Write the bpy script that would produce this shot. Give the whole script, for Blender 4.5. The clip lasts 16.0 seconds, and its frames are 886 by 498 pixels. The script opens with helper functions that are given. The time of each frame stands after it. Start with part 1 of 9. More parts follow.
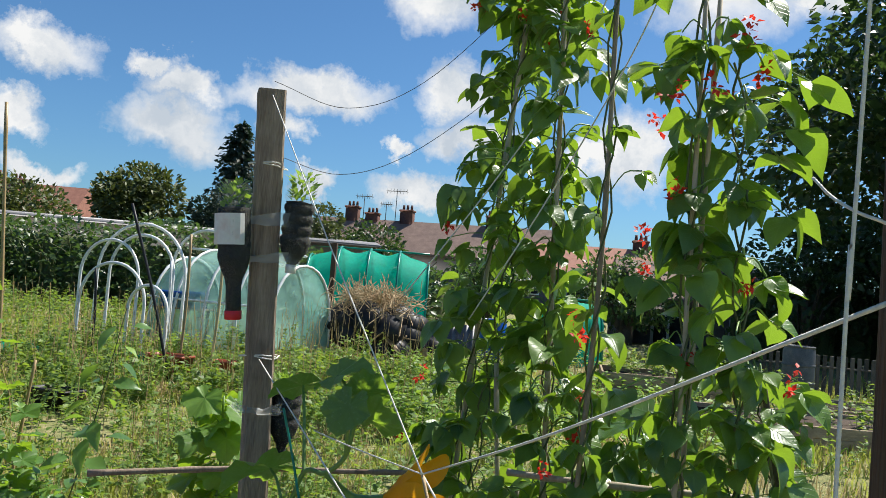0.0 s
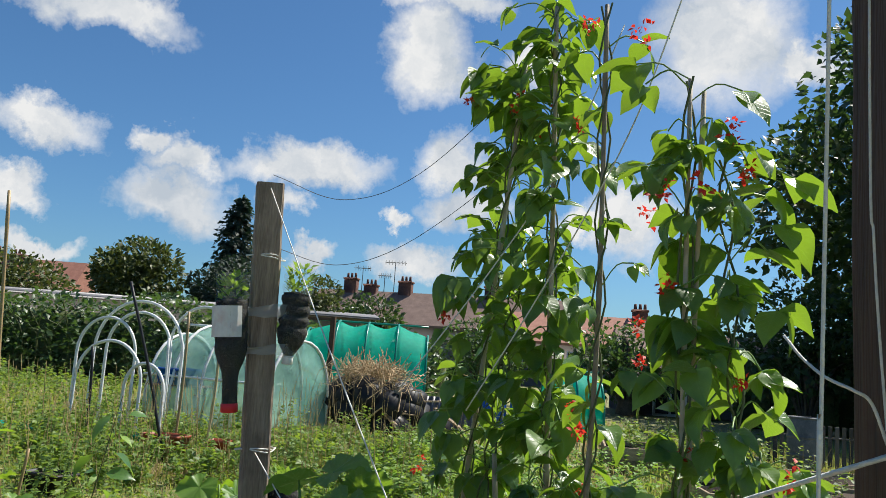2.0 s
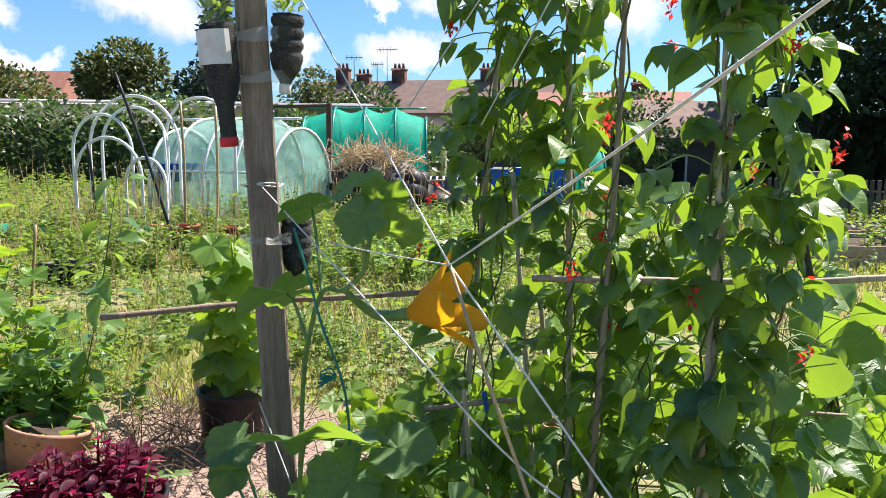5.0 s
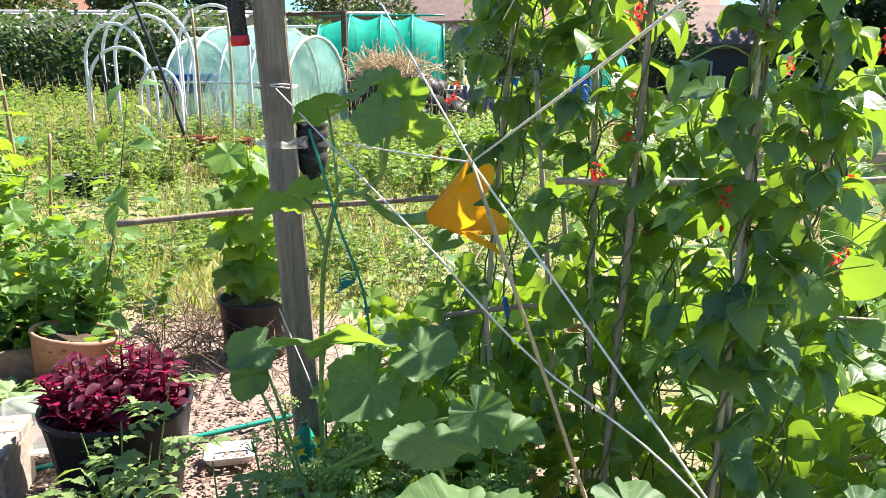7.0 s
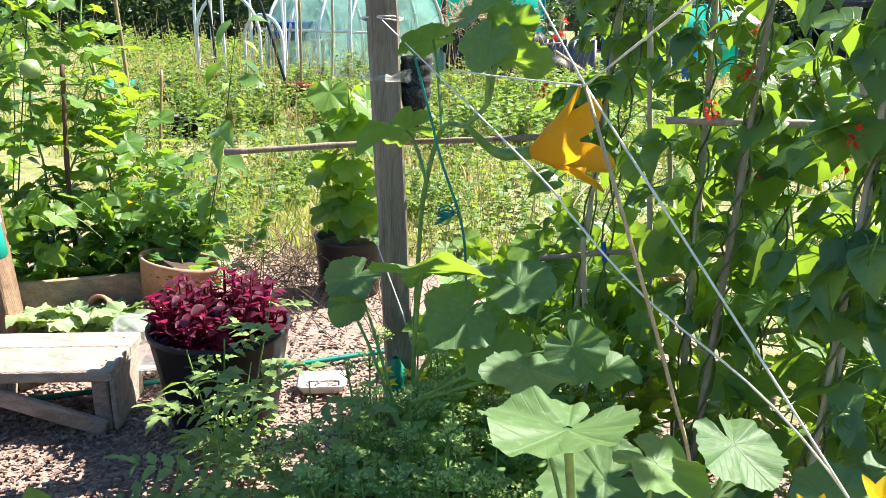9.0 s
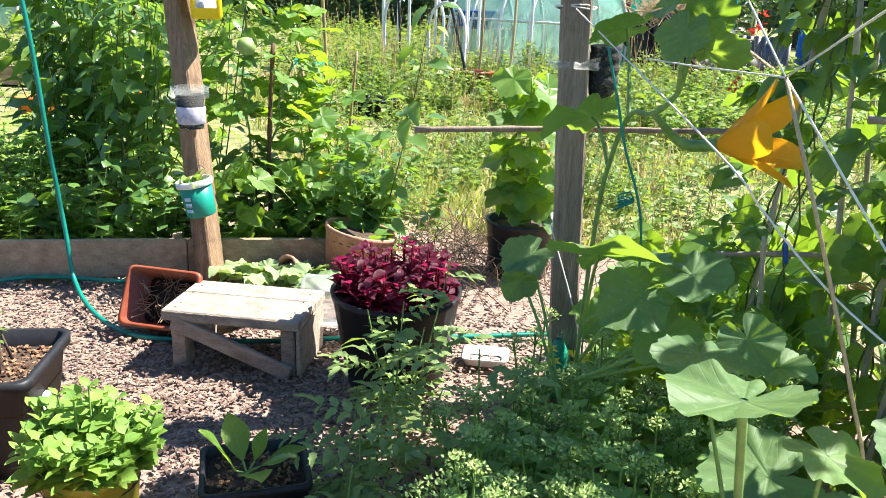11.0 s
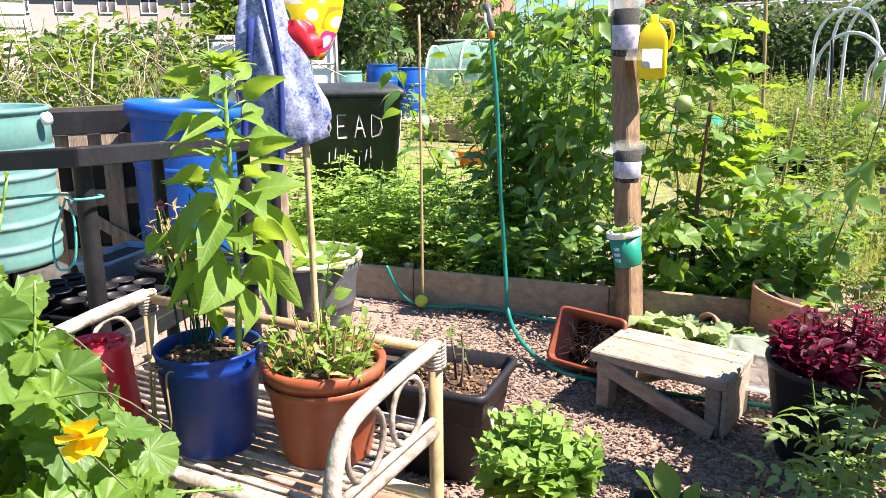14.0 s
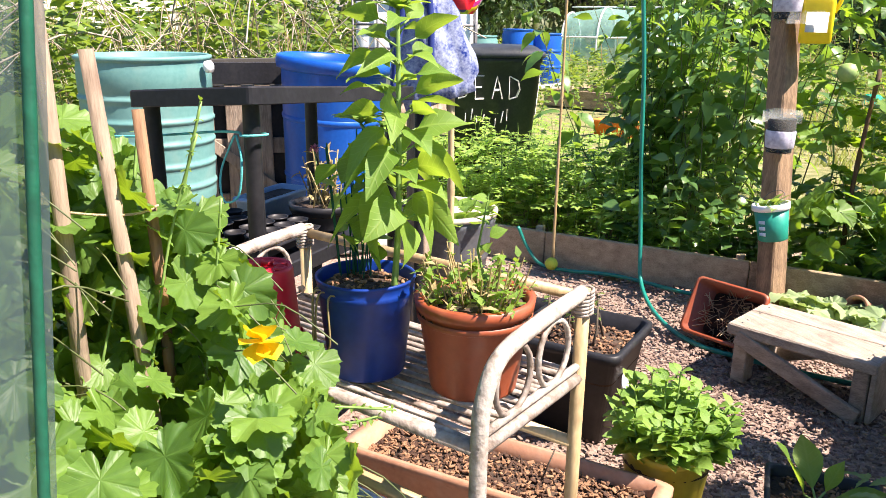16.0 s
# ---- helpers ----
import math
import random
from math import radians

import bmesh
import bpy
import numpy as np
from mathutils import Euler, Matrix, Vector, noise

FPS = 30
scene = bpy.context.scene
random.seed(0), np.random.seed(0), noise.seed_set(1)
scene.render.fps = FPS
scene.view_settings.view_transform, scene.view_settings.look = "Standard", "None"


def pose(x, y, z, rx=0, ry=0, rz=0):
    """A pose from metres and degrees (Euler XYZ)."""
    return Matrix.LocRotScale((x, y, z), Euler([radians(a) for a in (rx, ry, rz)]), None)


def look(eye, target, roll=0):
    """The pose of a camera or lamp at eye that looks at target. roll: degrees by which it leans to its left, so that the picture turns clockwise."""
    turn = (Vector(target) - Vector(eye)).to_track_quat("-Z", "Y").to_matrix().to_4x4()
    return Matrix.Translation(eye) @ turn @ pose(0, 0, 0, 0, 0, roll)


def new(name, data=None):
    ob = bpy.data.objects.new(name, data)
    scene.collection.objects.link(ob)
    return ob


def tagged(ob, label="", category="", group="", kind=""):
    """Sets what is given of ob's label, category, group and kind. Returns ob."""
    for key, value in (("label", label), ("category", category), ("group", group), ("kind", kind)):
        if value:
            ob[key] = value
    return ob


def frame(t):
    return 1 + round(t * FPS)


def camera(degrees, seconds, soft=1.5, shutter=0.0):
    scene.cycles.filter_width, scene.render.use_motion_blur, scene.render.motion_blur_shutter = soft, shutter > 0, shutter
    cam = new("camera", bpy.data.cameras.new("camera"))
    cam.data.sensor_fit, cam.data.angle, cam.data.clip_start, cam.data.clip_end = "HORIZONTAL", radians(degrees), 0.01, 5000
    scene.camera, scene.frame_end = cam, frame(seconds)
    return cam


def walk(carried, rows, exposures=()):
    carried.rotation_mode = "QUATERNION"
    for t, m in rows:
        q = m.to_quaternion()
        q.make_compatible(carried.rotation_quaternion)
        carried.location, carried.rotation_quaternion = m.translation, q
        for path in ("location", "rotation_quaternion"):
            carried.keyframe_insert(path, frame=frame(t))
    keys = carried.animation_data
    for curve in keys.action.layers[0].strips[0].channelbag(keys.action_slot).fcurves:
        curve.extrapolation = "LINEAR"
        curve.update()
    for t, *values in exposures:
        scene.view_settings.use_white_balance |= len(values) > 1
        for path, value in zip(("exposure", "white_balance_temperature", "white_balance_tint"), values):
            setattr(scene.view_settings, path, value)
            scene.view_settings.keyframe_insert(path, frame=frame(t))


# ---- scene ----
cam = camera(58.7, 16.0, soft=0.3)
PATH = [
    (0, (-0.018, 1.188, 1.538), (-0.254, 3.171, 1.634), 4.7),
    (0.5, (-0.017, 1.174, 1.557), (-0.256, 3.155, 1.701), 4.6),
    (1, (-0.011, 1.167, 1.566), (-0.253, 3.143, 1.763), 4.5),
    (1.5, (-0.011, 1.163, 1.591), (-0.255, 3.133, 1.839), 4.2),
    (2, (-0.011, 1.161, 1.597), (-0.255, 3.127, 1.87), 4.1),
    (2.5, (-0.008, 1.162, 1.583), (-0.231, 3.135, 1.825), 4.0),
    (3, (-0.021, 1.214, 1.553), (-0.2, 3.198, 1.723), 3.6),
    (3.5, (-0.046, 1.289, 1.523), (-0.196, 3.282, 1.591), 3.0),
    (4, (-0.053, 1.313, 1.484), (-0.202, 3.307, 1.441), 2.3),
    (4.5, (-0.053, 1.336, 1.45), (-0.231, 3.322, 1.295), 1.4),
    (5, (-0.06, 1.321, 1.39), (-0.28, 3.293, 1.133), 0.4),
    (5.2, (-0.063, 1.341, 1.381), (-0.297, 3.307, 1.094), 0.1),
    (7.5, (-0.079, 1.37, 1.335), (-0.359, 3.286, 0.833), 0.2),
    (7.8, (-0.092, 1.36, 1.318), (-0.408, 3.266, 0.799), 0.6),
    (8, (-0.094, 1.37, 1.319), (-0.445, 3.265, 0.784), 0.5),
    (10.3, (-0.103, 1.308, 1.268), (-0.764, 3.093, 0.654), 2.2),
    (10.5, (-0.1, 1.288, 1.278), (-0.813, 3.053, 0.664), 2.2),
    (11, (-0.106, 1.266, 1.291), (-0.952, 2.972, 0.68), 2.2),
    (11.5, (-0.117, 1.257, 1.336), (-1.088, 2.902, 0.743), 1.8),
    (12, (-0.105, 1.255, 1.339), (-1.199, 2.837, 0.791), 0.8),
    (12.5, (-0.112, 1.243, 1.358), (-1.323, 2.748, 0.841), -0.2),
    (13, (-0.111, 1.22, 1.356), (-1.437, 2.634, 0.866), -1.0),
    (13.5, (-0.146, 1.158, 1.328), (-1.61, 2.434, 0.849), -0.8),
    (14, (-0.181, 1.114, 1.287), (-1.774, 2.221, 0.8), -0.5),
    (14.5, (-0.188, 1.09, 1.253), (-1.849, 2.068, 0.721), 0.1),
    (15, (-0.186, 1.069, 1.237), (-1.872, 1.985, 0.67), 0.7),
    (15.5, (-0.182, 1.057, 1.242), (-1.886, 1.928, 0.66), 0.8),
    (16, (-0.184, 1.047, 1.246), (-1.913, 1.881, 0.683), 0.7),
]
# the phone brightens its picture as the sky leaves the view
EXPOSURES = [(0.0, 0.70, 6500, 9), (2.0, 0.58, 6500, 9), (3.5, 0.72, 6500, 9), (5.0, 1.30, 6600, 16), (7.5, 1.80, 6550, 14), (11.0, 1.80, 6500, 11), (13.0, 1.70, 6750, 15), (16.0, 1.58, 6950, 20)]
walk(cam, [(t, look(eye, target, roll)) for t, eye, target, roll in PATH], EXPOSURES)

# ---- world, sun, exposure ----
SUN_AZ, SUN_EL = 48.0, 55.0


def build_world():
    w = bpy.data.worlds.new("sky")
    scene.world = w
    w.use_nodes = True
    nt = w.node_tree
    N, L = nt.nodes, nt.links
    N.clear()

    out = N.new("ShaderNodeOutputWorld")
    sky = N.new("ShaderNodeTexSky")
    sky.sky_type = "NISHITA"
    sky.sun_disc = False
    sky.sun_elevation = radians(SUN_EL)
    sky.sun_rotation = radians(SUN_AZ)
    sky.air_density, sky.dust_density, sky.ozone_density = 1.0, 0.6, 2.0
    bg_sky = N.new("ShaderNodeBackground")
    bg_sky.inputs["Strength"].default_value = SKY_STRENGTH
    deep = N.new("ShaderNodeMix")
    deep.data_type, deep.blend_type = "RGBA", "MULTIPLY"
    deep.inputs[0].default_value = 1.0
    deep.inputs[7].default_value = SKY_TINT
    L.new(sky.outputs[0], deep.inputs[6])
    L.new(deep.outputs[2], bg_sky.inputs[0])
    tc = N.new("ShaderNodeTexCoord")
    wob = N.new("ShaderNodeTexNoise")
    wob.inputs["Scale"].default_value = 9.0
    wob.inputs["Detail"].default_value = 7.0
    wob.inputs["Roughness"].default_value = 0.66
    L.new(tc.outputs["Generated"], wob.inputs["Vector"])
    off = N.new("ShaderNodeVectorMath")
    off.operation = "MULTIPLY_ADD"
    L.new(wob.outputs["Color"], off.inputs[0])
    off.inputs[1].default_value = (0.135, 0.135, 0.135)
    L.new(tc.outputs["Generated"], off.inputs[2])
    shift = N.new("ShaderNodeVectorMath")
    shift.operation = "SUBTRACT"
    L.new(off.outputs[0], shift.inputs[0])
    shift.inputs[1].default_value = (0.0675, 0.0675, 0.0675)
    best = None
    for az, el, wx, wy in CLOUDS:
        a, e = radians(az), radians(el)
        c = Vector((math.sin(a) * math.cos(e), math.cos(a) * math.cos(e), math.sin(e)))
        r = Vector((math.cos(a), -math.sin(a), 0)) / math.sin(radians(wx * 1.02))
        u = r.cross(c).normalized() / math.sin(radians(wy * 1.1))
        comb = N.new("ShaderNodeCombineXYZ")
        for k, v in enumerate((r, u)):
            d = N.new("ShaderNodeVectorMath")
            d.operation = "DOT_PRODUCT"
            L.new(shift.outputs[0], d.inputs[0])
            d.inputs[1].default_value = v
            L.new(d.outputs["Value"], comb.inputs[k])
        d = N.new("ShaderNodeVectorMath")
        d.operation = "DOT_PRODUCT"
        L.new(shift.outputs[0], d.inputs[0])
        d.inputs[1].default_value = c
        m = N.new("ShaderNodeMath")
        m.operation = "MULTIPLY_ADD"
        L.new(d.outputs["Value"], m.inputs[0])
        m.inputs[1].default_value, m.inputs[2].default_value = -4.0, 4.0
        L.new(m.outputs[0], comb.inputs[2])
        ln = N.new("ShaderNodeVectorMath")
        ln.operation = "LENGTH"
        L.new(comb.outputs[0], ln.inputs[0])
        if best is None:
            best = ln.outputs["Value"]
        else:
            mn = N.new("ShaderNodeMath")
            mn.operation = "SMOOTH_MIN"
            L.new(best, mn.inputs[0])
            L.new(ln.outputs["Value"], mn.inputs[1])
            mn.inputs[2].default_value = 0.12
            best = mn.outputs[0]
    # scattered cloud over the rest of the sky
    far = N.new("ShaderNodeTexNoise")
    far.inputs["Scale"].default_value = 3.2
    far.inputs["Detail"].default_value = 8.0
    L.new(tc.outputs["Generated"], far.inputs["Vector"])
    sep = N.new("ShaderNodeSeparateXYZ")
    L.new(tc.outputs["Generated"], sep.inputs[0])
    dens = N.new("ShaderNodeMapRange")
    dens.inputs["From Min"].default_value, dens.inputs["From Max"].default_value = 1.16, 0.52
    L.new(best, dens.inputs["Value"])
    away = N.new("ShaderNodeMapRange")
    away.inputs["From Min"].default_value, away.inputs["From Max"].default_value = 0.61, 0.77
    L.new(far.outputs["Fac"], away.inputs["Value"])
    up = N.new("ShaderNodeMapRange")
    up.inputs["From Min"].default_value, up.inputs["From Max"].default_value = 0.50, 0.62
    L.new(sep.outputs["Z"], up.inputs["Value"])
    mul = N.new("ShaderNodeMath")
    mul.operation = "MULTIPLY"
    L.new(away.outputs[0], mul.inputs[0])
    L.new(up.outputs[0], mul.inputs[1])
    tot = N.new("ShaderNodeMath")
    tot.operation = "MAXIMUM"
    L.new(dens.outputs[0], tot.inputs[0])
    L.new(mul.outputs[0], tot.inputs[1])
    # billows inside the clouds: soft grey hollows
    bil = N.new("ShaderNodeTexNoise")
    bil.inputs["Scale"].default_value = 14.0
    bil.inputs["Detail"].default_value = 6.0
    L.new(shift.outputs[0], bil.inputs["Vector"])
    ramp = N.new("ShaderNodeValToRGB")
    ramp.color_ramp.elements[0].position, ramp.color_ramp.elements[0].color = 0.30, (0.60, 0.67, 0.76, 1)
    ramp.color_ramp.elements[1].position, ramp.color_ramp.elements[1].color = 0.60, (1.0, 1.0, 1.0, 1)
    L.new(bil.outputs["Fac"], ramp.inputs[0])
    bg_cl = N.new("ShaderNodeBackground")
    bg_cl.inputs["Strength"].default_value = CLOUD_STRENGTH
    L.new(ramp.outputs[0], bg_cl.inputs[0])
    mix = N.new("ShaderNodeMixShader")
    L.new(tot.outputs[0], mix.inputs[0])
    L.new(bg_sky.outputs[0], mix.inputs[1])
    L.new(bg_cl.outputs[0], mix.inputs[2])
    L.new(mix.outputs[0], out.inputs[0])


SKY_STRENGTH, CLOUD_STRENGTH, SKY_TINT = 0.056, 0.57, (0.62, 0.98, 1.27, 1)
# azimuth, elevation, half width, half height, in degrees
CLOUDS = [(-33.0, 21.2, 5.4, 1.5), (-9.0, 21.4, 3.1, 2.8), (-8.1, 24.8, 4.1, 1.2), (-35.2, 13.0, 4.1, 1.4), (-26.3, 9.6, 3.7, 1.9),
          (-27.7, 13.5, 1.6, 0.9), (-17.5, 12.7, 5.5, 1.5), (-25.5, 12.1, 2.5, 1.2), (-6.5, 14.5, 3.1, 2.0), (-5.0, 10.9, 3.3, 1.6),
          (-16.8, 6.5, 1.6, 0.8), (-9.2, 6.7, 3.3, 1.2), (-10.1, 9.6, 1.4, 0.6), (-36.4, 9.2, 2.0, 1.2), (-34.5, 5.9, 2.5, 0.8),
          (12.4, 22.5, 4.9, 4.5), (17.6, 21.0, 2.6, 1.6), (-0.6, 21.1, 2.5, 1.6), (4.1, 10.1, 2.9, 1.2), (-18.9, 9.7, 1.6, 1.0), (6.7, 10.2, 2.9, 2.5)]
build_world()
sun = new("sun", bpy.data.lights.new("sun", "SUN"))
sun.data.energy, sun.data.angle, sun.data.color = 5.0, radians(0.53), (1.0, 0.95, 0.86)
_a, _e = radians(SUN_AZ), radians(SUN_EL)
sun.matrix_world = look((math.sin(_a) * math.cos(_e) * 30, math.cos(_a) * math.cos(_e) * 30, math.sin(_e) * 30), (0, 0, 0))

# ---- materials ----
def links(m):
    m.use_nodes = True
    nt = m.node_tree
    nt.nodes.clear()
    return nt.nodes, nt.links


def ramp_node(N, stops):
    r = N.new("ShaderNodeValToRGB")
    el = r.color_ramp.elements
    while len(el) < len(stops):
        el.new(0.5)
    for e, (p, c) in zip(el, stops):
        e.position, e.color = p, (*c, 1)
    return r


def surface(name, c1, c2, scale=6.0, rough=0.6, bump=0.2, fine=60.0, metal=0.0, stretch=(1, 1, 1), dirt=None, dirt_amt=0.4, spec=0.5, vary=0.0, trans=0.0):
    """A painted, moulded, sawn or earthy surface: two tones at a large and a small scale, optional dirt, fine relief."""
    m = bpy.data.materials.new(name)
    N, L = links(m)
    out, bs = N.new("ShaderNodeOutputMaterial"), N.new("ShaderNodeBsdfPrincipled")
    tc, mp = N.new("ShaderNodeTexCoord"), N.new("ShaderNodeMapping")
    mp.inputs["Scale"].default_value = stretch
    L.new(tc.outputs["Object"], mp.inputs["Vector"])
    big, small = N.new("ShaderNodeTexNoise"), N.new("ShaderNodeTexNoise")
    big.inputs["Scale"].default_value, big.inputs["Detail"].default_value = scale, 5.0
    small.inputs["Scale"].default_value, small.inputs["Detail"].default_value = fine, 3.0
    L.new(mp.outputs[0], big.inputs["Vector"])
    L.new(mp.outputs[0], small.inputs["Vector"])
    add = N.new("ShaderNodeMath")
    add.operation = "MULTIPLY_ADD"
    L.new(small.outputs["Fac"], add.inputs[0])
    add.inputs[1].default_value = 0.45
    half = N.new("ShaderNodeMath")
    half.operation = "MULTIPLY"
    half.inputs[1].default_value = 0.55
    L.new(big.outputs["Fac"], half.inputs[0])
    L.new(half.outputs[0], add.inputs[2])
    val = add.outputs[0]
    if vary:
        oi = N.new("ShaderNodeObjectInfo")
        ge = N.new("ShaderNodeNewGeometry")
        sm = N.new("ShaderNodeMath")
        sm.operation = "ADD"
        L.new(oi.outputs["Random"], sm.inputs[0])
        L.new(ge.outputs["Random Per Island"], sm.inputs[1])
        fr = N.new("ShaderNodeMath")
        fr.operation = "FRACT"
        L.new(sm.outputs[0], fr.inputs[0])
        ad = N.new("ShaderNodeMath")
        ad.operation = "MULTIPLY_ADD"
        L.new(fr.outputs[0], ad.inputs[0])
        ad.inputs[1].default_value = vary
        sh = N.new("ShaderNodeMath")
        sh.operation = "SUBTRACT"
        L.new(val, sh.inputs[0])
        sh.inputs[1].default_value = vary / 2
        L.new(sh.outputs[0], ad.inputs[2])
        val = ad.outputs[0]
    rp = ramp_node(N, [(0.33, c1), (0.66, c2)])
    L.new(val, rp.inputs[0])
    col = rp.outputs[0]
    if dirt:
        dn = N.new("ShaderNodeTexNoise")
        dn.inputs["Scale"].default_value, dn.inputs["Detail"].default_value = scale * 2.3, 8.0
        L.new(tc.outputs["Object"], dn.inputs["Vector"])
        dr = N.new("ShaderNodeMapRange")
        dr.inputs["From Min"].default_value, dr.inputs["From Max"].default_value = 0.52, 0.72
        dr.inputs["To Max"].default_value = dirt_amt
        L.new(dn.outputs["Fac"], dr.inputs["Value"])
        mx = N.new("ShaderNodeMix")
        mx.data_type = "RGBA"
        L.new(dr.outputs[0], mx.inputs[0])
        L.new(col, mx.inputs[6])
        mx.inputs[7].default_value = (*dirt, 1)
        col = mx.outputs[2]
    L.new(col, bs.inputs["Base Color"])
    bs.inputs["Roughness"].default_value = rough
    bs.inputs["Metallic"].default_value = metal
    bs.inputs["Specular IOR Level"].default_value = spec
    if bump:
        bp = N.new("ShaderNodeBump")
        bp.inputs["Strength"].default_value, bp.inputs["Distance"].default_value = bump, 0.01
        L.new(add.outputs[0], bp.inputs["Height"])
        L.new(bp.outputs[0], bs.inputs["Normal"])
    sh_out = bs.outputs[0]
    if trans:
        tl = N.new("ShaderNodeBsdfTranslucent")
        L.new(col, tl.inputs[0])
        ms = N.new("ShaderNodeMixShader")
        ms.inputs[0].default_value = trans
        L.new(bs.outputs[0], ms.inputs[1])
        L.new(tl.outputs[0], ms.inputs[2])
        sh_out = ms.outputs[0]
    L.new(sh_out, out.inputs[0])
    return m


def foliage(name, dark, light, glow, trans=0.42, rough=0.45, veins=0.0, vein_col=(0.25, 0.38, 0.10), patch=None, spec=0.4, palm=False):
    """A leaf: tone by leaf and by blotch, light through the blade, and a net of veins along the blade's own u, v."""
    m = bpy.data.materials.new(name)
    N, L = links(m)
    out, bs = N.new("ShaderNodeOutputMaterial"), N.new("ShaderNodeBsdfPrincipled")
    oi, ge, tc = N.new("ShaderNodeObjectInfo"), N.new("ShaderNodeNewGeometry"), N.new("ShaderNodeTexCoord")
    sm, fr = N.new("ShaderNodeMath"), N.new("ShaderNodeMath")
    sm.operation, fr.operation = "ADD", "FRACT"
    L.new(oi.outputs["Random"], sm.inputs[0])
    L.new(ge.outputs["Random Per Island"], sm.inputs[1])
    L.new(sm.outputs[0], fr.inputs[0])
    no = N.new("ShaderNodeTexNoise")
    no.inputs["Scale"].default_value, no.inputs["Detail"].default_value = 5.0, 4.0
    L.new(tc.outputs["UV"], no.inputs["Vector"])
    ad = N.new("ShaderNodeMath")
    ad.operation = "MULTIPLY_ADD"
    L.new(no.outputs["Fac"], ad.inputs[0])
    ad.inputs[1].default_value = 0.5
    hf = N.new("ShaderNodeMath")
    hf.operation = "MULTIPLY"
    hf.inputs[1].default_value = 0.5
    L.new(fr.outputs[0], hf.inputs[0])
    L.new(hf.outputs[0], ad.inputs[2])
    rp = ramp_node(N, [(0.15, dark), (0.85, light)])
    L.new(ad.outputs[0], rp.inputs[0])
    col = rp.outputs[0]
    bump_in = no.outputs["Fac"]
    if veins:
        sp = N.new("ShaderNodeSeparateXYZ")
        L.new(tc.outputs["UV"], sp.inputs[0])
        if palm:
            # five veins fanning out of the stalk's end
            an, wd, pk, ln = (N.new("ShaderNodeMath") for _ in range(4))
            an.operation, wd.operation, pk.operation, ln.operation = "ARCTAN2", "MULTIPLY", "PINGPONG", "MULTIPLY"
            L.new(sp.outputs[0], an.inputs[0])
            L.new(sp.outputs[1], an.inputs[1])
            L.new(an.outputs[0], wd.inputs[0])
            wd.inputs[1].default_value = 5 / (2 * math.pi)
            L.new(wd.outputs[0], pk.inputs[0])
            pk.inputs[1].default_value = 0.5
            rl = N.new("ShaderNodeVectorMath")
            rl.operation = "LENGTH"
            L.new(tc.outputs["UV"], rl.inputs[0])
            L.new(pk.outputs[0], ln.inputs[0])
            L.new(rl.outputs["Value"], ln.inputs[1])
            main = N.new("ShaderNodeMapRange")
            main.inputs["From Min"].default_value, main.inputs["From Max"].default_value = 0.020, 0.006
            L.new(ln.outputs[0], main.inputs["Value"])
            side, sc, pp = (N.new("ShaderNodeMath") for _ in range(3))
            side.operation, sc.operation, pp.operation = "MULTIPLY_ADD", "MULTIPLY", "PINGPONG"
            L.new(ln.outputs[0], side.inputs[0])
            side.inputs[1].default_value = -1.6
            L.new(rl.outputs["Value"], side.inputs[2])
            L.new(side.outputs[0], sc.inputs[0])
            sc.inputs[1].default_value = 6.0
            L.new(sc.outputs[0], pp.inputs[0])
            pp.inputs[1].default_value = 0.5
            sd = N.new("ShaderNodeMapRange")
            sd.inputs["From Min"].default_value, sd.inputs["From Max"].default_value = 0.08, 0.0
            sd.inputs["To Max"].default_value = 0.6
            L.new(pp.outputs[0], sd.inputs["Value"])
            mxv = N.new("ShaderNodeMath")
            mxv.operation = "MAXIMUM"
            L.new(main.outputs[0], mxv.inputs[0])
            L.new(sd.outputs[0], mxv.inputs[1])
        else:
            ax = N.new("ShaderNodeMath")
            ax.operation = "ABSOLUTE"
            L.new(sp.outputs[0], ax.inputs[0])
            mid = N.new("ShaderNodeMapRange")
            mid.inputs["From Min"].default_value, mid.inputs["From Max"].default_value = 0.03, 0.0
            L.new(ax.outputs[0], mid.inputs["Value"])
            sl = N.new("ShaderNodeMath")
            sl.operation = "MULTIPLY_ADD"
            L.new(ax.outputs[0], sl.inputs[0])
            sl.inputs[1].default_value = -0.8
            L.new(sp.outputs[1], sl.inputs[2])
            sc = N.new("ShaderNodeMath")
            sc.operation = "MULTIPLY"
            L.new(sl.outputs[0], sc.inputs[0])
            sc.inputs[1].default_value = 7.0
            pp = N.new("ShaderNodeMath")
            pp.operation = "PINGPONG"
            L.new(sc.outputs[0], pp.inputs[0])
            pp.inputs[1].default_value = 0.5
            sd = N.new("ShaderNodeMapRange")
            sd.inputs["From Min"].default_value, sd.inputs["From Max"].default_value = 0.10, 0.0
            L.new(pp.outputs[0], sd.inputs["Value"])
            mxv = N.new("ShaderNodeMath")
            mxv.operation = "MAXIMUM"
            L.new(mid.outputs[0], mxv.inputs[0])
            L.new(sd.outputs[0], mxv.inputs[1])
        vs = N.new("ShaderNodeMath")
        vs.operation = "MULTIPLY"
        vs.inputs[1].default_value = veins
        L.new(mxv.outputs[0], vs.inputs[0])
        mx = N.new("ShaderNodeMix")
        mx.data_type = "RGBA"
        L.new(vs.outputs[0], mx.inputs[0])
        L.new(col, mx.inputs[6])
        mx.inputs[7].default_value = (*vein_col, 1)
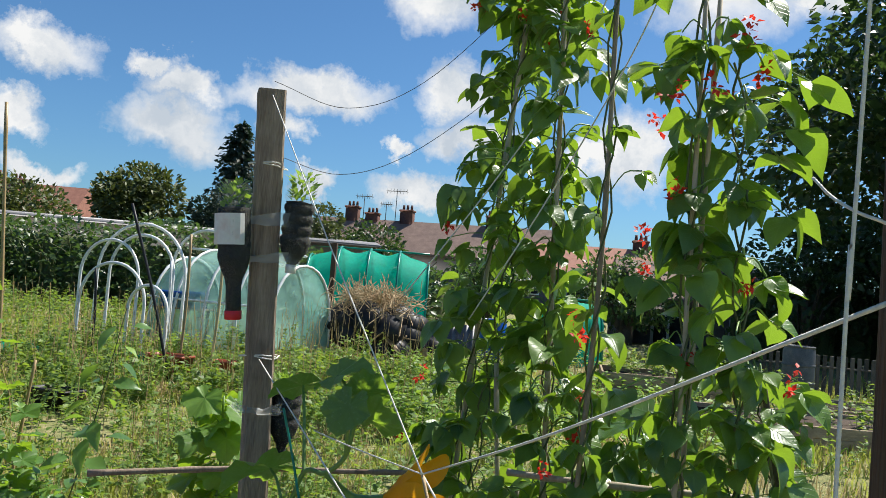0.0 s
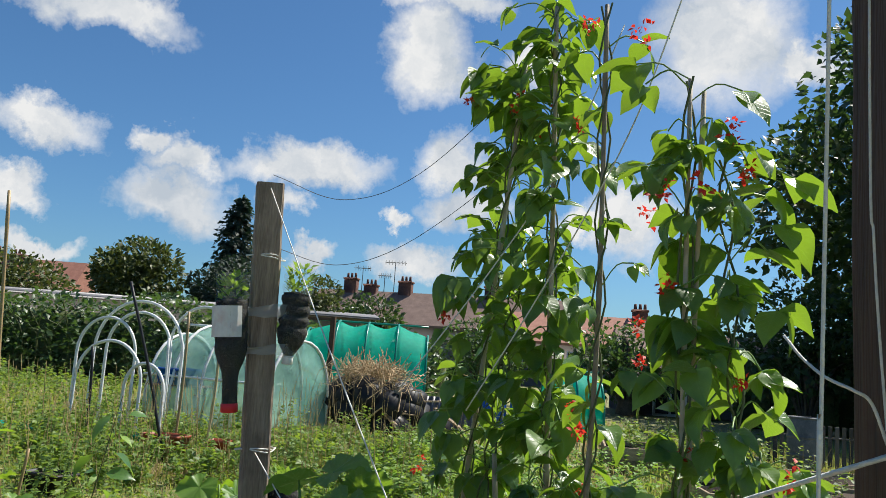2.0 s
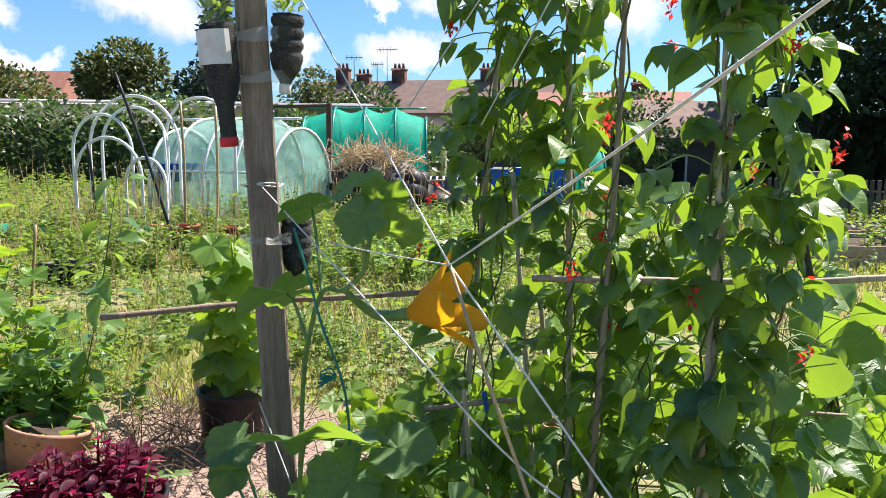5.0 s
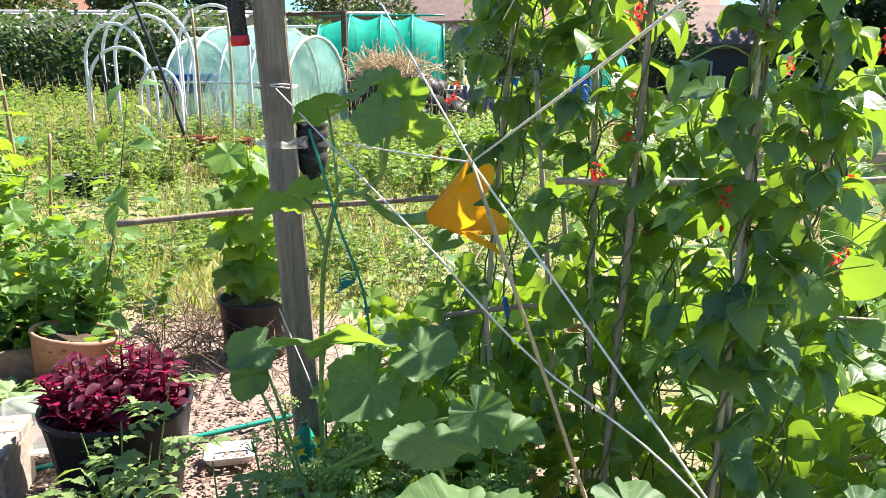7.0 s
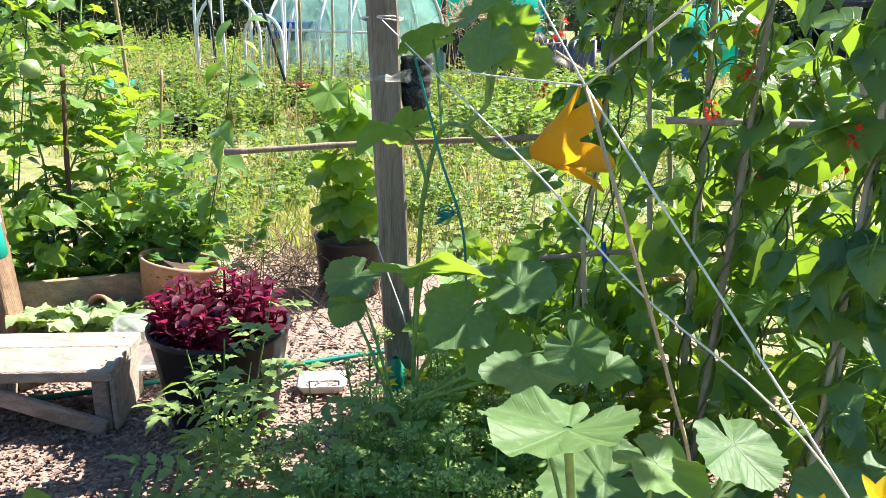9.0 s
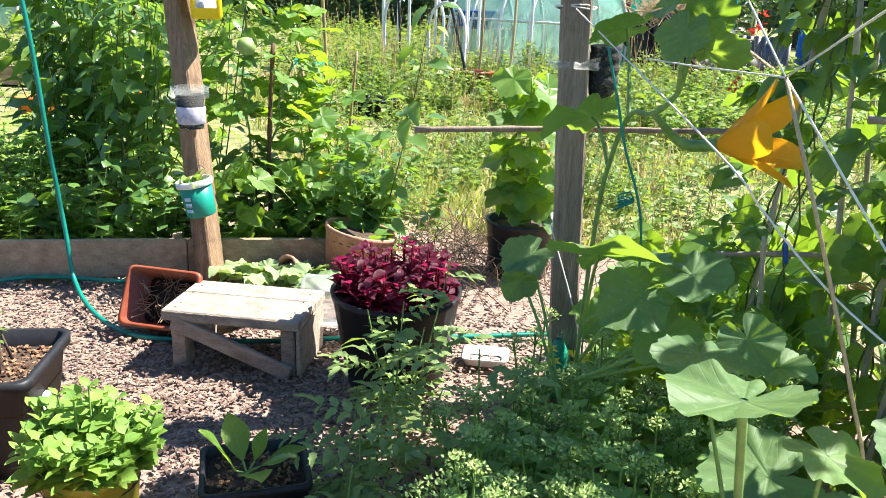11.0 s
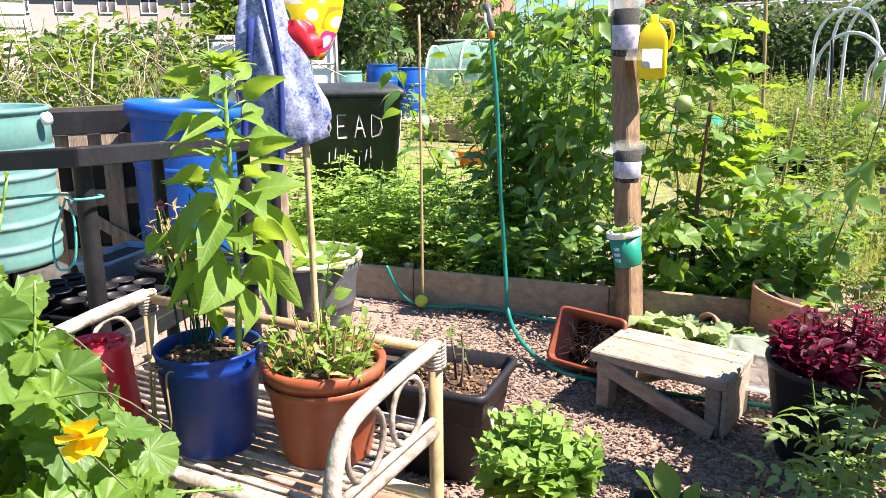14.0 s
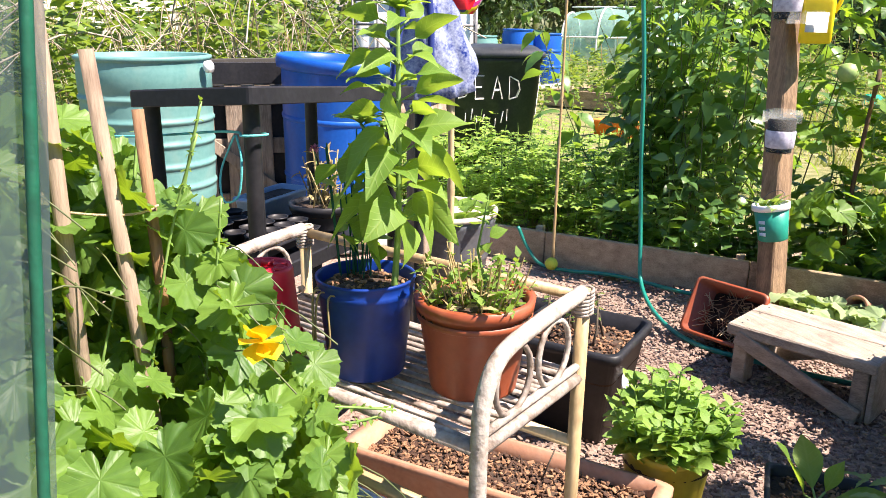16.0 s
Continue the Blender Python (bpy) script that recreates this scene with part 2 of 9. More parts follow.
        col = mx.outputs[2]
        bump_in = mxv.outputs[0]
    if patch:
        pn = N.new("ShaderNodeTexNoise")
        pn.inputs["Scale"].default_value, pn.inputs["Detail"].default_value = 9.0, 2.0
        L.new(tc.outputs["UV"], pn.inputs["Vector"])
        pr = N.new("ShaderNodeMapRange")
        pr.inputs["From Min"].default_value, pr.inputs["From Max"].default_value = 0.58, 0.70
        pr.inputs["To Max"].default_value = 0.6
        L.new(pn.outputs["Fac"], pr.inputs["Value"])
        mx = N.new("ShaderNodeMix")
        mx.data_type = "RGBA"
        L.new(pr.outputs[0], mx.inputs[0])
        L.new(col, mx.inputs[6])
        mx.inputs[7].default_value = (*patch, 1)
        col = mx.outputs[2]
    L.new(col, bs.inputs["Base Color"])
    bs.inputs["Roughness"].default_value = rough
    bs.inputs["Specular IOR Level"].default_value = spec
    bp = N.new("ShaderNodeBump")
    bp.inputs["Strength"].default_value, bp.inputs["Distance"].default_value = 0.25, 0.004
    L.new(bump_in, bp.inputs["Height"])
    L.new(bp.outputs[0], bs.inputs["Normal"])
    tl = N.new("ShaderNodeBsdfTranslucent")
    gm = N.new("ShaderNodeMix")
    gm.data_type, gm.blend_type = "RGBA", "MIX"
    gm.inputs[0].default_value = 0.75
    L.new(col, gm.inputs[6])
    gm.inputs[7].default_value = (*glow, 1)
    L.new(gm.outputs[2], tl.inputs[0])
    ms = N.new("ShaderNodeMixShader")
    ms.inputs[0].default_value = trans
    L.new(bs.outputs[0], ms.inputs[1])
    L.new(tl.outputs[0], ms.inputs[2])
    L.new(ms.outputs[0], out.inputs[0])
    return m


def clear_film(name, tint, alpha, rough=0.15):
    """Thin film or net: some rays pass straight, the rest meet a glossy tinted sheet."""
    m = bpy.data.materials.new(name)
    N, L = links(m)
    out, bs, tr = N.new("ShaderNodeOutputMaterial"), N.new("ShaderNodeBsdfPrincipled"), N.new("ShaderNodeBsdfTransparent")
    tl, m1, m2 = N.new("ShaderNodeBsdfTranslucent"), N.new("ShaderNodeMixShader"), N.new("ShaderNodeMixShader")
    tc, no = N.new("ShaderNodeTexCoord"), N.new("ShaderNodeTexNoise")
    no.inputs["Scale"].default_value, no.inputs["Detail"].default_value = 4.0, 6.0
    L.new(tc.outputs["Object"], no.inputs["Vector"])
    mr = N.new("ShaderNodeMapRange")
    mr.inputs["From Min"].default_value, mr.inputs["From Max"].default_value = 0.35, 0.65
    mr.inputs["To Min"].default_value, mr.inputs["To Max"].default_value = alpha * 0.75, min(1.0, alpha * 1.25)
    L.new(no.outputs["Fac"], mr.inputs["Value"])
    bs.inputs["Base Color"].default_value = (*tint, 1)
    bs.inputs["Roughness"].default_value = rough
    tl.inputs[0].default_value = (*tint, 1)
    m1.inputs[0].default_value = 0.5
    L.new(bs.outputs[0], m1.inputs[1])
    L.new(tl.outputs[0], m1.inputs[2])
    L.new(mr.outputs[0], m2.inputs[0])
    L.new(tr.outputs[0], m2.inputs[1])
    L.new(m1.outputs[0], m2.inputs[2])
    L.new(m2.outputs[0], out.inputs[0])
    return m


M_BEAN = foliage("bean_leaf", (0.026, 0.075, 0.024), (0.145, 0.25, 0.062), (0.42, 0.66, 0.03), 0.35, 0.35, 0.22, (0.12, 0.19, 0.06), spec=0.6)
M_SQUASH = foliage("squash_leaf", (0.04, 0.105, 0.045), (0.165, 0.265, 0.095), (0.44, 0.70, 0.03), 0.36, 0.54, 0.14, (0.19, 0.28, 0.13), (0.20, 0.29, 0.17), spec=0.35, palm=True)
M_CUKE = foliage("cucumber_leaf", (0.036, 0.105, 0.028), (0.18, 0.31, 0.055), (0.48, 0.72, 0.025), 0.40, 0.45, 0.28, (0.2, 0.3, 0.08), spec=0.5, palm=True)
M_VINE = foliage("vine_leaf", (0.045, 0.115, 0.026), (0.16, 0.28, 0.045), (0.46, 0.68, 0.025), 0.36, 0.46, 0.07, (0.26, 0.36, 0.09), spec=0.45, palm=True)
M_SUNF = foliage("sunflower_leaf", (0.09, 0.20, 0.03), (0.21, 0.34, 0.05), (0.48, 0.66, 0.05), 0.42, 0.58, 0.4, (0.3, 0.42, 0.1))
M_MINT = foliage("mint_leaf", (0.10, 0.21, 0.035), (0.26, 0.41, 0.075), (0.40, 0.60, 0.05), 0.38, 0.5, 0.3, (0.3, 0.42, 0.12))
M_TOM = foliage("tomato_leaf", (0.10, 0.18, 0.055), (0.27, 0.37, 0.13), (0.42, 0.58, 0.06), 0.42, 0.5, 0.25, (0.25, 0.34, 0.12))
M_BUSH = foliage("bush_leaf", (0.032, 0.10, 0.034), (0.165, 0.295, 0.075), (0.40, 0.64, 0.04), 0.36, 0.32, spec=0.65)
M_SEDUM = foliage("sedum_bud", (0.28, 0.40, 0.13), (0.50, 0.62, 0.25), (0.48, 0.60, 0.12), 0.36, 0.6)
M_CUT = foliage("cut_leaf", (0.17, 0.26, 0.12), (0.36, 0.45, 0.22), (0.45, 0.6, 0.12), 0.3, 0.5, 0.3, (0.4, 0.48, 0.28), palm=True)
M_MILKY = clear_film("milky_plastic", (0.82, 0.86, 0.84), 0.5, 0.25)
M_SEDUML = foliage("sedum_leaf", (0.14, 0.27, 0.07), (0.30, 0.46, 0.14), (0.40, 0.60, 0.08), 0.38, 0.5)
M_PURPLE = foliage("amaranth_leaf", (0.035, 0.006, 0.014), (0.12, 0.018, 0.040), (0.62, 0.03, 0.14), 0.42, 0.5, 0.3, (0.22, 0.03, 0.08), spec=0.3)
M_WEED = foliage("weed_leaf", (0.050, 0.110, 0.024), (0.22, 0.31, 0.065), (0.40, 0.55, 0.045), 0.40, 0.52)
M_GRASS = foliage("grass_blade", (0.13, 0.18, 0.03), (0.38, 0.39, 0.11), (0.50, 0.55, 0.09), 0.42, 0.6)
M_STRAW = foliage("dry_straw", (0.30, 0.23, 0.10), (0.50, 0.40, 0.20), (0.5, 0.4, 0.18), 0.3, 0.7)
M_HEDGE = foliage("bramble_leaf", (0.025, 0.06, 0.02), (0.09, 0.14, 0.05), (0.14, 0.26, 0.04), 0.3, 0.4)
M_TREE_D = foliage("dark_tree_leaf", (0.012, 0.026, 0.011), (0.055, 0.09, 0.028), (0.10, 0.19, 0.03), 0.30, 0.4)
M_TREE_O = foliage("olive_tree_leaf", (0.045, 0.065, 0.02), (0.10, 0.125, 0.035), (0.16, 0.2, 0.03), 0.25, 0.5)
M_CONIF = foliage("conifer_needles", (0.012, 0.028, 0.018), (0.03, 0.05, 0.03), (0.04, 0.08, 0.03), 0.2, 0.6)
M_STEM = surface("green_stem", (0.10, 0.20, 0.04), (0.22, 0.34, 0.09), 20, 0.5, 0.1)
M_STEM_D = surface("dark_stem", (0.05, 0.07, 0.02), (0.12, 0.14, 0.05), 20, 0.6, 0.1)
M_BARK = surface("bark", (0.05, 0.035, 0.025), (0.13, 0.10, 0.07), 8, 0.9, 0.8, 40)
M_REDFL = foliage("red_petal", (0.62, 0.03, 0.02), (0.80, 0.08, 0.04), (0.9, 0.05, 0.03), 0.4, 0.5)
M_PINKFL = foliage("pink_petal", (0.55, 0.22, 0.40), (0.70, 0.36, 0.52), (0.7, 0.3, 0.5), 0.4, 0.5)
M_ORANGE = foliage("squash_petal", (0.80, 0.33, 0.01), (0.90, 0.46, 0.02), (0.95, 0.42, 0.01), 0.45, 0.5, 0.25, (0.85, 0.5, 0.05))
M_YELLOW = foliage("yellow_petal", (0.85, 0.55, 0.01), (0.92, 0.70, 0.03), (0.95, 0.65, 0.02), 0.4, 0.5)
M_POST = surface("weathered_post", (0.17, 0.12, 0.085), (0.40, 0.315, 0.24), 5, 0.85, 0.8, 30, stretch=(9, 9, 0.7), dirt=(0.09, 0.065, 0.045), dirt_amt=0.55)
M_POSTB = surface("brown_post", (0.14, 0.085, 0.05), (0.34, 0.22, 0.13), 5, 0.85, 0.7, 30, stretch=(9, 9, 0.7), dirt=(0.06, 0.035, 0.02), dirt_amt=0.55)
M_POSTC = surface("stained_post", (0.05, 0.025, 0.014), (0.12, 0.06, 0.03), 5, 0.8, 0.6, 30, stretch=(9, 9, 0.7))
M_PLANK = surface("sawn_board", (0.24, 0.17, 0.10), (0.46, 0.35, 0.23), 4, 0.85, 0.5, 26, stretch=(1.0, 9, 9), dirt=(0.12, 0.085, 0.05), dirt_amt=0.45, vary=0.25)
M_STOOL = surface("pale_pallet_wood", (0.19, 0.145, 0.11), (0.41, 0.34, 0.27), 5, 0.8, 0.7, 34, stretch=(1.2, 9, 9), dirt=(0.11, 0.08, 0.06), dirt_amt=0.55, vary=0.2)
M_BAMBOO = surface("bamboo", (0.36, 0.25, 0.12), (0.58, 0.44, 0.24), 6, 0.5, 0.2, 40, stretch=(3, 3, 1), dirt=(0.16, 0.10, 0.05), dirt_amt=0.5, vary=0.4)
M_CANE_G = surface("grey_cane", (0.26, 0.21, 0.15), (0.48, 0.41, 0.31), 6, 0.7, 0.3, 40, stretch=(3, 3, 1), dirt=(0.12, 0.09, 0.06), dirt_amt=0.5, vary=0.4)
M_RATTAN = surface("peeling_rattan", (0.22, 0.175, 0.145), (0.45, 0.40, 0.35), 14, 0.7, 0.6, 90, dirt=(0.12, 0.075, 0.045), dirt_amt=0.8, vary=0.3)
M_STRING = surface("white_string", (0.62, 0.60, 0.54), (0.82, 0.80, 0.74), 40, 0.8, 0.5, 300)
M_TWINE = surface("jute_twine", (0.38, 0.27, 0.15), (0.55, 0.42, 0.25), 60, 0.9, 0.6, 300)
M_WIRE = surface("thin_wire", (0.05, 0.05, 0.05), (0.14, 0.13, 0.12), 20, 0.6, 0.0)
M_TERRA = surface("terracotta_plastic", (0.24, 0.048, 0.018), (0.33, 0.075, 0.028), 7, 0.45, 0.06, 80, dirt=(0.32, 0.15, 0.09), dirt_amt=0.3)
M_CLAY = surface("faded_terracotta", (0.34, 0.155, 0.09), (0.48, 0.25, 0.155), 6, 0.75, 0.2, 60, dirt=(0.42, 0.31, 0.24), dirt_amt=0.4)
M_BLUE = surface("blue_plastic", (0.002, 0.024, 0.17), (0.004, 0.038, 0.25), 5, 0.42, 0.05, 60, dirt=(0.05, 0.08, 0.2), dirt_amt=0.25, spec=0.35)
M_DRUM = surface("blue_drum", (0.002, 0.068, 0.36), (0.003, 0.098, 0.46), 3, 0.38, 0.05, 50, dirt=(0.03, 0.12, 0.36), dirt_amt=0.3, spec=0.4)
M_CRATE = surface("pale_blue_plastic", (0.16, 0.30, 0.52), (0.30, 0.44, 0.62), 8, 0.5, 0.1, 60)
M_RED = surface("red_plastic", (0.60, 0.010, 0.022), (0.74, 0.022, 0.04), 6, 0.4, 0.05, 60)
M_BUTT = surface("turquoise_plastic", (0.095, 0.245, 0.235), (0.14, 0.31, 0.29), 3, 0.5, 0.06, 50, dirt=(0.20, 0.31, 0.28), dirt_amt=0.5, spec=0.35)
M_BLACK = surface("black_plastic", (0.009, 0.009, 0.011), (0.022, 0.022, 0.026), 6, 0.48, 0.08, 70, dirt=(0.06, 0.055, 0.05), dirt_amt=0.25, spec=0.3)
M_GREYTUB = surface("grey_tub", (0.055, 0.062, 0.072), (0.11, 0.12, 0.135), 5, 0.5, 0.1, 70, dirt=(0.22, 0.20, 0.19), dirt_amt=0.35)
M_TUBRIM = surface("pale_tub_rim", (0.38, 0.33, 0.29), (0.52, 0.46, 0.40), 8, 0.6, 0.2, 70)
M_MUSTARD = surface("mustard_pot", (0.34, 0.27, 0.02), (0.46, 0.37, 0.03), 6, 0.4, 0.05, 60, dirt=(0.22, 0.17, 0.04), dirt_amt=0.3)
M_WHITEP = surface("white_plastic", (0.72, 0.73, 0.72), (0.84, 0.85, 0.84), 6, 0.4, 0.05, 60, dirt=(0.55, 0.52, 0.45), dirt_amt=0.4)
M_YELLOWP = surface("yellow_plastic", (0.80, 0.60, 0.01), (0.88, 0.70, 0.02), 5, 0.35, 0.04, 60, trans=0.2)
M_TEAL = surface("green_label", (0.0, 0.22, 0.16), (0.01, 0.28, 0.20), 6, 0.4, 0.03)
M_HOSE = surface("green_hose", (0.0, 0.17, 0.13), (0.005, 0.23, 0.17), 8, 0.35, 0.05, 90)
M_SOIL = surface("compost", (0.022, 0.014, 0.010), (0.085, 0.052, 0.032), 22, 0.95, 0.9, 120)
M_CHIP = surface("wood_chip", (0.13, 0.084, 0.067), (0.31, 0.22, 0.172), 30, 0.9, 0.3, 120, vary=0.8)
M_BARKCHIP = surface("bark_chip", (0.06, 0.028, 0.016), (0.28, 0.15, 0.08), 30, 0.9, 0.3, 120, vary=0.9)
M_BRICK = surface("red_roof_tile", (0.24, 0.10, 0.07), (0.36, 0.17, 0.12), 3, 0.85, 0.3, 18, vary=0.2)
M_ROOF = surface("brown_roof", (0.14, 0.09, 0.075), (0.24, 0.16, 0.13), 2, 0.85, 0.3, 12)
M_CHIMNEY = surface("chimney_brick", (0.10, 0.045, 0.035), (0.20, 0.09, 0.065), 6, 0.9, 0.3, 30)
M_RENDER = surface("pale_render", (0.17, 0.152, 0.145), (0.22, 0.198, 0.188), 2, 0.9, 0.2, 20)
M_CREAM = surface("cream_cladding", (0.66, 0.60, 0.46), (0.76, 0.70, 0.56), 2, 0.7, 0.1, 40)
M_HOOP = surface("white_pipe", (0.66, 0.67, 0.66), (0.80, 0.81, 0.80), 6, 0.4, 0.05, 60, dirt=(0.45, 0.44, 0.38), dirt_amt=0.3)
M_NET = clear_film("green_net", (0.0, 0.50, 0.36), 0.80, 0.7)
M_NETPALE = clear_film("pale_net", (0.36, 0.62, 0.56), 0.50, 0.6)
M_FILM = clear_film("clear_film", (0.75, 0.78, 0.78), 0.28, 0.12)
M_BOTTLE = clear_film("clear_bottle", (0.60, 0.66, 0.62), 0.09, 0.06)
M_STAKEB = surface("brown_stake", (0.15, 0.075, 0.035), (0.30, 0.165, 0.085), 6, 0.8, 0.5, 40, stretch=(4, 4, 0.6), dirt=(0.08, 0.045, 0.03), dirt_amt=0.4)
M_STAKE = surface("peeled_stake", (0.18, 0.13, 0.09), (0.35, 0.265, 0.19), 6, 0.8, 0.5, 40, stretch=(4, 4, 0.6), dirt=(0.10, 0.055, 0.035), dirt_amt=0.6)
M_TAPEG = surface("green_piping", (0.0, 0.07, 0.04), (0.0, 0.11, 0.06), 30, 0.6, 0.2)
M_ROPE = surface("turquoise_rope", (0.05, 0.45, 0.42), (0.12, 0.60, 0.56), 50, 0.7, 0.5, 300)
M_CLOTHB = surface("patterned_blue_cloth", (0.006, 0.028, 0.19), (0.42, 0.47, 0.60), 24, 0.85, 0.1, 110, spec=0.2)
M_NAVY = surface("navy_cloth", (0.015, 0.03, 0.14), (0.03, 0.05, 0.20), 12, 0.85, 0.1, 80, spec=0.2)
M_CORR = surface("grey_metal_sheet", (0.10, 0.10, 0.11), (0.20, 0.20, 0.21), 5, 0.5, 0.2, 40, metal=0.3, dirt=(0.22, 0.15, 0.1), dirt_amt=0.4)
M_LABEL = surface("white_label", (0.70, 0.68, 0.65), (0.80, 0.79, 0.77), 10, 0.6, 0.05, dirt=(0.62, 0.45, 0.40), dirt_amt=0.5)
M_MELON = surface("pale_green_fruit", (0.22, 0.34, 0.10), (0.34, 0.46, 0.17), 14, 0.5, 0.1)
M_ORANGEP = surface("orange_plastic", (0.70, 0.16, 0.02), (0.80, 0.24, 0.03), 6, 0.5, 0.05)
M_STONE = surface("grey_stone", (0.34, 0.32, 0.29), (0.5, 0.48, 0.44), 8, 0.9, 0.4, 50)
M_LILAC = surface("lilac_label", (0.30, 0.28, 0.38), (0.62, 0.60, 0.68), 22, 0.5, 0.05, dirt=(0.10, 0.09, 0.16), dirt_amt=0.5)
M_BIN = surface("slate_plastic", (0.020, 0.024, 0.029), (0.040, 0.046, 0.054), 5, 0.5, 0.08, 70, dirt=(0.09, 0.095, 0.09), dirt_amt=0.35, spec=0.35)
M_COMPOST = surface("black_compost", (0.006, 0.005, 0.005), (0.028, 0.022, 0.018), 40, 0.95, 0.9, 160)
M_CARROT = foliage("feathery_leaf", (0.14, 0.27, 0.05), (0.40, 0.55, 0.14), (0.52, 0.75, 0.10), 0.44, 0.55)
M_FENCE = surface("dark_fence", (0.05, 0.045, 0.04), (0.13, 0.115, 0.10), 6, 0.85, 0.4, 40, vary=0.5)
M_LIME = surface("lime_ball", (0.50, 0.56, 0.04), (0.62, 0.66, 0.08), 12, 0.8, 0.3, 120)
M_DEAD = surface("dead_stalk", (0.09, 0.06, 0.035), (0.25, 0.17, 0.10), 30, 0.9, 0.3, 120, vary=0.8)

# ---- mesh tools ----
rng = random.Random(7)


class Shape:
    """Collects vertices, faces and blade coordinates, and becomes one mesh."""

    def __init__(self):
        self.v, self.f, self.uv = [], [], []

    def add(self, verts, faces, m=None, uvs=None):
        k = len(self.v)
        if m is None:
            self.v.extend(tuple(p) for p in verts)
        else:
            self.v.extend((m @ Vector(p)).to_tuple() for p in verts)
        self.uv.extend(uvs if uvs is not None else [(0.0, 0.0)] * len(verts))
        self.f.extend(tuple(i + k for i in f) for f in faces)
        return self

    def tube(self, pts, r, n=6, caps=True):
        pts = [Vector(p) for p in pts]
        rr = r if isinstance(r, (list, tuple)) else [r] * len(pts)
        k = len(self.v)
        side = None
        for i, p in enumerate(pts):
            d = (pts[min(i + 1, len(pts) - 1)] - pts[max(i - 1, 0)])
            d = d.normalized() if d.length > 1e-9 else Vector((0, 0, 1))
            if side is None:
                side = d.orthogonal().normalized()
            else:
                side = side - d * side.dot(d)
                side = side.normalized() if side.length > 1e-6 else d.orthogonal().normalized()
            up = d.cross(side)
            for j in range(n):
                a = 2 * math.pi * j / n
                q = p + (side * math.cos(a) + up * math.sin(a)) * rr[i]
                self.v.append(q.to_tuple())
                self.uv.append((j / n, i / max(1, len(pts) - 1)))
        for i in range(len(pts) - 1):
            for j in range(n):
                a, b = k + i * n + j, k + i * n + (j + 1) % n
                self.f.append((a, b, b + n, a + n))
        if caps:
            self.f.append(tuple(k + j for j in reversed(range(n))))
            e = k + (len(pts) - 1) * n
            self.f.append(tuple(e + j for j in range(n)))
        return self

    def lathe(self, profile, n=28, m=None, wob=0.0):
        vs, fs = [], []
        for r, z in profile:
            for j in range(n):
                a = 2 * math.pi * j / n
                q = r * (1 + wob * math.sin(3 * a))
                vs.append((q * math.cos(a), q * math.sin(a), z))
        for i in range(len(profile) - 1):
            for j in range(n):
                a, b = i * n + j, i * n + (j + 1) % n
                fs.append((a, b, b + n, a + n))
        if profile[0][0] > 1e-4:
            fs.append(tuple(reversed(range(n))))
        return self.add(vs, fs, m)

    def disc(self, r, z, n=28, m=None):
        vs = [(r * math.cos(2 * math.pi * j / n), r * math.sin(2 * math.pi * j / n), z) for j in range(n)]
        return self.add(vs, [tuple(range(n))], m)

    def squared(self, profile, n=4, m=None, corner=0.2):
        """Like lathe, with a rounded square section; profile of (half width, half depth, height)."""
        ring = []
        for q in range(4):
            for s in range(n + 1):
                a = math.pi / 2 * (q + s / n)
                cx, cy = [(1, 1), (-1, 1), (-1, -1), (1, -1)][q]
                ring.append(((1 - corner) * cx + corner * math.cos(a), (1 - corner) * cy + corner * math.sin(a)))
        c = len(ring)
        vs = [(x * w, y * d, z) for w, d, z in profile for x, y in ring]
        fs = [(i * c + j, i * c + (j + 1) % c, (i + 1) * c + (j + 1) % c, (i + 1) * c + j) for i in range(len(profile) - 1) for j in range(c)]
        fs.append(tuple(reversed(range(c))))
        return self.add(vs, fs, m)

    def block(self, sx, sy, sz, m=None, b=0.004):
        """A box centred on its origin, with chamfered edges."""
        hx, hy, hz = sx / 2, sy / 2, sz / 2
        b = min(b, hx * 0.5, hy * 0.5, hz * 0.5)
        vs, idx = [], {}
        for X in (-1, 1):
            for Y in (-1, 1):
                for Z in (-1, 1):
                    for k in range(3):
                        p = [X * (hx - b), Y * (hy - b), Z * (hz - b)]
                        p[k] = (X * hx, Y * hy, Z * hz)[k]
                        idx[X, Y, Z, k] = len(vs)
                        vs.append(p)
        fs = []
        for k in range(3):
            o = [i for i in range(3) if i != k]
            for s in (-1, 1):
                loop = []
                for a, c in ((-1, -1), (1, -1), (1, 1), (-1, 1)):
                    key = [0, 0, 0]
                    key[k], key[o[0]], key[o[1]] = s, a, c
                    loop.append(idx[key[0], key[1], key[2], k])
                fs.append(tuple(loop))
            for a in (-1, 1):
                for c in (-1, 1):
                    e = []
                    for s, kk in ((-1, o[0]), (1, o[0]), (1, o[1]), (-1, o[1])):
                        key = [0, 0, 0]
                        key[k], key[o[0]], key[o[1]] = s, a, c
                        e.append(idx[key[0], key[1], key[2], kk])
                    fs.append(tuple(e))
        for X in (-1, 1):
            for Y in (-1, 1):
                for Z in (-1, 1):
                    fs.append(tuple(idx[X, Y, Z, k] for k in range(3)))
        return self.add(vs, fs, m)

    def beam(self, a, b, w, t, roll=0.0, bev=0.004):
        """A squared timber from a to b, w wide and t thick."""
        a, b = Vector(a), Vector(b)
        d = b - a
        m = Matrix.Translation((a + b) / 2) @ d.to_track_quat("Z", "Y").to_matrix().to_4x4() @ pose(0, 0, 0, 0, 0, roll)
        return self.block(w, t, d.length, m, bev)

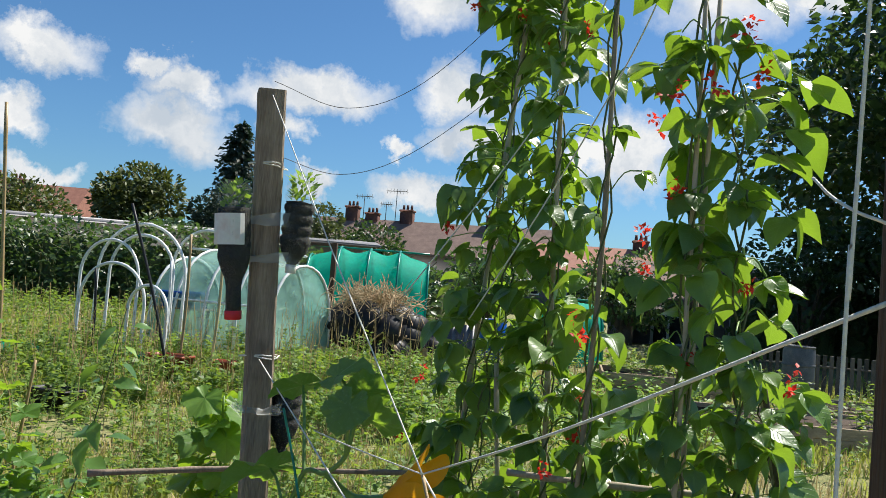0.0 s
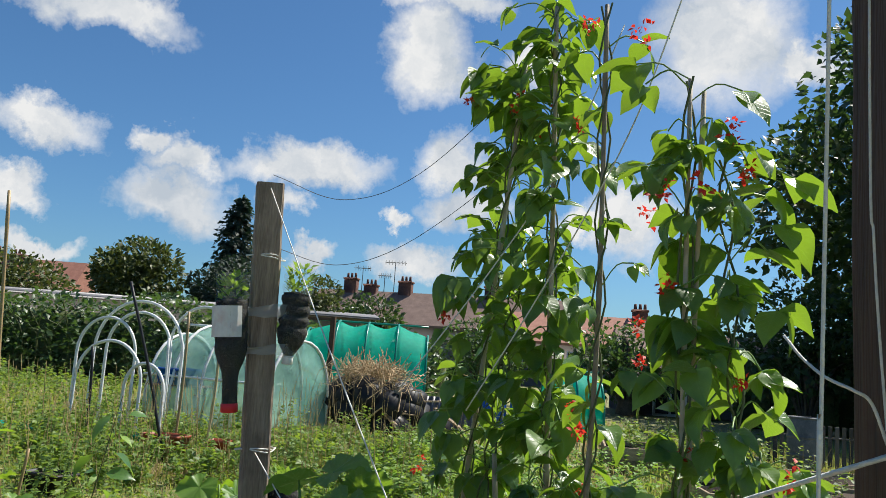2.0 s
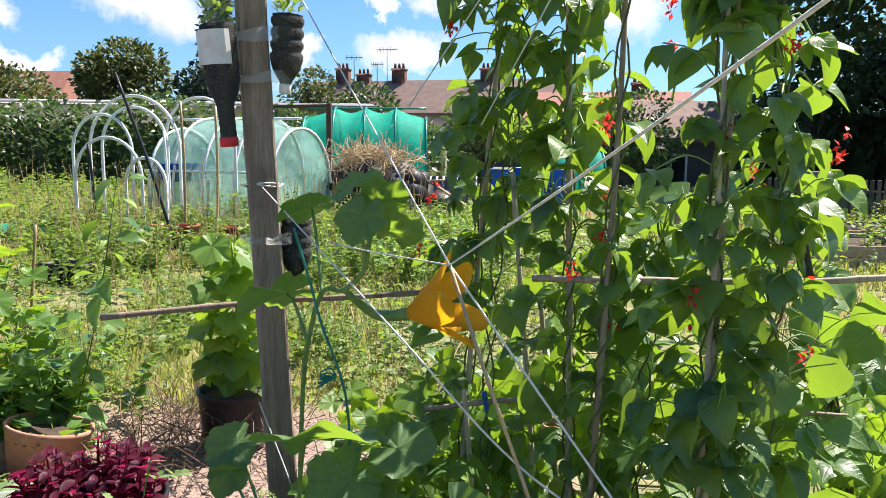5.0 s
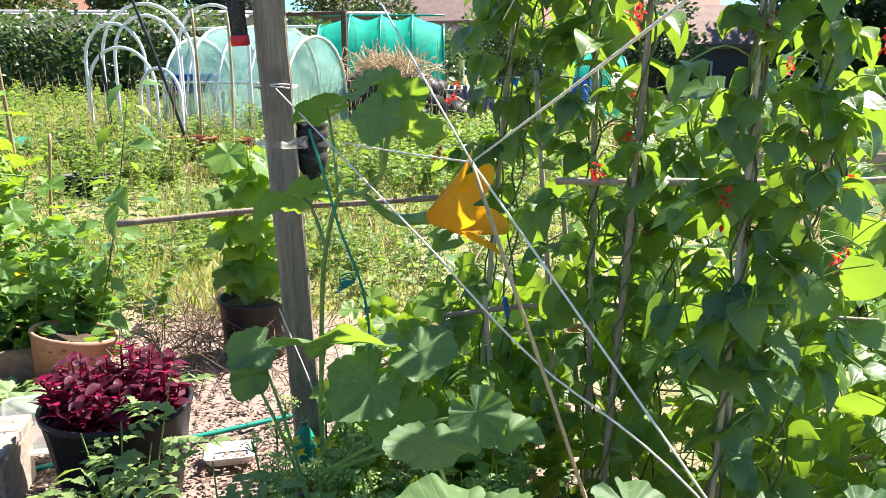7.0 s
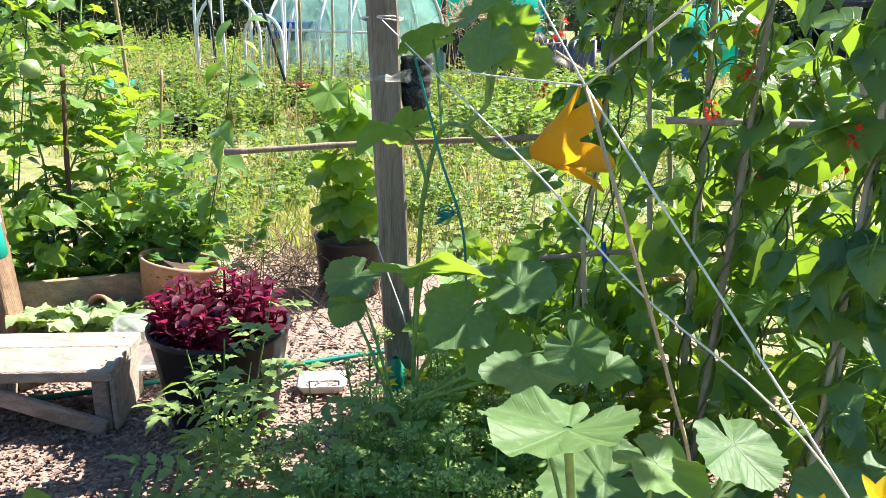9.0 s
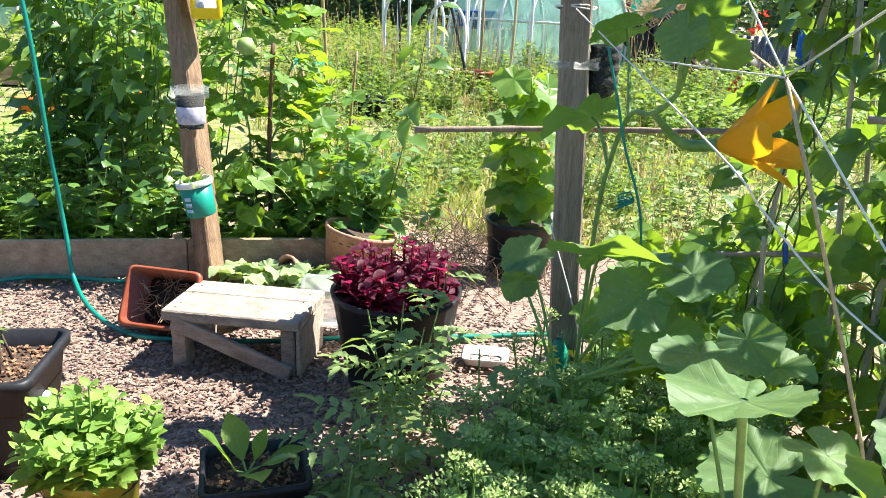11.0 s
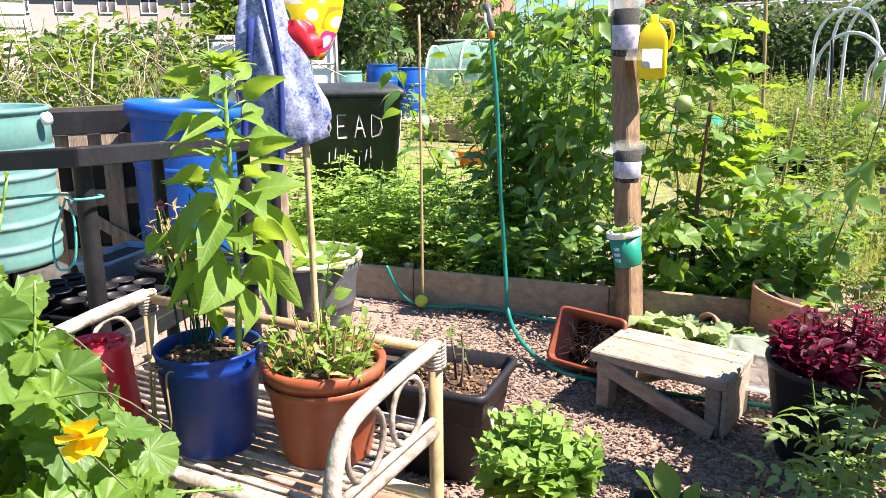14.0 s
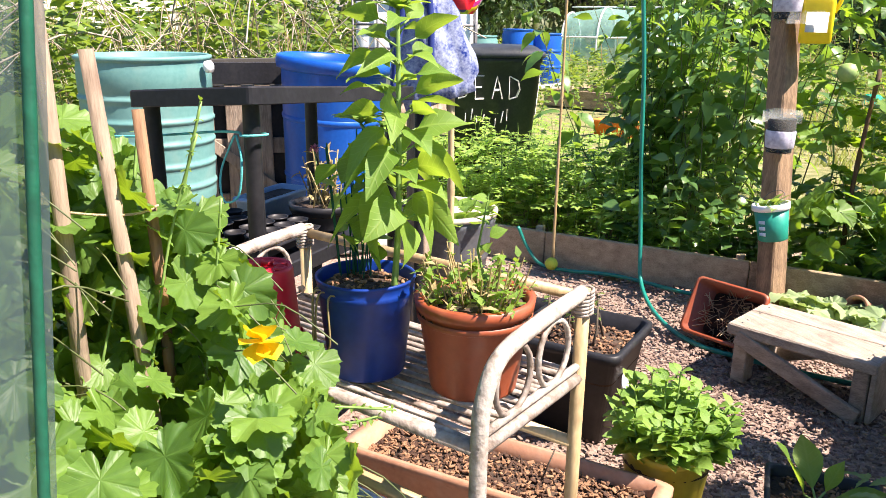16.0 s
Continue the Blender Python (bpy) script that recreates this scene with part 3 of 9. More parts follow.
    def mesh(self, name, smooth=True):
        me = bpy.data.meshes.new(name)
        me.from_pydata(self.v, [], self.f)
        uvl = me.uv_layers.new(name="blade")
        li = np.empty(len(me.loops), dtype=np.int32)
        me.loops.foreach_get("vertex_index", li)
        uv = np.array(self.uv, dtype=np.float32)[li] if len(self.uv) else np.zeros((0, 2), np.float32)
        uvl.data.foreach_set("uv", uv.ravel())
        if smooth:
            me.polygons.foreach_set("use_smooth", [True] * len(me.polygons))
        me.update()
        return me


def thing(name, base, label, category, group="", kind=""):
    """A top-level Empty at a thing's base."""
    ob = new(name)
    ob.location = base
    ob.empty_display_size = 0.05
    return tagged(ob, label, category, group, kind)


def origin_of(ob):
    o = Vector((0, 0, 0))
    while ob is not None:
        o += ob.matrix_basis.translation
        ob = ob.parent
    return o


def part(name, shape, material, parent, label="", smooth=True, kind=""):
    """One mesh, modelled in world places, under a thing or a part."""
    me = shape if isinstance(shape, bpy.types.Mesh) else shape.mesh(name, smooth)
    if material and not me.materials:
        me.materials.append(material)
    ob = new(name, me)
    if parent is not None:
        ob.parent = parent
        ob.location = -origin_of(parent)
    return tagged(ob, label, kind=kind)


def piece(name, me, m, parent):
    """One of many alike pieces on a shared mesh, at the world pose m."""
    ob = new(name, me)
    ob.parent = parent
    ob.matrix_basis = Matrix.Translation(-origin_of(parent)) @ m
    return ob


def solid(name, shape, material, label, category, base=None, smooth=True, group="", kind=""):
    """A thing that is one plain mesh, with its origin at its base."""
    me = shape.mesh(name, smooth)
    me.materials.append(material)
    if base is not None:
        me.transform(Matrix.Translation(-Vector(base)))
    ob = new(name, me)
    if base is not None:
        ob.location = base
    return tagged(ob, label, category, group, kind)


def curve_pts(pts, n=8):
    """A smooth line through the points."""
    pts = [Vector(p) for p in pts]
    ext = [pts[0] * 2 - pts[1]] + pts + [pts[-1] * 2 - pts[-2]]
    res = []
    for i in range(1, len(ext) - 2):
        p0, p1, p2, p3 = ext[i - 1:i + 3]
        for s in range(n):
            t = s / n
            res.append(0.5 * ((2 * p1) + (p2 - p0) * t + (2 * p0 - 5 * p1 + 4 * p2 - p3) * t * t + (3 * p1 - p0 - 3 * p2 + p3) * t ** 3))
    res.append(pts[-1])
    return res


# ---- leaves: unit blades from the base (0, 0, 0) along +y, upper side +z ----
def blade(rows=7, width=0.35, peak=0.35, fold=0.25, droop=0.25, wave=0.0, tip=1.0, teeth=0.0, seed=0, cols=(-1, -0.5, 0, 0.5, 1)):
    r = random.Random(seed)
    vs, fs, uv = [], [], []
    c = len(cols)
    tw = r.uniform(-0.25, 0.25)
    for i in range(rows + 1):
        t = i / rows
        w = width * (math.sin(math.pi * min(1, t / (2 * peak))) if t < peak else max(0.0, math.cos(math.pi / 2 * ((t - peak) / (1 - peak)) ** tip)))
        w = max(w, 0.004)
        if teeth and 0 < i < rows and i % 2:
            w *= 1 - teeth
        for x in cols:
            z = fold * abs(x) * w - droop * t * t + wave * math.sin(7 * t + 2.1 * x) * abs(x) + tw * x * w * t
            vs.append((x * w, t, z))
            uv.append((x * w, t))
    for i in range(rows):
        for j in range(c - 1):
            a = i * c + j
            fs.append((a, a + 1, a + 1 + c, a + c))
    return vs, fs, uv


def heart(rows=8, width=0.42, droop=0.2, fold=0.3, seed=0):
    """A bean leaflet: broad near its base, with a drawn-out tip."""
    r = random.Random(seed)
    vs, fs, uv = [], [], []
    cols = (-1, -0.6, 0, 0.6, 1)
    ta, tb = r.uniform(-0.3, 0.3), r.uniform(-0.05, 0.05)
    for i in range(rows + 1):
        t = i / rows
        w = width * (min(1.0, t / 0.16) ** 0.5) * (1 - max(0, (t - 0.3) / 0.7) ** 1.5) * (1.0 if t < 0.8 else 1.0 - 0.35 * (t - 0.8) / 0.2)
        w = max(w, 0.003)
        for x in cols:
            back = -0.10 * abs(x) * (1 - t) if i < 3 else 0
            z = fold * abs(x) * w - droop * t ** 2 + ta * x * w * t + tb * math.sin(6 * t + 3 * x)
            vs.append((x * w, t + back, z))
            uv.append((x * w, t))
    for i in range(rows):
        for j in range(4):
            a = i * 5 + j
            fs.append((a, a + 1, a + 6, a + 5))
    return vs, fs, uv


def lobed(lobes=5, depth=0.18, n=50, cup=0.18, ripple=0.05, seed=0, sharp=0.8, teeth=0.0, pleat=0.05):
    """An angular lobed leaf on a stalk: the stalk meets the blade at the notch, near y = 0; the blade reaches y = 1.
    Pleated along its main veins, the lobes hanging, the rim waved."""
    r = random.Random(seed)
    ph, tw, fold = r.uniform(0, 6), r.uniform(-.18, .18), r.uniform(.05, .30)
    hang = [r.uniform(-.05, .42) for _ in range(lobes + 1)]
    jag = [r.uniform(-1, 1) for _ in range(n)]
    grow = [r.uniform(.92, 1.08) for _ in range(lobes + 1)]
    vs, uv, fs = [(0, 0.0, 0.0)], [(0.0, 0.0)], []
    rings = (0.25, 0.5, 0.75, 1.0)
    for q in rings:
        for j in range(n):
            a = -math.pi + 2 * math.pi * (j + 0.5) / n
            ang = abs(a) / math.pi
            w = a * lobes / (2 * math.pi)
            k = round(w)
            pp = abs(w - k) * 2
            lob = (1 - sharp) * (1 - pp) ** 0.8 + sharp * (0.5 + 0.5 * math.cos(math.pi * pp))
            rad = (0.64 + 0.34 * math.cos(a * 0.5) ** 2) * (1 - depth + depth * lob) * grow[k]
            if teeth:
                rad *= 1 - teeth * q * (0.5 * (j % 2) + 0.6 * jag[j])
            if ang > 0.90:
                rad *= max(0.18, 1 - (ang - 0.90) * 8)
            rad *= q
            x, y = rad * math.sin(a), rad * math.cos(a)
            z = cup * rad ** 2 * .5 + pleat * q * pp + ripple * q * q * (math.sin(9 * a + ph) + .7 * math.sin(17 * a + 2 * ph)) - hang[k] * (rad ** 2) * lob + fold * abs(x) * .6 + tw * x * y
            vs.append((x, y, z))
            uv.append((x, y))
    for j in range(n):
        fs.append((0, 1 + j, 1 + (j + 1) % n))
    for k in range(len(rings) - 1):
        for j in range(n):
            a, b = 1 + k * n + j, 1 + k * n + (j + 1) % n
            fs.append((a, a + n, b + n, b))
    return vs, fs, uv


def blade_mesh(name, data, material):
    s = Shape().add(data[0], data[1], None, data[2])
    me = s.mesh(name)
    me.materials.append(material)
    return me


def leaf_pose(p, out, size, tilt=0.0, roll=0.0):
    """The pose of a leaf at p whose blade runs along out (a direction), turned about its own axis by roll."""
    d = Vector(out).normalized()
    x = d.cross(Vector((0, 0, 1)))
    x = x.normalized() if x.length > 1e-4 else Vector((1, 0, 0))
    z = x.cross(d)
    m = Matrix((x, d, z)).transposed().to_4x4()
    return Matrix.Translation(p) @ m @ pose(0, 0, 0, tilt, roll, 0) @ Matrix.Diagonal((size, size, size, 1))


QUICK = ([(-0.0, 0, 0), (0.30, 0.42, 0.06), (-0.30, 0.42, 0.06), (0, 0.45, -0.02), (0, 1, -0.18)], [(0, 1, 3), (0, 3, 2), (1, 4, 3), (3, 4, 2)],
         [(0, 0), (0.3, 0.42), (-0.3, 0.42), (0, 0.45), (0, 1)])


def fluff(s, p, out, size, data=QUICK, roll=0.0):
    s.add(data[0], data[1], leaf_pose(p, out, size, 0, roll), data[2])


def ball_dir(r=rng, zmin=-1.0):
    while True:
        v = Vector((r.uniform(-1, 1), r.uniform(-1, 1), r.uniform(zmin, 1)))
        if 0.05 < v.length < 1:
            return v.normalized()


def herb(s, stems, p, h, lean=0.25, n=10, size=0.05, data=QUICK, top=1.0, r=rng, sr=0.003, droop=0.2):
    """One upright weed: a stem, and leaves up it; leaves go to s, the stem to stems."""
    p = Vector(p)
    d = Vector((r.uniform(-lean, lean), r.uniform(-lean, lean), 1)) * h
    if stems is not None:
        stems.tube([p, p + d * 0.5 + Vector((r.uniform(-.02, .02), r.uniform(-.02, .02), 0)), p + d], [sr, sr * 0.8, sr * 0.4], 4, False)
    for i in range(n):
        t = 0.12 + 0.88 * (i + r.random()) / n
        a = r.uniform(0, 2 * math.pi)
        o = Vector((math.cos(a), math.sin(a), r.uniform(-droop, 0.7)))
        fluff(s, p + d * t, o, size * r.uniform(0.6, 1.3) * (1 - (1 - top) * t), data, r.uniform(-40, 40))


def leaf_between(p, q, facing, stretch=1.0):
    """The pose of a leaf whose blade runs from its stalk at p to its tip at q, its upper side turned towards facing."""
    p, q = Vector(p), Vector(q)
    d = (q - p).normalized()
    z = Vector(facing)
    z = (z - d * z.dot(d)).normalized()
    x = d.cross(z)
    k = (q - p).length * stretch
    return Matrix.Translation(p) @ Matrix((x, d, z)).transposed().to_4x4() @ Matrix.Diagonal((k, k, k, 1))

# ---- ground ----
def ground_material():
    m = bpy.data.materials.new("allotment_earth")
    N, L = links(m)
    out, bs, tc = N.new("ShaderNodeOutputMaterial"), N.new("ShaderNodeBsdfPrincipled"), N.new("ShaderNodeTexCoord")
    n1, n2, n3 = (N.new("ShaderNodeTexNoise") for _ in range(3))
    for n, sc in ((n1, 0.7), (n2, 9.0), (n3, 70.0)):
        n.inputs["Scale"].default_value, n.inputs["Detail"].default_value = sc, 6.0
        L.new(tc.outputs["Object"], n.inputs["Vector"])
    grass = ramp_node(N, [(0.3, (0.11, 0.125, 0.035)), (0.55, (0.21, 0.205, 0.075)), (0.75, (0.36, 0.28, 0.165))])
    L.new(n2.outputs["Fac"], grass.inputs[0])
    chips = ramp_node(N, [(0.3, (0.17, 0.11, 0.085)), (0.5, (0.27, 0.19, 0.15)), (0.7, (0.37, 0.275, 0.22))])
    L.new(n3.outputs["Fac"], chips.inputs[0])
    # trodden chippings round the seat, grass beyond: distance from the middle of the yard, made ragged
    off = N.new("ShaderNodeVectorMath")
    off.operation = "SUBTRACT"
    L.new(tc.outputs["Object"], off.inputs[0])
    off.inputs[1].default_value = (-1.9, 2.6, 0)
    ln = N.new("ShaderNodeVectorMath")
    ln.operation = "LENGTH"
    L.new(off.outputs[0], ln.inputs[0])
    rag = N.new("ShaderNodeMath")
    rag.operation = "MULTIPLY_ADD"
    L.new(n1.outputs["Fac"], rag.inputs[0])
    rag.inputs[1].default_value = 1.2
    L.new(ln.outputs["Value"], rag.inputs[2])
    mr = N.new("ShaderNodeMapRange")
    mr.inputs["From Min"].default_value, mr.inputs["From Max"].default_value = 3.2, 3.7
    L.new(rag.outputs[0], mr.inputs["Value"])
    mx = N.new("ShaderNodeMix")
    mx.data_type = "RGBA"
    L.new(mr.outputs[0], mx.inputs[0])
    L.new(chips.outputs[0], mx.inputs[6])
    L.new(grass.outputs[0], mx.inputs[7])
    L.new(mx.outputs[2], bs.inputs["Base Color"])
    bs.inputs["Roughness"].default_value = 0.95
    bp = N.new("ShaderNodeBump")
    bp.inputs["Strength"].default_value, bp.inputs["Distance"].default_value = 0.8, 0.015
    L.new(n3.outputs["Fac"], bp.inputs["Height"])
    L.new(bp.outputs[0], bs.inputs["Normal"])
    L.new(bs.outputs[0], out.inputs[0])
    return m


def lay_ground():
    xs = sorted({*np.linspace(-900, -40, 8), *np.linspace(-40, -8, 12), *np.linspace(-8, 6, 60), *np.linspace(6, 40, 12), *np.linspace(40, 900, 8)})
    ys = sorted({*np.linspace(-900, -6, 8), *np.linspace(-6, 16, 80), *np.linspace(16, 60, 12), *np.linspace(60, 900, 8)})
    s = Shape()
    for y in ys:
        for x in xs:
            near = 1.0 if abs(x) < 40 and abs(y) < 60 else 0.0
            s.v.append((x, y, near * 0.03 * (noise.noise((x * 0.8, y * 0.8, 0)) - 0.2) - 0.012))
            s.uv.append((0, 0))
    w = len(xs)
    s.f = [(j * w + i, j * w + i + 1, (j + 1) * w + i + 1, (j + 1) * w + i) for j in range(len(ys) - 1) for i in range(w - 1)]
    return solid("ground", s, ground_material(), "allotment ground of pale chippings, rough grass and bare earth", "ground", kind="structure")


ground = lay_ground()


def strew(name, material, label, category, n, place, lo, hi, seed):
    """Loose flat chips lying at all angles."""
    r = random.Random(seed)
    s = Shape()
    for _ in range(n):
        x, y, z = place(r)
        ln, wd, th = r.uniform(lo, hi), r.uniform(lo, hi) * 0.45, r.uniform(0.001, 0.0035)
        m = pose(x, y, z + th, r.gauss(0, 10), r.gauss(0, 10), r.uniform(0, 360))
        a, b = ln / 2, wd / 2
        vs = [(-a, -b * .6, -th), (a * .8, -b, -th), (a, b * .7, -th), (-a * .7, b, -th), (-a * .9, -b * .5, th), (a * .7, -b * .9, th), (a * .9, b * .6, th), (-a * .6, b * .9, th)]
        s.add(vs, [(4, 5, 6, 7), (0, 1, 5, 4), (1, 2, 6, 5), (2, 3, 7, 6), (3, 0, 4, 7)], m)
    return solid(name, s, material, label, category, smooth=False, kind="stuff")


strew("wood_chippings", M_CHIP, "pale pinkish wood chippings strewn over the yard", "wood chip", 17000,
      lambda r: (-1.9 + r.gauss(0, 0.85), 3.1 + r.gauss(0, 0.75), 0.0), 0.008, 0.030, 3)


def grass():
    r = random.Random(5)
    s, d = Shape(), Shape()
    for _ in range(38000):
        y = 4.9 + 11 * r.random() ** 1.4
        x = -0.6 - (y - 1.2) * r.uniform(-0.1, 0.75) + r.gauss(0, 0.2)
        if noise.noise((x * 0.9, y * 0.9, 3)) < -0.12 + max(0, 5.6 - y) * 0.5:
            continue
        h = r.uniform(0.02, 0.085) * (1 + 0.9 * noise.noise((x * 0.5, y * 0.5, 9)))
        a = r.uniform(0, 6.283)
        w = r.uniform(0.003, 0.006) * (1 + y / 12)
        dx, dy = math.cos(a), math.sin(a)
        k = r.uniform(0.2, 0.9) * h
        p = Vector((x, y, -0.01))
        side = Vector((-dy, dx, 0)) * w
        t = d if r.random() < 0.15 + 0.5 * max(0, noise.noise((x * 1.1, y * 1.1, 6))) else s
        t.add([p - side, p + side, p + Vector((dx * k * .35, dy * k * .35, h * .6)) + side * .7, p + Vector((dx * k * .35, dy * k * .35, h * .6)) - side * .7, p + Vector((dx * k, dy * k, h))],
              [(0, 1, 2, 3), (3, 2, 4)], None, [(0, 0)] * 5)
    for _ in range(20000):
        y = r.uniform(9.5, 22.0)
        x = y * r.uniform(0.16, 0.56)
        h = r.uniform(0.06, 0.20)
        a = r.uniform(0, 6.283)
        p = Vector((x, y, -0.01))
        side = Vector((math.cos(a), math.sin(a), 0)) * 0.009
        k = Vector((-math.sin(a), math.cos(a), 0)) * h * r.uniform(.1, .7)
        (d if r.random() < .25 else s).add([p - side, p + side, p + k * .4 + side * .6 + Vector((0, 0, h * .6)), p + k * .4 - side * .6 + Vector((0, 0, h * .6)), p + k + Vector((0, 0, h))], [(0, 1, 2, 3), (3, 2, 4)])
    solid("grass", s, M_GRASS, "rough green grass on the path between the plots", "grass", kind="stuff")
    solid("dry_grass", d, M_STRAW, "dry straw-coloured grass among the green", "grass", kind="stuff")


grass()


def weeds():
    """Rough grass in tufts, herbs in drifts and a few dead stalks over the plots behind, out to the hedge."""
    r = random.Random(11)
    s, st, dry, gr = Shape(), Shape(), Shape(), Shape()
    for _ in range(2900):
        y = r.uniform(7.5, 24)
        x = r.uniform(-0.62 * y - 1.5, 0.55 * y)
        n0 = noise.noise((x * 0.35, y * 0.35, 1)) + .5 * noise.noise((x * 1.1, y * 1.1, 7))
        path = y < 11 and -0.42 * y - 0.2 < x < -0.10 * y + 0.1
        if x > 0.30 * y and y > 10 and r.random() < .75:
            continue
        if n0 < (0.42 if path else 0.02):
            # a tuft of grass
            straw = noise.noise((x * .6, y * .6, 12)) + r.gauss(0, .25) > .12
            for _ in range(r.randint(8, 20)):
                p = Vector((x + r.gauss(0, .12), y + r.gauss(0, .12), -.01))
                h = r.uniform(.06, .30) * (.6 if path else 1)
                a = r.uniform(0, 6.283)
                w = Vector((math.cos(a), math.sin(a), 0)) * (.003 + .0005 * y)
                k = Vector((-math.sin(a), math.cos(a), 0)) * h * r.uniform(.1, .9)
                (dry if straw else gr).add([p - w, p + w, p + k * .4 + w * .6 + Vector((0, 0, h * .65)), p + k * .4 - w * .6 + Vector((0, 0, h * .65)), p + k + Vector((0, 0, h * .9))], [(0, 1, 2, 3), (3, 2, 4)])
            continue
        h = r.uniform(0.10, 0.42) * (1 + 0.8 * n0)
        herb(s, st, (x, y, 0), h, 0.35, r.randint(12, 22), r.uniform(.6, 1.25) * (0.034 + 0.004 * y), r=r, sr=0.003)
        if r.random() < 0.10:
            p = Vector((x + r.uniform(-.3, .3), y, 0))
            e = p + Vector((r.gauss(0, .16), r.gauss(0, .16), r.uniform(0.3, 0.9)))
            dry.tube([p, p.lerp(e, .6) + Vector((r.gauss(0, .03), 0, 0)), e], 0.003 + 0.0002 * y, 3, False)
    solid("plot_weeds", s, M_WEED, "low green weeds and vegetables over the far plots", "weeds", kind="stuff")
    solid("plot_grass", gr, M_GRASS, "tufts of rough grass over the far plots", "grass", kind="stuff")
    solid("weed_stalks", st, M_STEM, "thin green weed stalks standing over the plots", "weeds", kind="stuff")
    solid("dry_stalks", dry, M_STRAW, "dry pale grass and stalks among the weeds", "weeds", kind="stuff")


weeds()


def path_weeds():
    """Broad-leaved low weeds in clumps among the grass of the path."""
    r = random.Random(13)
    s, st, dry = Shape(), Shape(), Shape()
    for _ in range(150):
        y = 5.0 + 6 * r.random() ** 1.2
        x = -0.5 - (y - 1.2) * r.uniform(-.05, .62)
        if -2.3 < x < -1.2 and 4.6 < y < 5.8:
            continue
        sp, tall = r.uniform(.08, .30), r.random() ** 2
        for _ in range(r.randint(5, 14)):
            p = (x + r.gauss(0, sp), y + r.gauss(0, sp), 0)
            herb(s, st, p, r.uniform(.05, .16) + .38 * tall * r.random(), .4, r.randint(6, 11), r.uniform(.035, .075), r=r, sr=.0025)
        if r.random() < .5:
            for _ in range(r.randint(2, 7)):
                p = Vector((x + r.gauss(0, sp), y + r.gauss(0, sp), 0))
                dry.tube([p, p + Vector((r.gauss(0, .07), r.gauss(0, .07), r.uniform(.15, .6)))], .0022, 3, False)
    solid("path_weeds", s, M_WEED, "clumps of low broad-leaved weeds in the grass", "weeds", kind="stuff")
    solid("path_weed_stalks", st, M_STEM, "green stalks of the low weeds", "weeds", kind="stuff")
    solid("dead_grass_stalks", dry, M_STRAW, "dead straw stalks standing in the grass", "weeds", kind="stuff")


path_weeds()


def bushy_weeds():
    """Leafy weeds standing in clumps between the path and the hoops, and along the foot of the net tunnels."""
    r = random.Random(131)
    s, st, tall = Shape(), Shape(), Shape()
    for _ in range(120):
        y = r.uniform(8.6, 15.5)
        x = -y * r.uniform(.10, .62)
        if -.42 * y - .1 < x < -.33 * y + .3 and y < 9.6:
            continue
        big = r.random() ** 1.5
        for _ in range(r.randint(6, 12)):
            p = (x + r.gauss(0, .16), y + r.gauss(0, .16), 0)
            herb(s, st, p, .14 + .62 * big * r.uniform(.5, 1), .3, r.randint(16, 28), r.uniform(.05, .10), r=r, sr=.004)
        if r.random() < .6:
            for _ in range(r.randint(2, 6)):
                p = Vector((x + r.gauss(0, .3), y + r.gauss(0, .3), 0))
                e = p + Vector((r.gauss(0, .12), r.gauss(0, .12), r.uniform(.5, 1.25)))
                tall.tube([p, p.lerp(e, .5) + Vector((r.gauss(0, .03), 0, 0)), e], [.005, .004, .002], 3, False)
    solid("bushy_weeds", s, M_WEED, "bushy dark green weeds in clumps between the plots", "weeds", kind="stuff")
    solid("bushy_weed_stalks", st, M_STEM, "green stalks of the bushy weeds", "weeds", kind="stuff")
    solid("seed_stalks", tall, M_STRAW, "tall dry seed stalks among the weeds", "weeds", kind="stuff")


bushy_weeds()


def netting():
    r = random.Random(15)
    s = Shape()
    for k in range(22):
        f = k / 21
        for q in range(4):
            s.v.append((-8.7 + 1.5 * f + .05 * r.gauss(0, 1), 12.3 + .4 * f + .10 * q + .04 * r.gauss(0, 1), .02 + .16 * math.sin(math.pi * q / 3) * r.uniform(.5, 1.2)))
            s.uv.append((0, 0))
    s.f = [(k * 4 + q, k * 4 + q + 1, k * 4 + q + 5, k * 4 + q + 4) for k in range(21) for q in range(3)]
    solid("garden_netting", s, M_NET, "crumpled strip of turquoise garden netting lying in the grass", "netting")


netting()


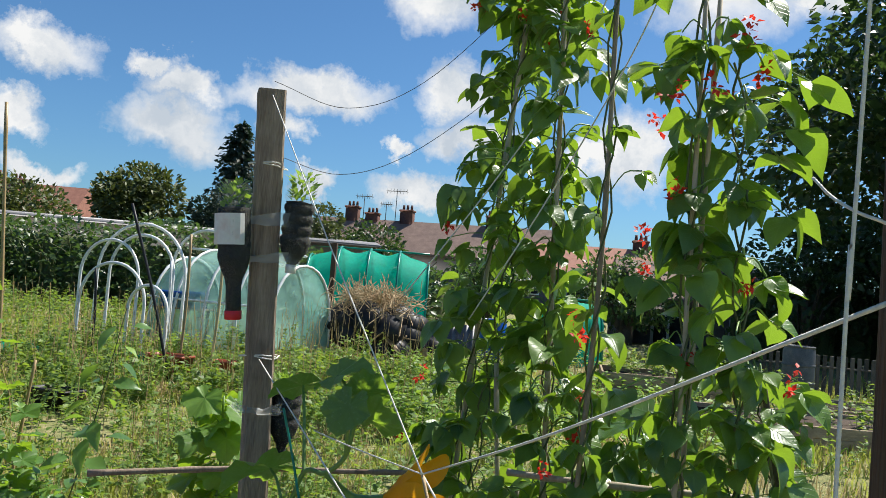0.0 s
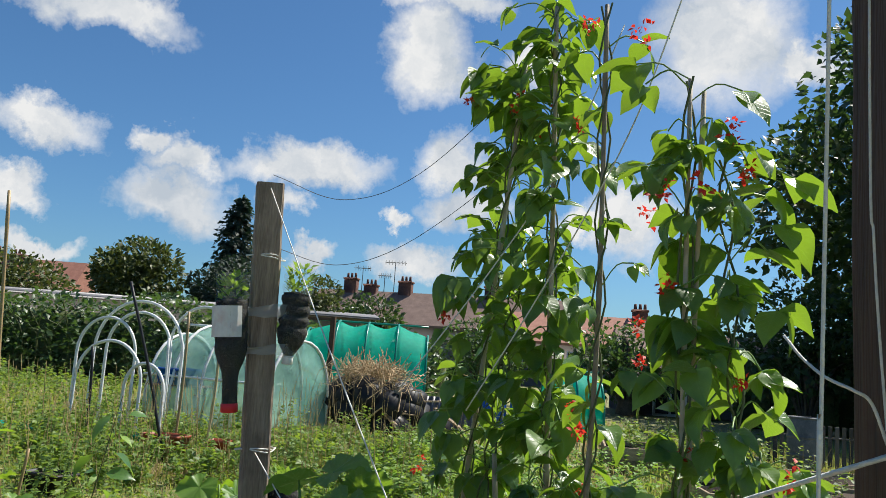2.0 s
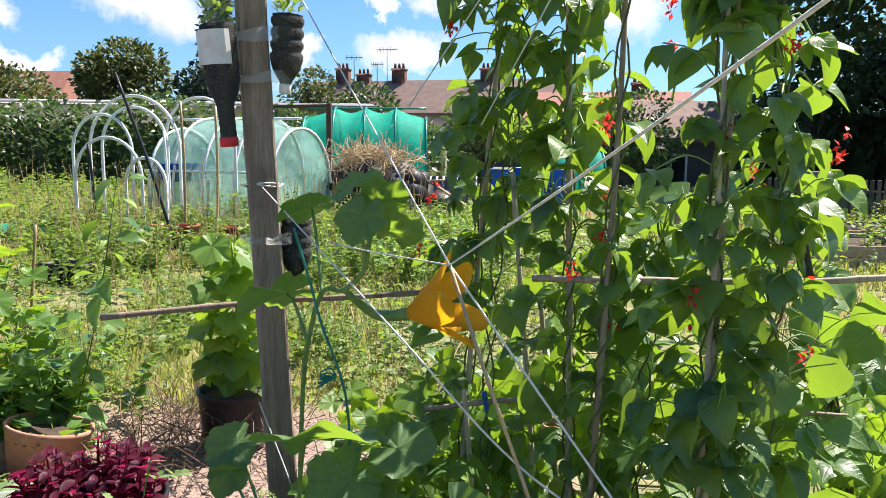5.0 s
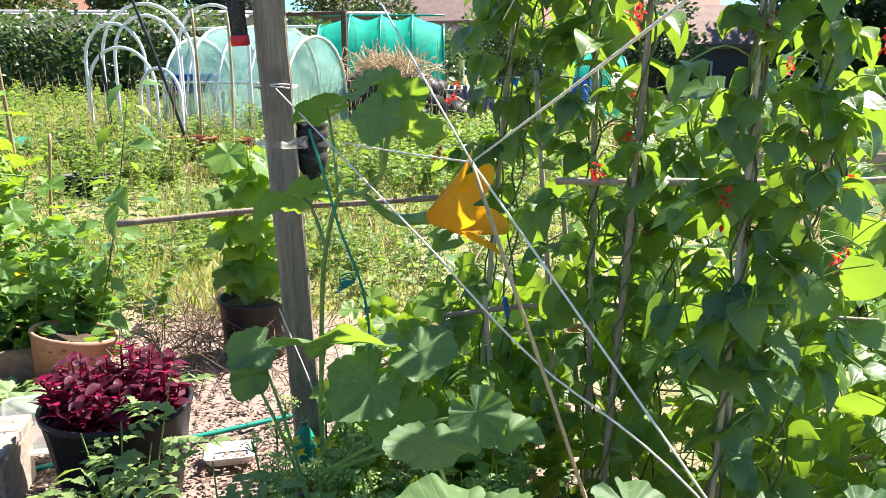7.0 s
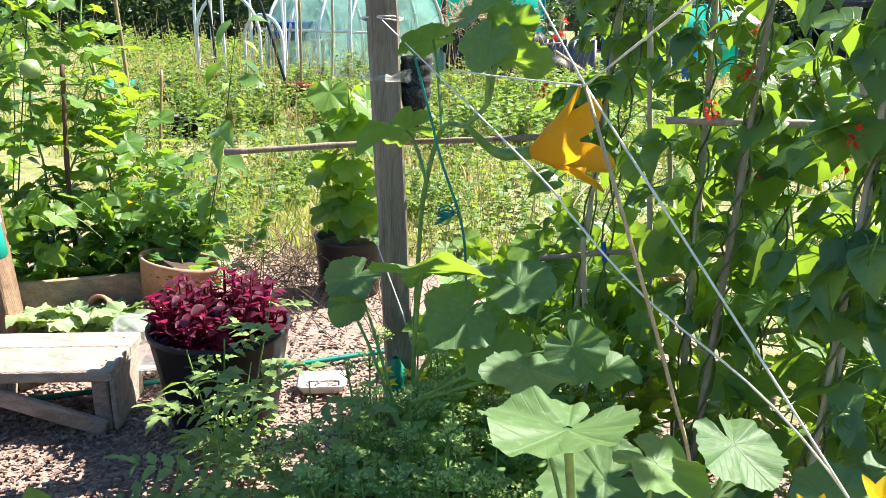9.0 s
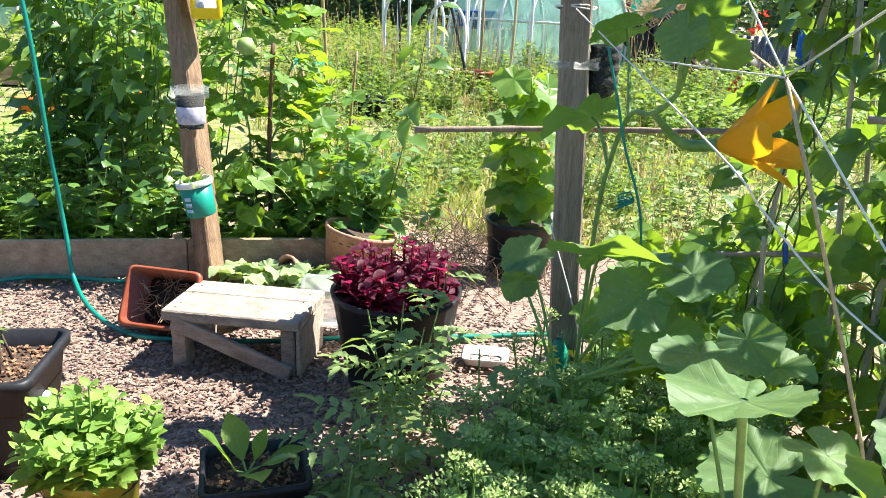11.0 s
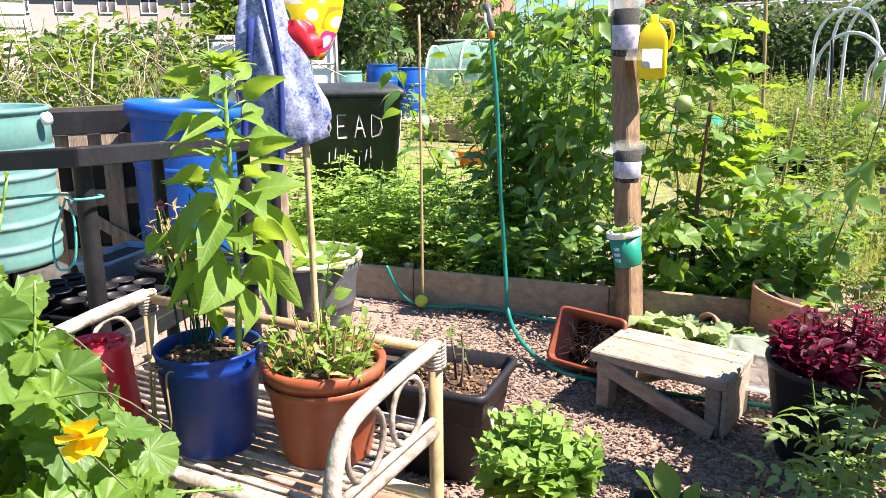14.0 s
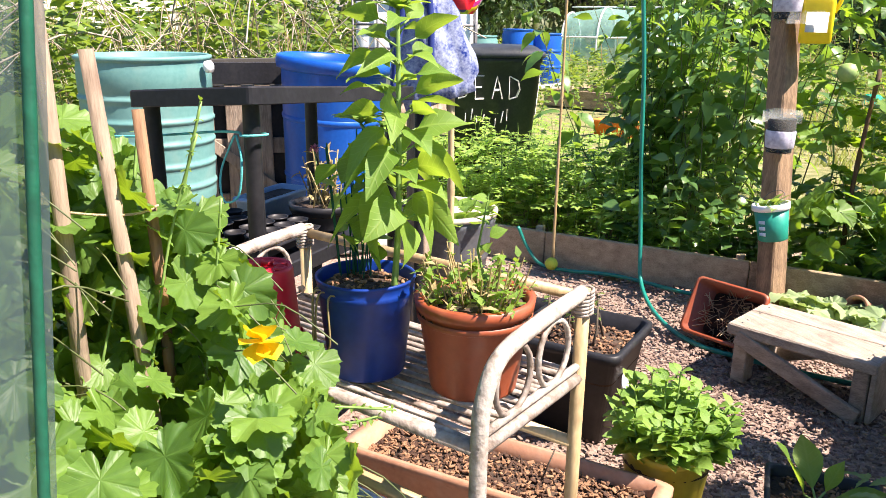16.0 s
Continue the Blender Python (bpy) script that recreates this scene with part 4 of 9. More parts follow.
# ---- distance ----
def far_hedge(a, b, top, n, seed, leaf=0.3):
    """A rough hedge along a line on the far side of the plots."""
    r = random.Random(seed)
    a, b = Vector(a), Vector(b)
    sd = (b - a).normalized().cross(Vector((0, 0, 1)))
    s, core = Shape(), Shape()
    for _ in range(n):
        f = r.random()
        p = a.lerp(b, f)
        h = top * (1 + 0.28 * noise.noise((f * 9, seed, 1)) + 0.12 * noise.noise((f * 31, seed, 2)))
        z = h * r.random() ** 0.8
        fluff(s, p + sd * (r.gauss(0, .7)) + Vector((0, 0, z)), ball_dir(r, -.3), leaf * r.uniform(.6, 1.3), roll=r.uniform(-60, 60))
    # solid dark blocks added behind the leaves, closing the gaps
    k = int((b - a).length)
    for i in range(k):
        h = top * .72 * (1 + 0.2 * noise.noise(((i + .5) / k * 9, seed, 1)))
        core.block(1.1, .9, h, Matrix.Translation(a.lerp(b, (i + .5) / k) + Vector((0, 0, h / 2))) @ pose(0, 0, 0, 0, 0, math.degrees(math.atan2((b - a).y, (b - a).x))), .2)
    h = thing("rough_hedge", (a + b) / 2, "rough green hedge along the far side of the plots", "hedge")
    part("foliage", s, M_HEDGE, h, kind="stuff")
    part("solid_core", core, M_STEM_D, h)


far_hedge((-34, 27, 0), (-30, 8, 0), 2.2, 4000, 2)
far_hedge((-30, 8, 0), (-26, -10, 0), 2.0, 4000, 3)
far_hedge((7.0, 30, 0), (21, 23, 0), 3.6, 6000, 4, .26)


def hedge():
    r = random.Random(21)
    s, st = Shape(), Shape()
    for _ in range(15000):
        x = r.uniform(-34, -3)
        y = 27.5 + 0.18 * (x + 20) * 0 + r.gauss(0, 0.8)
        top = 2.9 + 0.5 * noise.noise((x * 0.35, 0, 2)) + 0.25 * noise.noise((x * 1.3, 0, 5)) - max(0, (x + 12)) * 0.10
        z = r.uniform(0.1, 1.0) ** 0.8 * top
        fluff(s, (x, y - 0.8 * (1 - z / 3.2), z), ball_dir(r, -0.3), r.uniform(0.14, 0.30), roll=r.uniform(-60, 60))
    for _ in range(120):
        x = r.uniform(-34, -3)
        p = Vector((x, 26.6, 0))
        st.tube(curve_pts([p, p + Vector((r.uniform(-.6, .6), -0.4, 1.4)), p + Vector((r.uniform(-1, 1), -0.8, r.uniform(1.6, 2.6)))], 4), 0.015, 4, False)
    h = thing("bramble_hedge", (-18, 27.5, 0), "tall tangled green bramble hedge behind the plots", "hedge")
    part("foliage", s, M_HEDGE, h, kind="stuff")
    part("stem_tangle", st, M_STEM_D, h, kind="stuff")
    # dark filler blocks added within the bramble, about one a metre
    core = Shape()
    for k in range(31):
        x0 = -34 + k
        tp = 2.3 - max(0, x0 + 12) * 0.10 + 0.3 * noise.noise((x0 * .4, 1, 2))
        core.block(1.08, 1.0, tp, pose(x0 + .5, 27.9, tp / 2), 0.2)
    part("solid_core", core, M_STEM_D, h)


hedge()


def tree(name, base, height, radius, material, label, n=7000, leaf=0.3, trunk=0.35, crown_from=0.3, lobes=16, seed=1, squash=0.8):
    r = random.Random(seed)
    base = Vector(base)
    t = thing(name, base, label, "tree")
    tr = Shape()
    tr.tube(curve_pts([base, base + Vector((0.1, 0, height * .35)), base + Vector((-.1, .1, height * .8))], 5), [trunk * (1 - 0.7 * i / 10) for i in range(11)], 8)
    cr = Shape()
    blobs = []
    for i in range(lobes):
        d = ball_dir(r, -0.55)
        c = base + Vector((0, 0, height * (crown_from + (1 - crown_from) * 0.5)))
        hz = height * (1 - crown_from) / 2
        rad = radius * r.uniform(0.36, 0.52)
        p = c + Vector((d.x * (radius - rad), d.y * (radius - rad), d.z * (hz - rad * squash)))
        blobs.append((p, rad))
        tr.tube(curve_pts([base + Vector((0, 0, height * crown_from * r.uniform(0.6, 1.2))), (base + p) / 2 + Vector((0, 0, height * .12)), p], 4), [trunk * .35, trunk * .3, trunk * .25, trunk * .2, trunk * .17, trunk * .14, trunk * .1, trunk * .07, trunk * .04], 5, False)
    part("trunk", tr, M_BARK, t)
    for _ in range(n):
        p, rad = blobs[r.randrange(lobes)]
        d = ball_dir(r)
        q = p + Vector((d.x, d.y, d.z * squash)) * rad * (0.55 + 0.5 * r.random() ** 0.6)
        if noise.noise(q * (1.6 / max(1, radius / 2))) < -0.32:
            continue
        fluff(cr, q, d + ball_dir(r) * 0.8, leaf * r.uniform(0.6, 1.3), roll=r.uniform(-80, 80))
    part("crown", cr, material, t, kind="stuff")
    return t


def far_place(az, dist):
    a = radians(az)
    return Vector((-0.02 + dist * math.sin(a), 1.19 + dist * math.cos(a), 0))


# azimuths are degrees east of the plot's long line
tree("round_tree", far_place(-27.9, 46), 7.2, 2.75, M_TREE_O, "round olive-green tree behind the hedge", 9000, 0.30, seed=31, crown_from=0.12)
tree("bushy_tree", far_place(-36.5, 52), 6.2, 4.6, M_TREE_O, "broad low green tree behind the hedge", 7000, 0.32, seed=32, crown_from=0.1)
tree("dark_tree", far_place(-22.4, 44), 6.4, 2.3, M_CONIF, "dense dark evergreen tree beside the tall conifer", 6000, 0.26, seed=33, crown_from=0.1)
tree("yellowish_tree", far_place(-15.6, 40), 5.3, 1.7, M_TREE_O, "small yellow-green tree behind the net tunnel", 4000, 0.22, seed=34, crown_from=0.1)
tree("dark_shrub", far_place(-11.8, 42), 4.9, 2.6, M_TREE_D, "dark green shrub in front of the terrace roofs", 5000, 0.24, seed=35, crown_from=0.05)
tree("shade_tree", far_place(26.0, 33), 16.5, 7.7, M_TREE_D, "large dark tree standing over the far plots", 22000, 0.42, seed=36, crown_from=0.12, lobes=30, trunk=0.4)
tree("shade_tree", far_place(34.0, 28), 12.5, 5.2, M_TREE_D, "dark spreading tree at the plot's edge", 12000, 0.36, seed=37, crown_from=0.1, lobes=22)
for _az, _d, _h, _r, _k in ((18.0, 27, 5.2, 2.6, 61), (24.0, 26, 5.0, 2.6, 62), (30, 25, 4.8, 2.6, 63), (36, 24, 4.6, 2.6, 64)):
    tree("shade_shrub", far_place(_az, _d), _h, _r, M_TREE_D, "dense dark shrub under the large tree", 3600, 0.24, 0.15, 0.0, 14, _k)
tree("elder_bush", far_place(6.5, 30), 3.6, 2.2, M_HEDGE, "green elder bush between the sheds", 4000, 0.2, seed=38, crown_from=0.05)
tree("elder_bush", far_place(-3.5, 31), 3.4, 2.0, M_HEDGE, "green elder bush behind the drums", 4000, 0.2, seed=39, crown_from=0.05)


def conifer():
    r = random.Random(41)
    b = far_place(-22.0, 50)
    t = thing("tall_conifer", b, "tall narrow dark conifer with a nodding top", "tree")
    tr, cr = Shape(), Shape()
    H = 10.7
    tr.tube([b, b + Vector((0, 0, H * .6)), b + Vector((0.25, 0, H))], [0.3, 0.15, 0.04], 7)
    for k in range(150):
        z = H * (0.06 + 0.93 * (k / 150) ** .9)
        f = 1 - z / H
        a = k * 2.4 + r.uniform(-.4, .4)
        long = (0.18 + 3.3 * f ** .95) * r.uniform(.55, 1.15)
        o = Vector((math.cos(a), math.sin(a), r.uniform(-.35, .05)))
        foot = b + Vector((0.25 * (z / H) ** 3, 0, z))
        tr.tube([foot, foot + o * long * .9], [.05, .015], 4, False)
        for _ in range(int(14 + 26 * long)):
            q = r.random() ** .6
            p = foot + o * long * q + ball_dir(r) * (.12 + .26 * long * q * .6)
            fluff(cr, p, o + ball_dir(r) * .8 + Vector((0, 0, -.3)), r.uniform(0.20, 0.42), roll=r.uniform(-60, 60))
    part("trunk", tr, M_BARK, t)
    part("crown", cr, M_CONIF, t, kind="stuff")


conifer()


def house_row(name, az, dist, length, eave, ridge, turn, roofmat, label, chimneys=(), depth=7.0, windows=4):
    b = far_place(az, dist)
    m = Matrix.Translation(b) @ pose(0, 0, 0, 0, 0, turn)
    t = thing(name, b, label, "house")
    s = Shape()
    s.block(length, depth, eave, m @ pose(0, 0, eave / 2), 0.02)
    part("wall", s, M_RENDER, t)
    s = Shape()
    h, d = length / 2 + 0.3, depth / 2 + 0.4
    s.add([(-h, -d, eave - .1), (h, -d, eave - .1), (h, d, eave - .1), (-h, d, eave - .1), (-h, 0, ridge), (h, 0, ridge),
           (-h, -d, eave - .28), (h, -d, eave - .28), (h, d, eave - .28), (-h, d, eave - .28)],
          [(0, 1, 5, 4), (2, 3, 4, 5), (1, 2, 5), (3, 0, 4), (0, 6, 7, 1), (1, 7, 8, 2), (2, 8, 9, 3), (3, 9, 6, 0), (9, 8, 7, 6)], m)
    roof = part("roof", s, roofmat, t, smooth=False)
    for x, hh in chimneys:
        c = Shape()
        c.block(1.15, 0.75, hh, m @ pose(x, 0, ridge - 0.4 + hh / 2), 0.03)
        c.block(1.3, 0.9, 0.16, m @ pose(x, 0, ridge - 0.4 + hh - 0.1), 0.03)
        for k in range(3):
            c.lathe([(0.13, 0), (0.10, 0.42), (0.08, 0.42), (0.08, 0.1)], 8, m @ pose(x - 0.36 + 0.36 * k, 0, ridge - 0.4 + hh))
        part("chimney", c, M_CHIMNEY, roof)
    for k in range(windows):
        w = Shape()
        x = -length / 2 + length * (k + 0.5) / windows
        w.block(1.3, 0.12, 1.2, m @ pose(x, -depth / 2 - 0.02, eave - 1.3), 0.02)
        win = part("window", w, M_HOOP, t)
        g = Shape()
        for q in (-0.3, 0.3):
            g.block(0.5, 0.04, 1.0, m @ pose(x + q, -depth / 2 - 0.075, eave - 1.3), 0.01)
        part("pane", g, M_BLACK, win)
    return m, ridge


def aerial(m, x, z, h, spread, dish=False):
    s = Shape()
    s.tube([m @ Vector((x, 0, z)), m @ Vector((x, 0, z + h))], 0.035, 5)
    s.tube([m @ Vector((x - spread, 0, z + h)), m @ Vector((x + spread, 0, z + h))], 0.03, 4)
    for k in range(7):
        q = x - spread + 2 * spread * k / 6
        s.tube([m @ Vector((q, -0.35, z + h)), m @ Vector((q, 0.35, z + h))], 0.02, 4)
        s.tube([m @ Vector((q, 0, z + h - .22)), m @ Vector((q, 0, z + h + .22))], 0.02, 4)
    solid("tv_aerial", s, M_WIRE, "thin metal television aerial on a terrace roof", "aerial", base=m @ Vector((x, 0, z)))


mrow, rz = house_row("terrace_house", -7.0, 68, 22, 4.2, 7.0, -8, M_ROOF, "brown-roofed terrace with brick chimneys behind the trees", ((-8.3, 1.5), (-6.4, 1.0), (-3.2, 1.4), (4.5, 1.3)))
aerial(mrow, -7.3, rz, 2.0, 0.7)
aerial(mrow, -5.2, rz, 1.4, 0.5)
aerial(mrow, -4.3, rz, 2.6, 0.9)
house_row("terrace_house", 4.5, 62, 13, 3.4, 5.6, -4, M_BRICK, "low brown-roofed house seen between the bean vines", ((3.0, 1.1),))
house_row("red_roof_house", -36.2, 84, 15, 4.6, 8.0, 10, M_BRICK, "house with a red tiled roof behind the hedge", ((-4.5, 1.7), (-0.8, 1.0), (1.4, 0.8)))
house_row("pale_terrace", -78.5, 72, 24, 6.2, 9.2, 77, M_BRICK, "pale rendered terrace houses with red roofs far beyond the plots", ((-7, 1.3), (3, 1.3)), 8.0, 8)
house_row("pale_terrace", -58.0, 85, 22, 4.6, 7.4, 58, M_BRICK, "distant terrace houses behind the trees", ((-5, 1.2), (4, 1.2)), 8.0, 7)
mshed, _ = house_row("low_shed", 11.0, 34, 6, 1.9, 3.3, 6, M_ROOF, "low pale shed with a dark roof beyond the plots", (), 4.0, 2)


def long_shed():
    s = Shape()
    b = far_place(-31, 40)
    m = Matrix.Translation(b) @ pose(0, 0, 0, 0, 0, 14)
    t = thing("long_shed", b, "long low shed with a grey sheet roof behind the hedge", "shed")
    s.block(26, 4, 3.2, m @ pose(0, 0, 1.6), 0.03)
    part("wall", s, M_RENDER, t)
    r = Shape()
    r.block(26.8, 5, 0.14, m @ pose(0, 0, 3.3, 4), 0.03)
    part("roof", r, M_CORR, t)


long_shed()

# ---- the plots behind ----
def arch(s, a, b, top, r, n=16):
    """A bent pipe with straight legs from a to b."""
    a, b = Vector(a), Vector(b)
    w = (b - a).length / 2
    leg = top - w
    pts = [a, a + Vector((0, 0, leg * .5))]
    mid = (a + b) / 2
    u = (a - b) / 2
    for i in range(n + 1):
        q = math.pi * i / n
        pts.append(mid + u * math.cos(q) + Vector((0, 0, max(leg, 0.2) + (top - max(leg, .2)) * math.sin(q))))
    pts += [b + Vector((0, 0, leg * .5)), b]
    s.tube(pts, r, 7)


def hoops():
    for k, (x, y, w, h) in enumerate(((-6.92, 13.5, 1.15, 1.87), (-6.43, 13.6, 1.65, 2.17), (-6.32, 13.4, 1.22, 1.98), (-6.5, 12.9, 1.22, 1.5), (-5.32, 13.6, 1.25, 2.14), (-5.75, 12.6, 0.75, 1.2))):
        s = Shape()
        arch(s, (x - w / 2, y, 0), (x + w / 2, y - 0.25, 0), h, 0.026)
        solid("tunnel_hoop", s, M_HOOP, "bent white plastic tunnel hoop standing in the weeds", "hoop", base=(x, y, 0), group="white tunnel hoops")
    for x0, y0, x1, z1, c in ((-4.6, 11.0, -5.35, 2.3, M_BLACK), (-5.0, 12.1, -5.0, 2.0, M_BAMBOO), (-6.3, 12.0, -6.35, 1.4, M_BLACK), (-4.25, 11.4, -4.2, 1.9, M_BAMBOO), (-5.5, 12.6, -5.5, 1.6, M_HOOP)):
        s = Shape()
        s.tube(curve_pts([(x0, y0, 0), ((x0 + x1) / 2 + .03, y0, z1 / 2), (x1, y0, z1)], 4), 0.02, 6)
        solid("garden_stake", s, c, "thin upright stake beside the white hoops", "stake", base=(x0, y0, 0))


hoops()


def net_tunnel(name, a, b, w, h, net, label, ribs=5, sag=0.05):
    """A net drawn over bent hoops, from end a to end b."""
    a, b = Vector(a), Vector(b)
    ax = (b - a).normalized()
    sd = Vector((-ax.y, ax.x, 0))
    t = thing(name, (a + b) / 2, label, "net tunnel")
    s = Shape()
    nu, nv = 24, 18
    for i in range(nu + 1):
        f = i / nu
        c = a.lerp(b, f)
        end = 1 - 0.12 * (abs(2 * f - 1) ** 6)
        sg = 1 - sag * abs(math.sin(math.pi * f * (ribs - 1)))
        for j in range(nv + 1):
            q = math.pi * j / nv
            x = math.cos(q)
            z = max(0.0, math.sin(q)) ** 0.62
            p = c + sd * (w / 2 * x * end) + Vector((0, 0, h * z * end * sg + 0.02 * noise.noise((i * .6, j * .6, 4))))
            s.v.append(p.to_tuple())
            s.uv.append((0, 0))
    k = nv + 1
    s.f = [(i * k + j, i * k + j + 1, (i + 1) * k + j + 1, (i + 1) * k + j) for i in range(nu) for j in range(nv)]
    s.f.append(tuple(range(k)))
    s.f.append(tuple(nu * k + j for j in reversed(range(k))))
    part("net", s, net, t)
    for i in range(ribs):
        f = i / (ribs - 1)
        c = a.lerp(b, f)
        r = Shape()
        e = 0.90 if i in (0, ribs - 1) else 1.0
        r.tube([c + sd * (w / 2 * math.cos(math.pi * j / 14) * e * 1.01) + Vector((0, 0, h * math.sin(math.pi * j / 14) ** 0.62 * e * 1.005)) for j in range(15)], 0.03, 6)
        part("rib", r, M_HOSE if net is M_NET else M_HOOP, t)
    for q in (0.30, 1.0):
        r = Shape().tube([a.lerp(b, i / 10) - sd * (w / 2 * 1.01) * math.cos(math.asin(min(1, q))) * (1 if ax.x > 0 else -1) * (1 if q < 1 else 0) + Vector((0, 0, h * (0.48 if q < 1 else 1.0))) for i in range(11)], 0.025, 5)
        part("side_rail", r, M_HOSE if net is M_NET else M_HOOP, t)
    return t


net_tunnel("green_net_tunnel", (-5.75, 21.0, 0), (-2.75, 21.4, 0), 2.4, 2.35, M_NET, "bright green netting stretched over a hooped tunnel")
net_tunnel("green_net_tunnel", (0.3, 20.0, 0), (1.5, 20.2, 0), 1.6, 1.5, M_NET, "small green net tunnel behind the blue drums", 3)
net_tunnel("pale_net_tunnel", (-7.0, 16.6, 0), (-4.35, 15.8, 0), 2.3, 1.9, M_NETPALE, "pale green see-through net over a hooped tunnel")


def frame_goal():
    s = Shape()
    s.beam((-4.65, 19.0, 0), (-4.65, 19.0, 2.35), 0.11, 0.11)
    s.beam((-6.4, 19.3, 2.28), (-4.6, 19.0, 2.30), 0.07, 0.07)
    s.beam((-6.35, 19.3, 0), (-6.35, 19.3, 2.3), 0.09, 0.09)
    solid("timber_frame", s, M_POSTC, "dark timber post and rail frame before the green tunnel", "frame", base=(-4.65, 19.0, 0), smooth=False)


frame_goal()


def rubbish_heap():
    r = random.Random(51)
    t = thing("compost_heap", (-3.3, 17.4, 0), "heap of old boards, brush and black sacks", "compost heap")
    for k in range(26):
        core = Shape().lathe([(0.01, -0.3), (0.3, -0.2), (0.42, 0.05), (0.3, 0.26), (0.01, 0.34)], 9, pose(-3.3 + r.gauss(0, .55), 17.4 + r.gauss(0, .4), r.uniform(.1, .75), r.uniform(0, 40), r.uniform(0, 40), r.uniform(0, 360)), 0.2)
        part("sack", core, M_BLACK, t)

    br = Shape()
    for _ in range(900):
        p = Vector((-3.3 + r.gauss(0, .42), 17.2 + r.gauss(0, .4), r.uniform(.85, 1.35)))
        br.tube([p, p + ball_dir(r) * r.uniform(.15, .5)], 0.008, 3, False)
    part("brush", br, M_TWINE, t, kind="stuff")
    for k in range(14):
        b = Shape()
        p = Vector((-2.5 + r.gauss(0, .4), 16.8 + r.gauss(0, .3), r.uniform(.15, .75)))
        d = Vector((r.uniform(-.8, .8), r.uniform(-.2, .2), r.uniform(-.6, .8)))
        b.beam(p, p + d, 0.16, 0.025)
        part("board", b, M_PLANK, t)


rubbish_heap()


def drum(name, p, r, h, mat, label, n=28):
    """A plastic drum with two rolling hoops and a rim."""
    t = thing(name, p, label, "drum")
    m = Matrix.Translation(p)
    part("body", Shape().lathe([(r * .90, 0), (r * .96, h * .02), (r, h * .06), (r, h * .90), (r * .93, h * .955), (r * .93, h * .975), (r * .88, h * .975), (r * .88, h * .94), (0.001, h * .935)], n, m), mat, t)
    for z in (.315, .635):
        part("rolling_hoop", Shape().lathe([(r * .998, h * (z - .015)), (r * 1.035, h * z), (r * 1.035, h * (z + .03)), (r * .998, h * (z + .045))], n, m), mat, t)
    part("rim", Shape().lathe([(r * .931, h * .962), (r * .97, h * .968), (r * .975, h * .995), (r * .96, h), (r * .90, h), (r * .882, h * .97)], n, m), mat, t)
    return t


drum("blue_drum", Vector((-0.85, 18.7, 0)), 0.30, 0.92, M_DRUM, "upright blue plastic drum on the far plot")
drum("blue_drum", Vector((-0.18, 18.9, 0)), 0.30, 0.95, M_DRUM, "upright blue plastic drum beside another")
drum("blue_drum", Vector((0.5, 19.1, 0)), 0.29, 0.92, M_DRUM, "upright blue plastic drum under the green net")


def corrugated():
    s = Shape()
    n = 60
    for k in range(2):
        for i in range(n + 1):
            x = -2.6 + 1.4 * i / n
            s.v.append((x, 17.9 + 0.022 * math.sin(i * 1.05) + (0.012 if k else 0), 0.05))
            s.v.append((x, 17.9 + 0.022 * math.sin(i * 1.05) + (0.012 if k else 0), 0.78))
            s.uv += [(0, 0), (0, 0)]
    m = 2 * (n + 1)
    s.f = [(2 * i, 2 * i + 2, 2 * i + 3, 2 * i + 1) for i in range(n)] + [(m + 2 * i + 1, m + 2 * i + 3, m + 2 * i + 2, m + 2 * i) for i in range(n)]
    s.f += [(2 * i + 1, 2 * i + 3, m + 2 * i + 3, m + 2 * i + 1) for i in range(n)]
    solid("corrugated_sheet", s, M_CORR, "grey corrugated sheet edging a raised bed", "sheet", base=(-1.5, 17.9, 0.05))


corrugated()


def raised_bed(cx, cy, lx, ly, h, turn, label, fill=None):
    m = pose(cx, cy, 0, 0, 0, turn)
    t = thing("raised_bed", (cx, cy, 0), label, "raised bed")
    for sx, sy, px_, py_ in ((lx, 0.035, 0, -ly / 2), (lx, 0.035, 0, ly / 2), (0.035, ly - .04, -lx / 2 + .018, 0), (0.035, ly - .04, lx / 2 - .018, 0)):
        for k in range(2):
            b = Shape()
            b.block(sx, sy, h / 2 - .004, m @ pose(px_, py_, h / 4 + k * h / 2), 0.004)
            part("board", b, M_PLANK, t, smooth=False)
    b = Shape()
    b.block(lx - .08, ly - .08, h * .8, m @ pose(0, 0, h * .4), 0.02)
    part("soil", b, M_SOIL, t)
    if fill:
        r = random.Random(int(cx * 100))
        lf, st = Shape(), Shape()
        for _ in range(fill):
            q = m @ Vector((r.uniform(-lx / 2, lx / 2) * .9, r.uniform(-ly / 2, ly / 2) * .9, h * .8))
            herb(lf, st, q, r.uniform(.12, .4), .3, 9, .10, r=r)
        part("foliage", lf, M_WEED, t, kind="stuff")
        part("stalk_tangle", st, M_STEM, t, kind="stuff")


raised_bed(3.3, 11.6, 2.6, 1.4, 0.28, 4, "weathered board raised bed with bare soil", 24)
raised_bed(2.2, 14.8, 2.0, 1.3, 0.40, -3, "weathered board raised bed planted with greens", 40)
raised_bed(5.0, 13.4, 2.2, 1.4, 0.30, 8, "low board raised bed grown with weeds", 20)


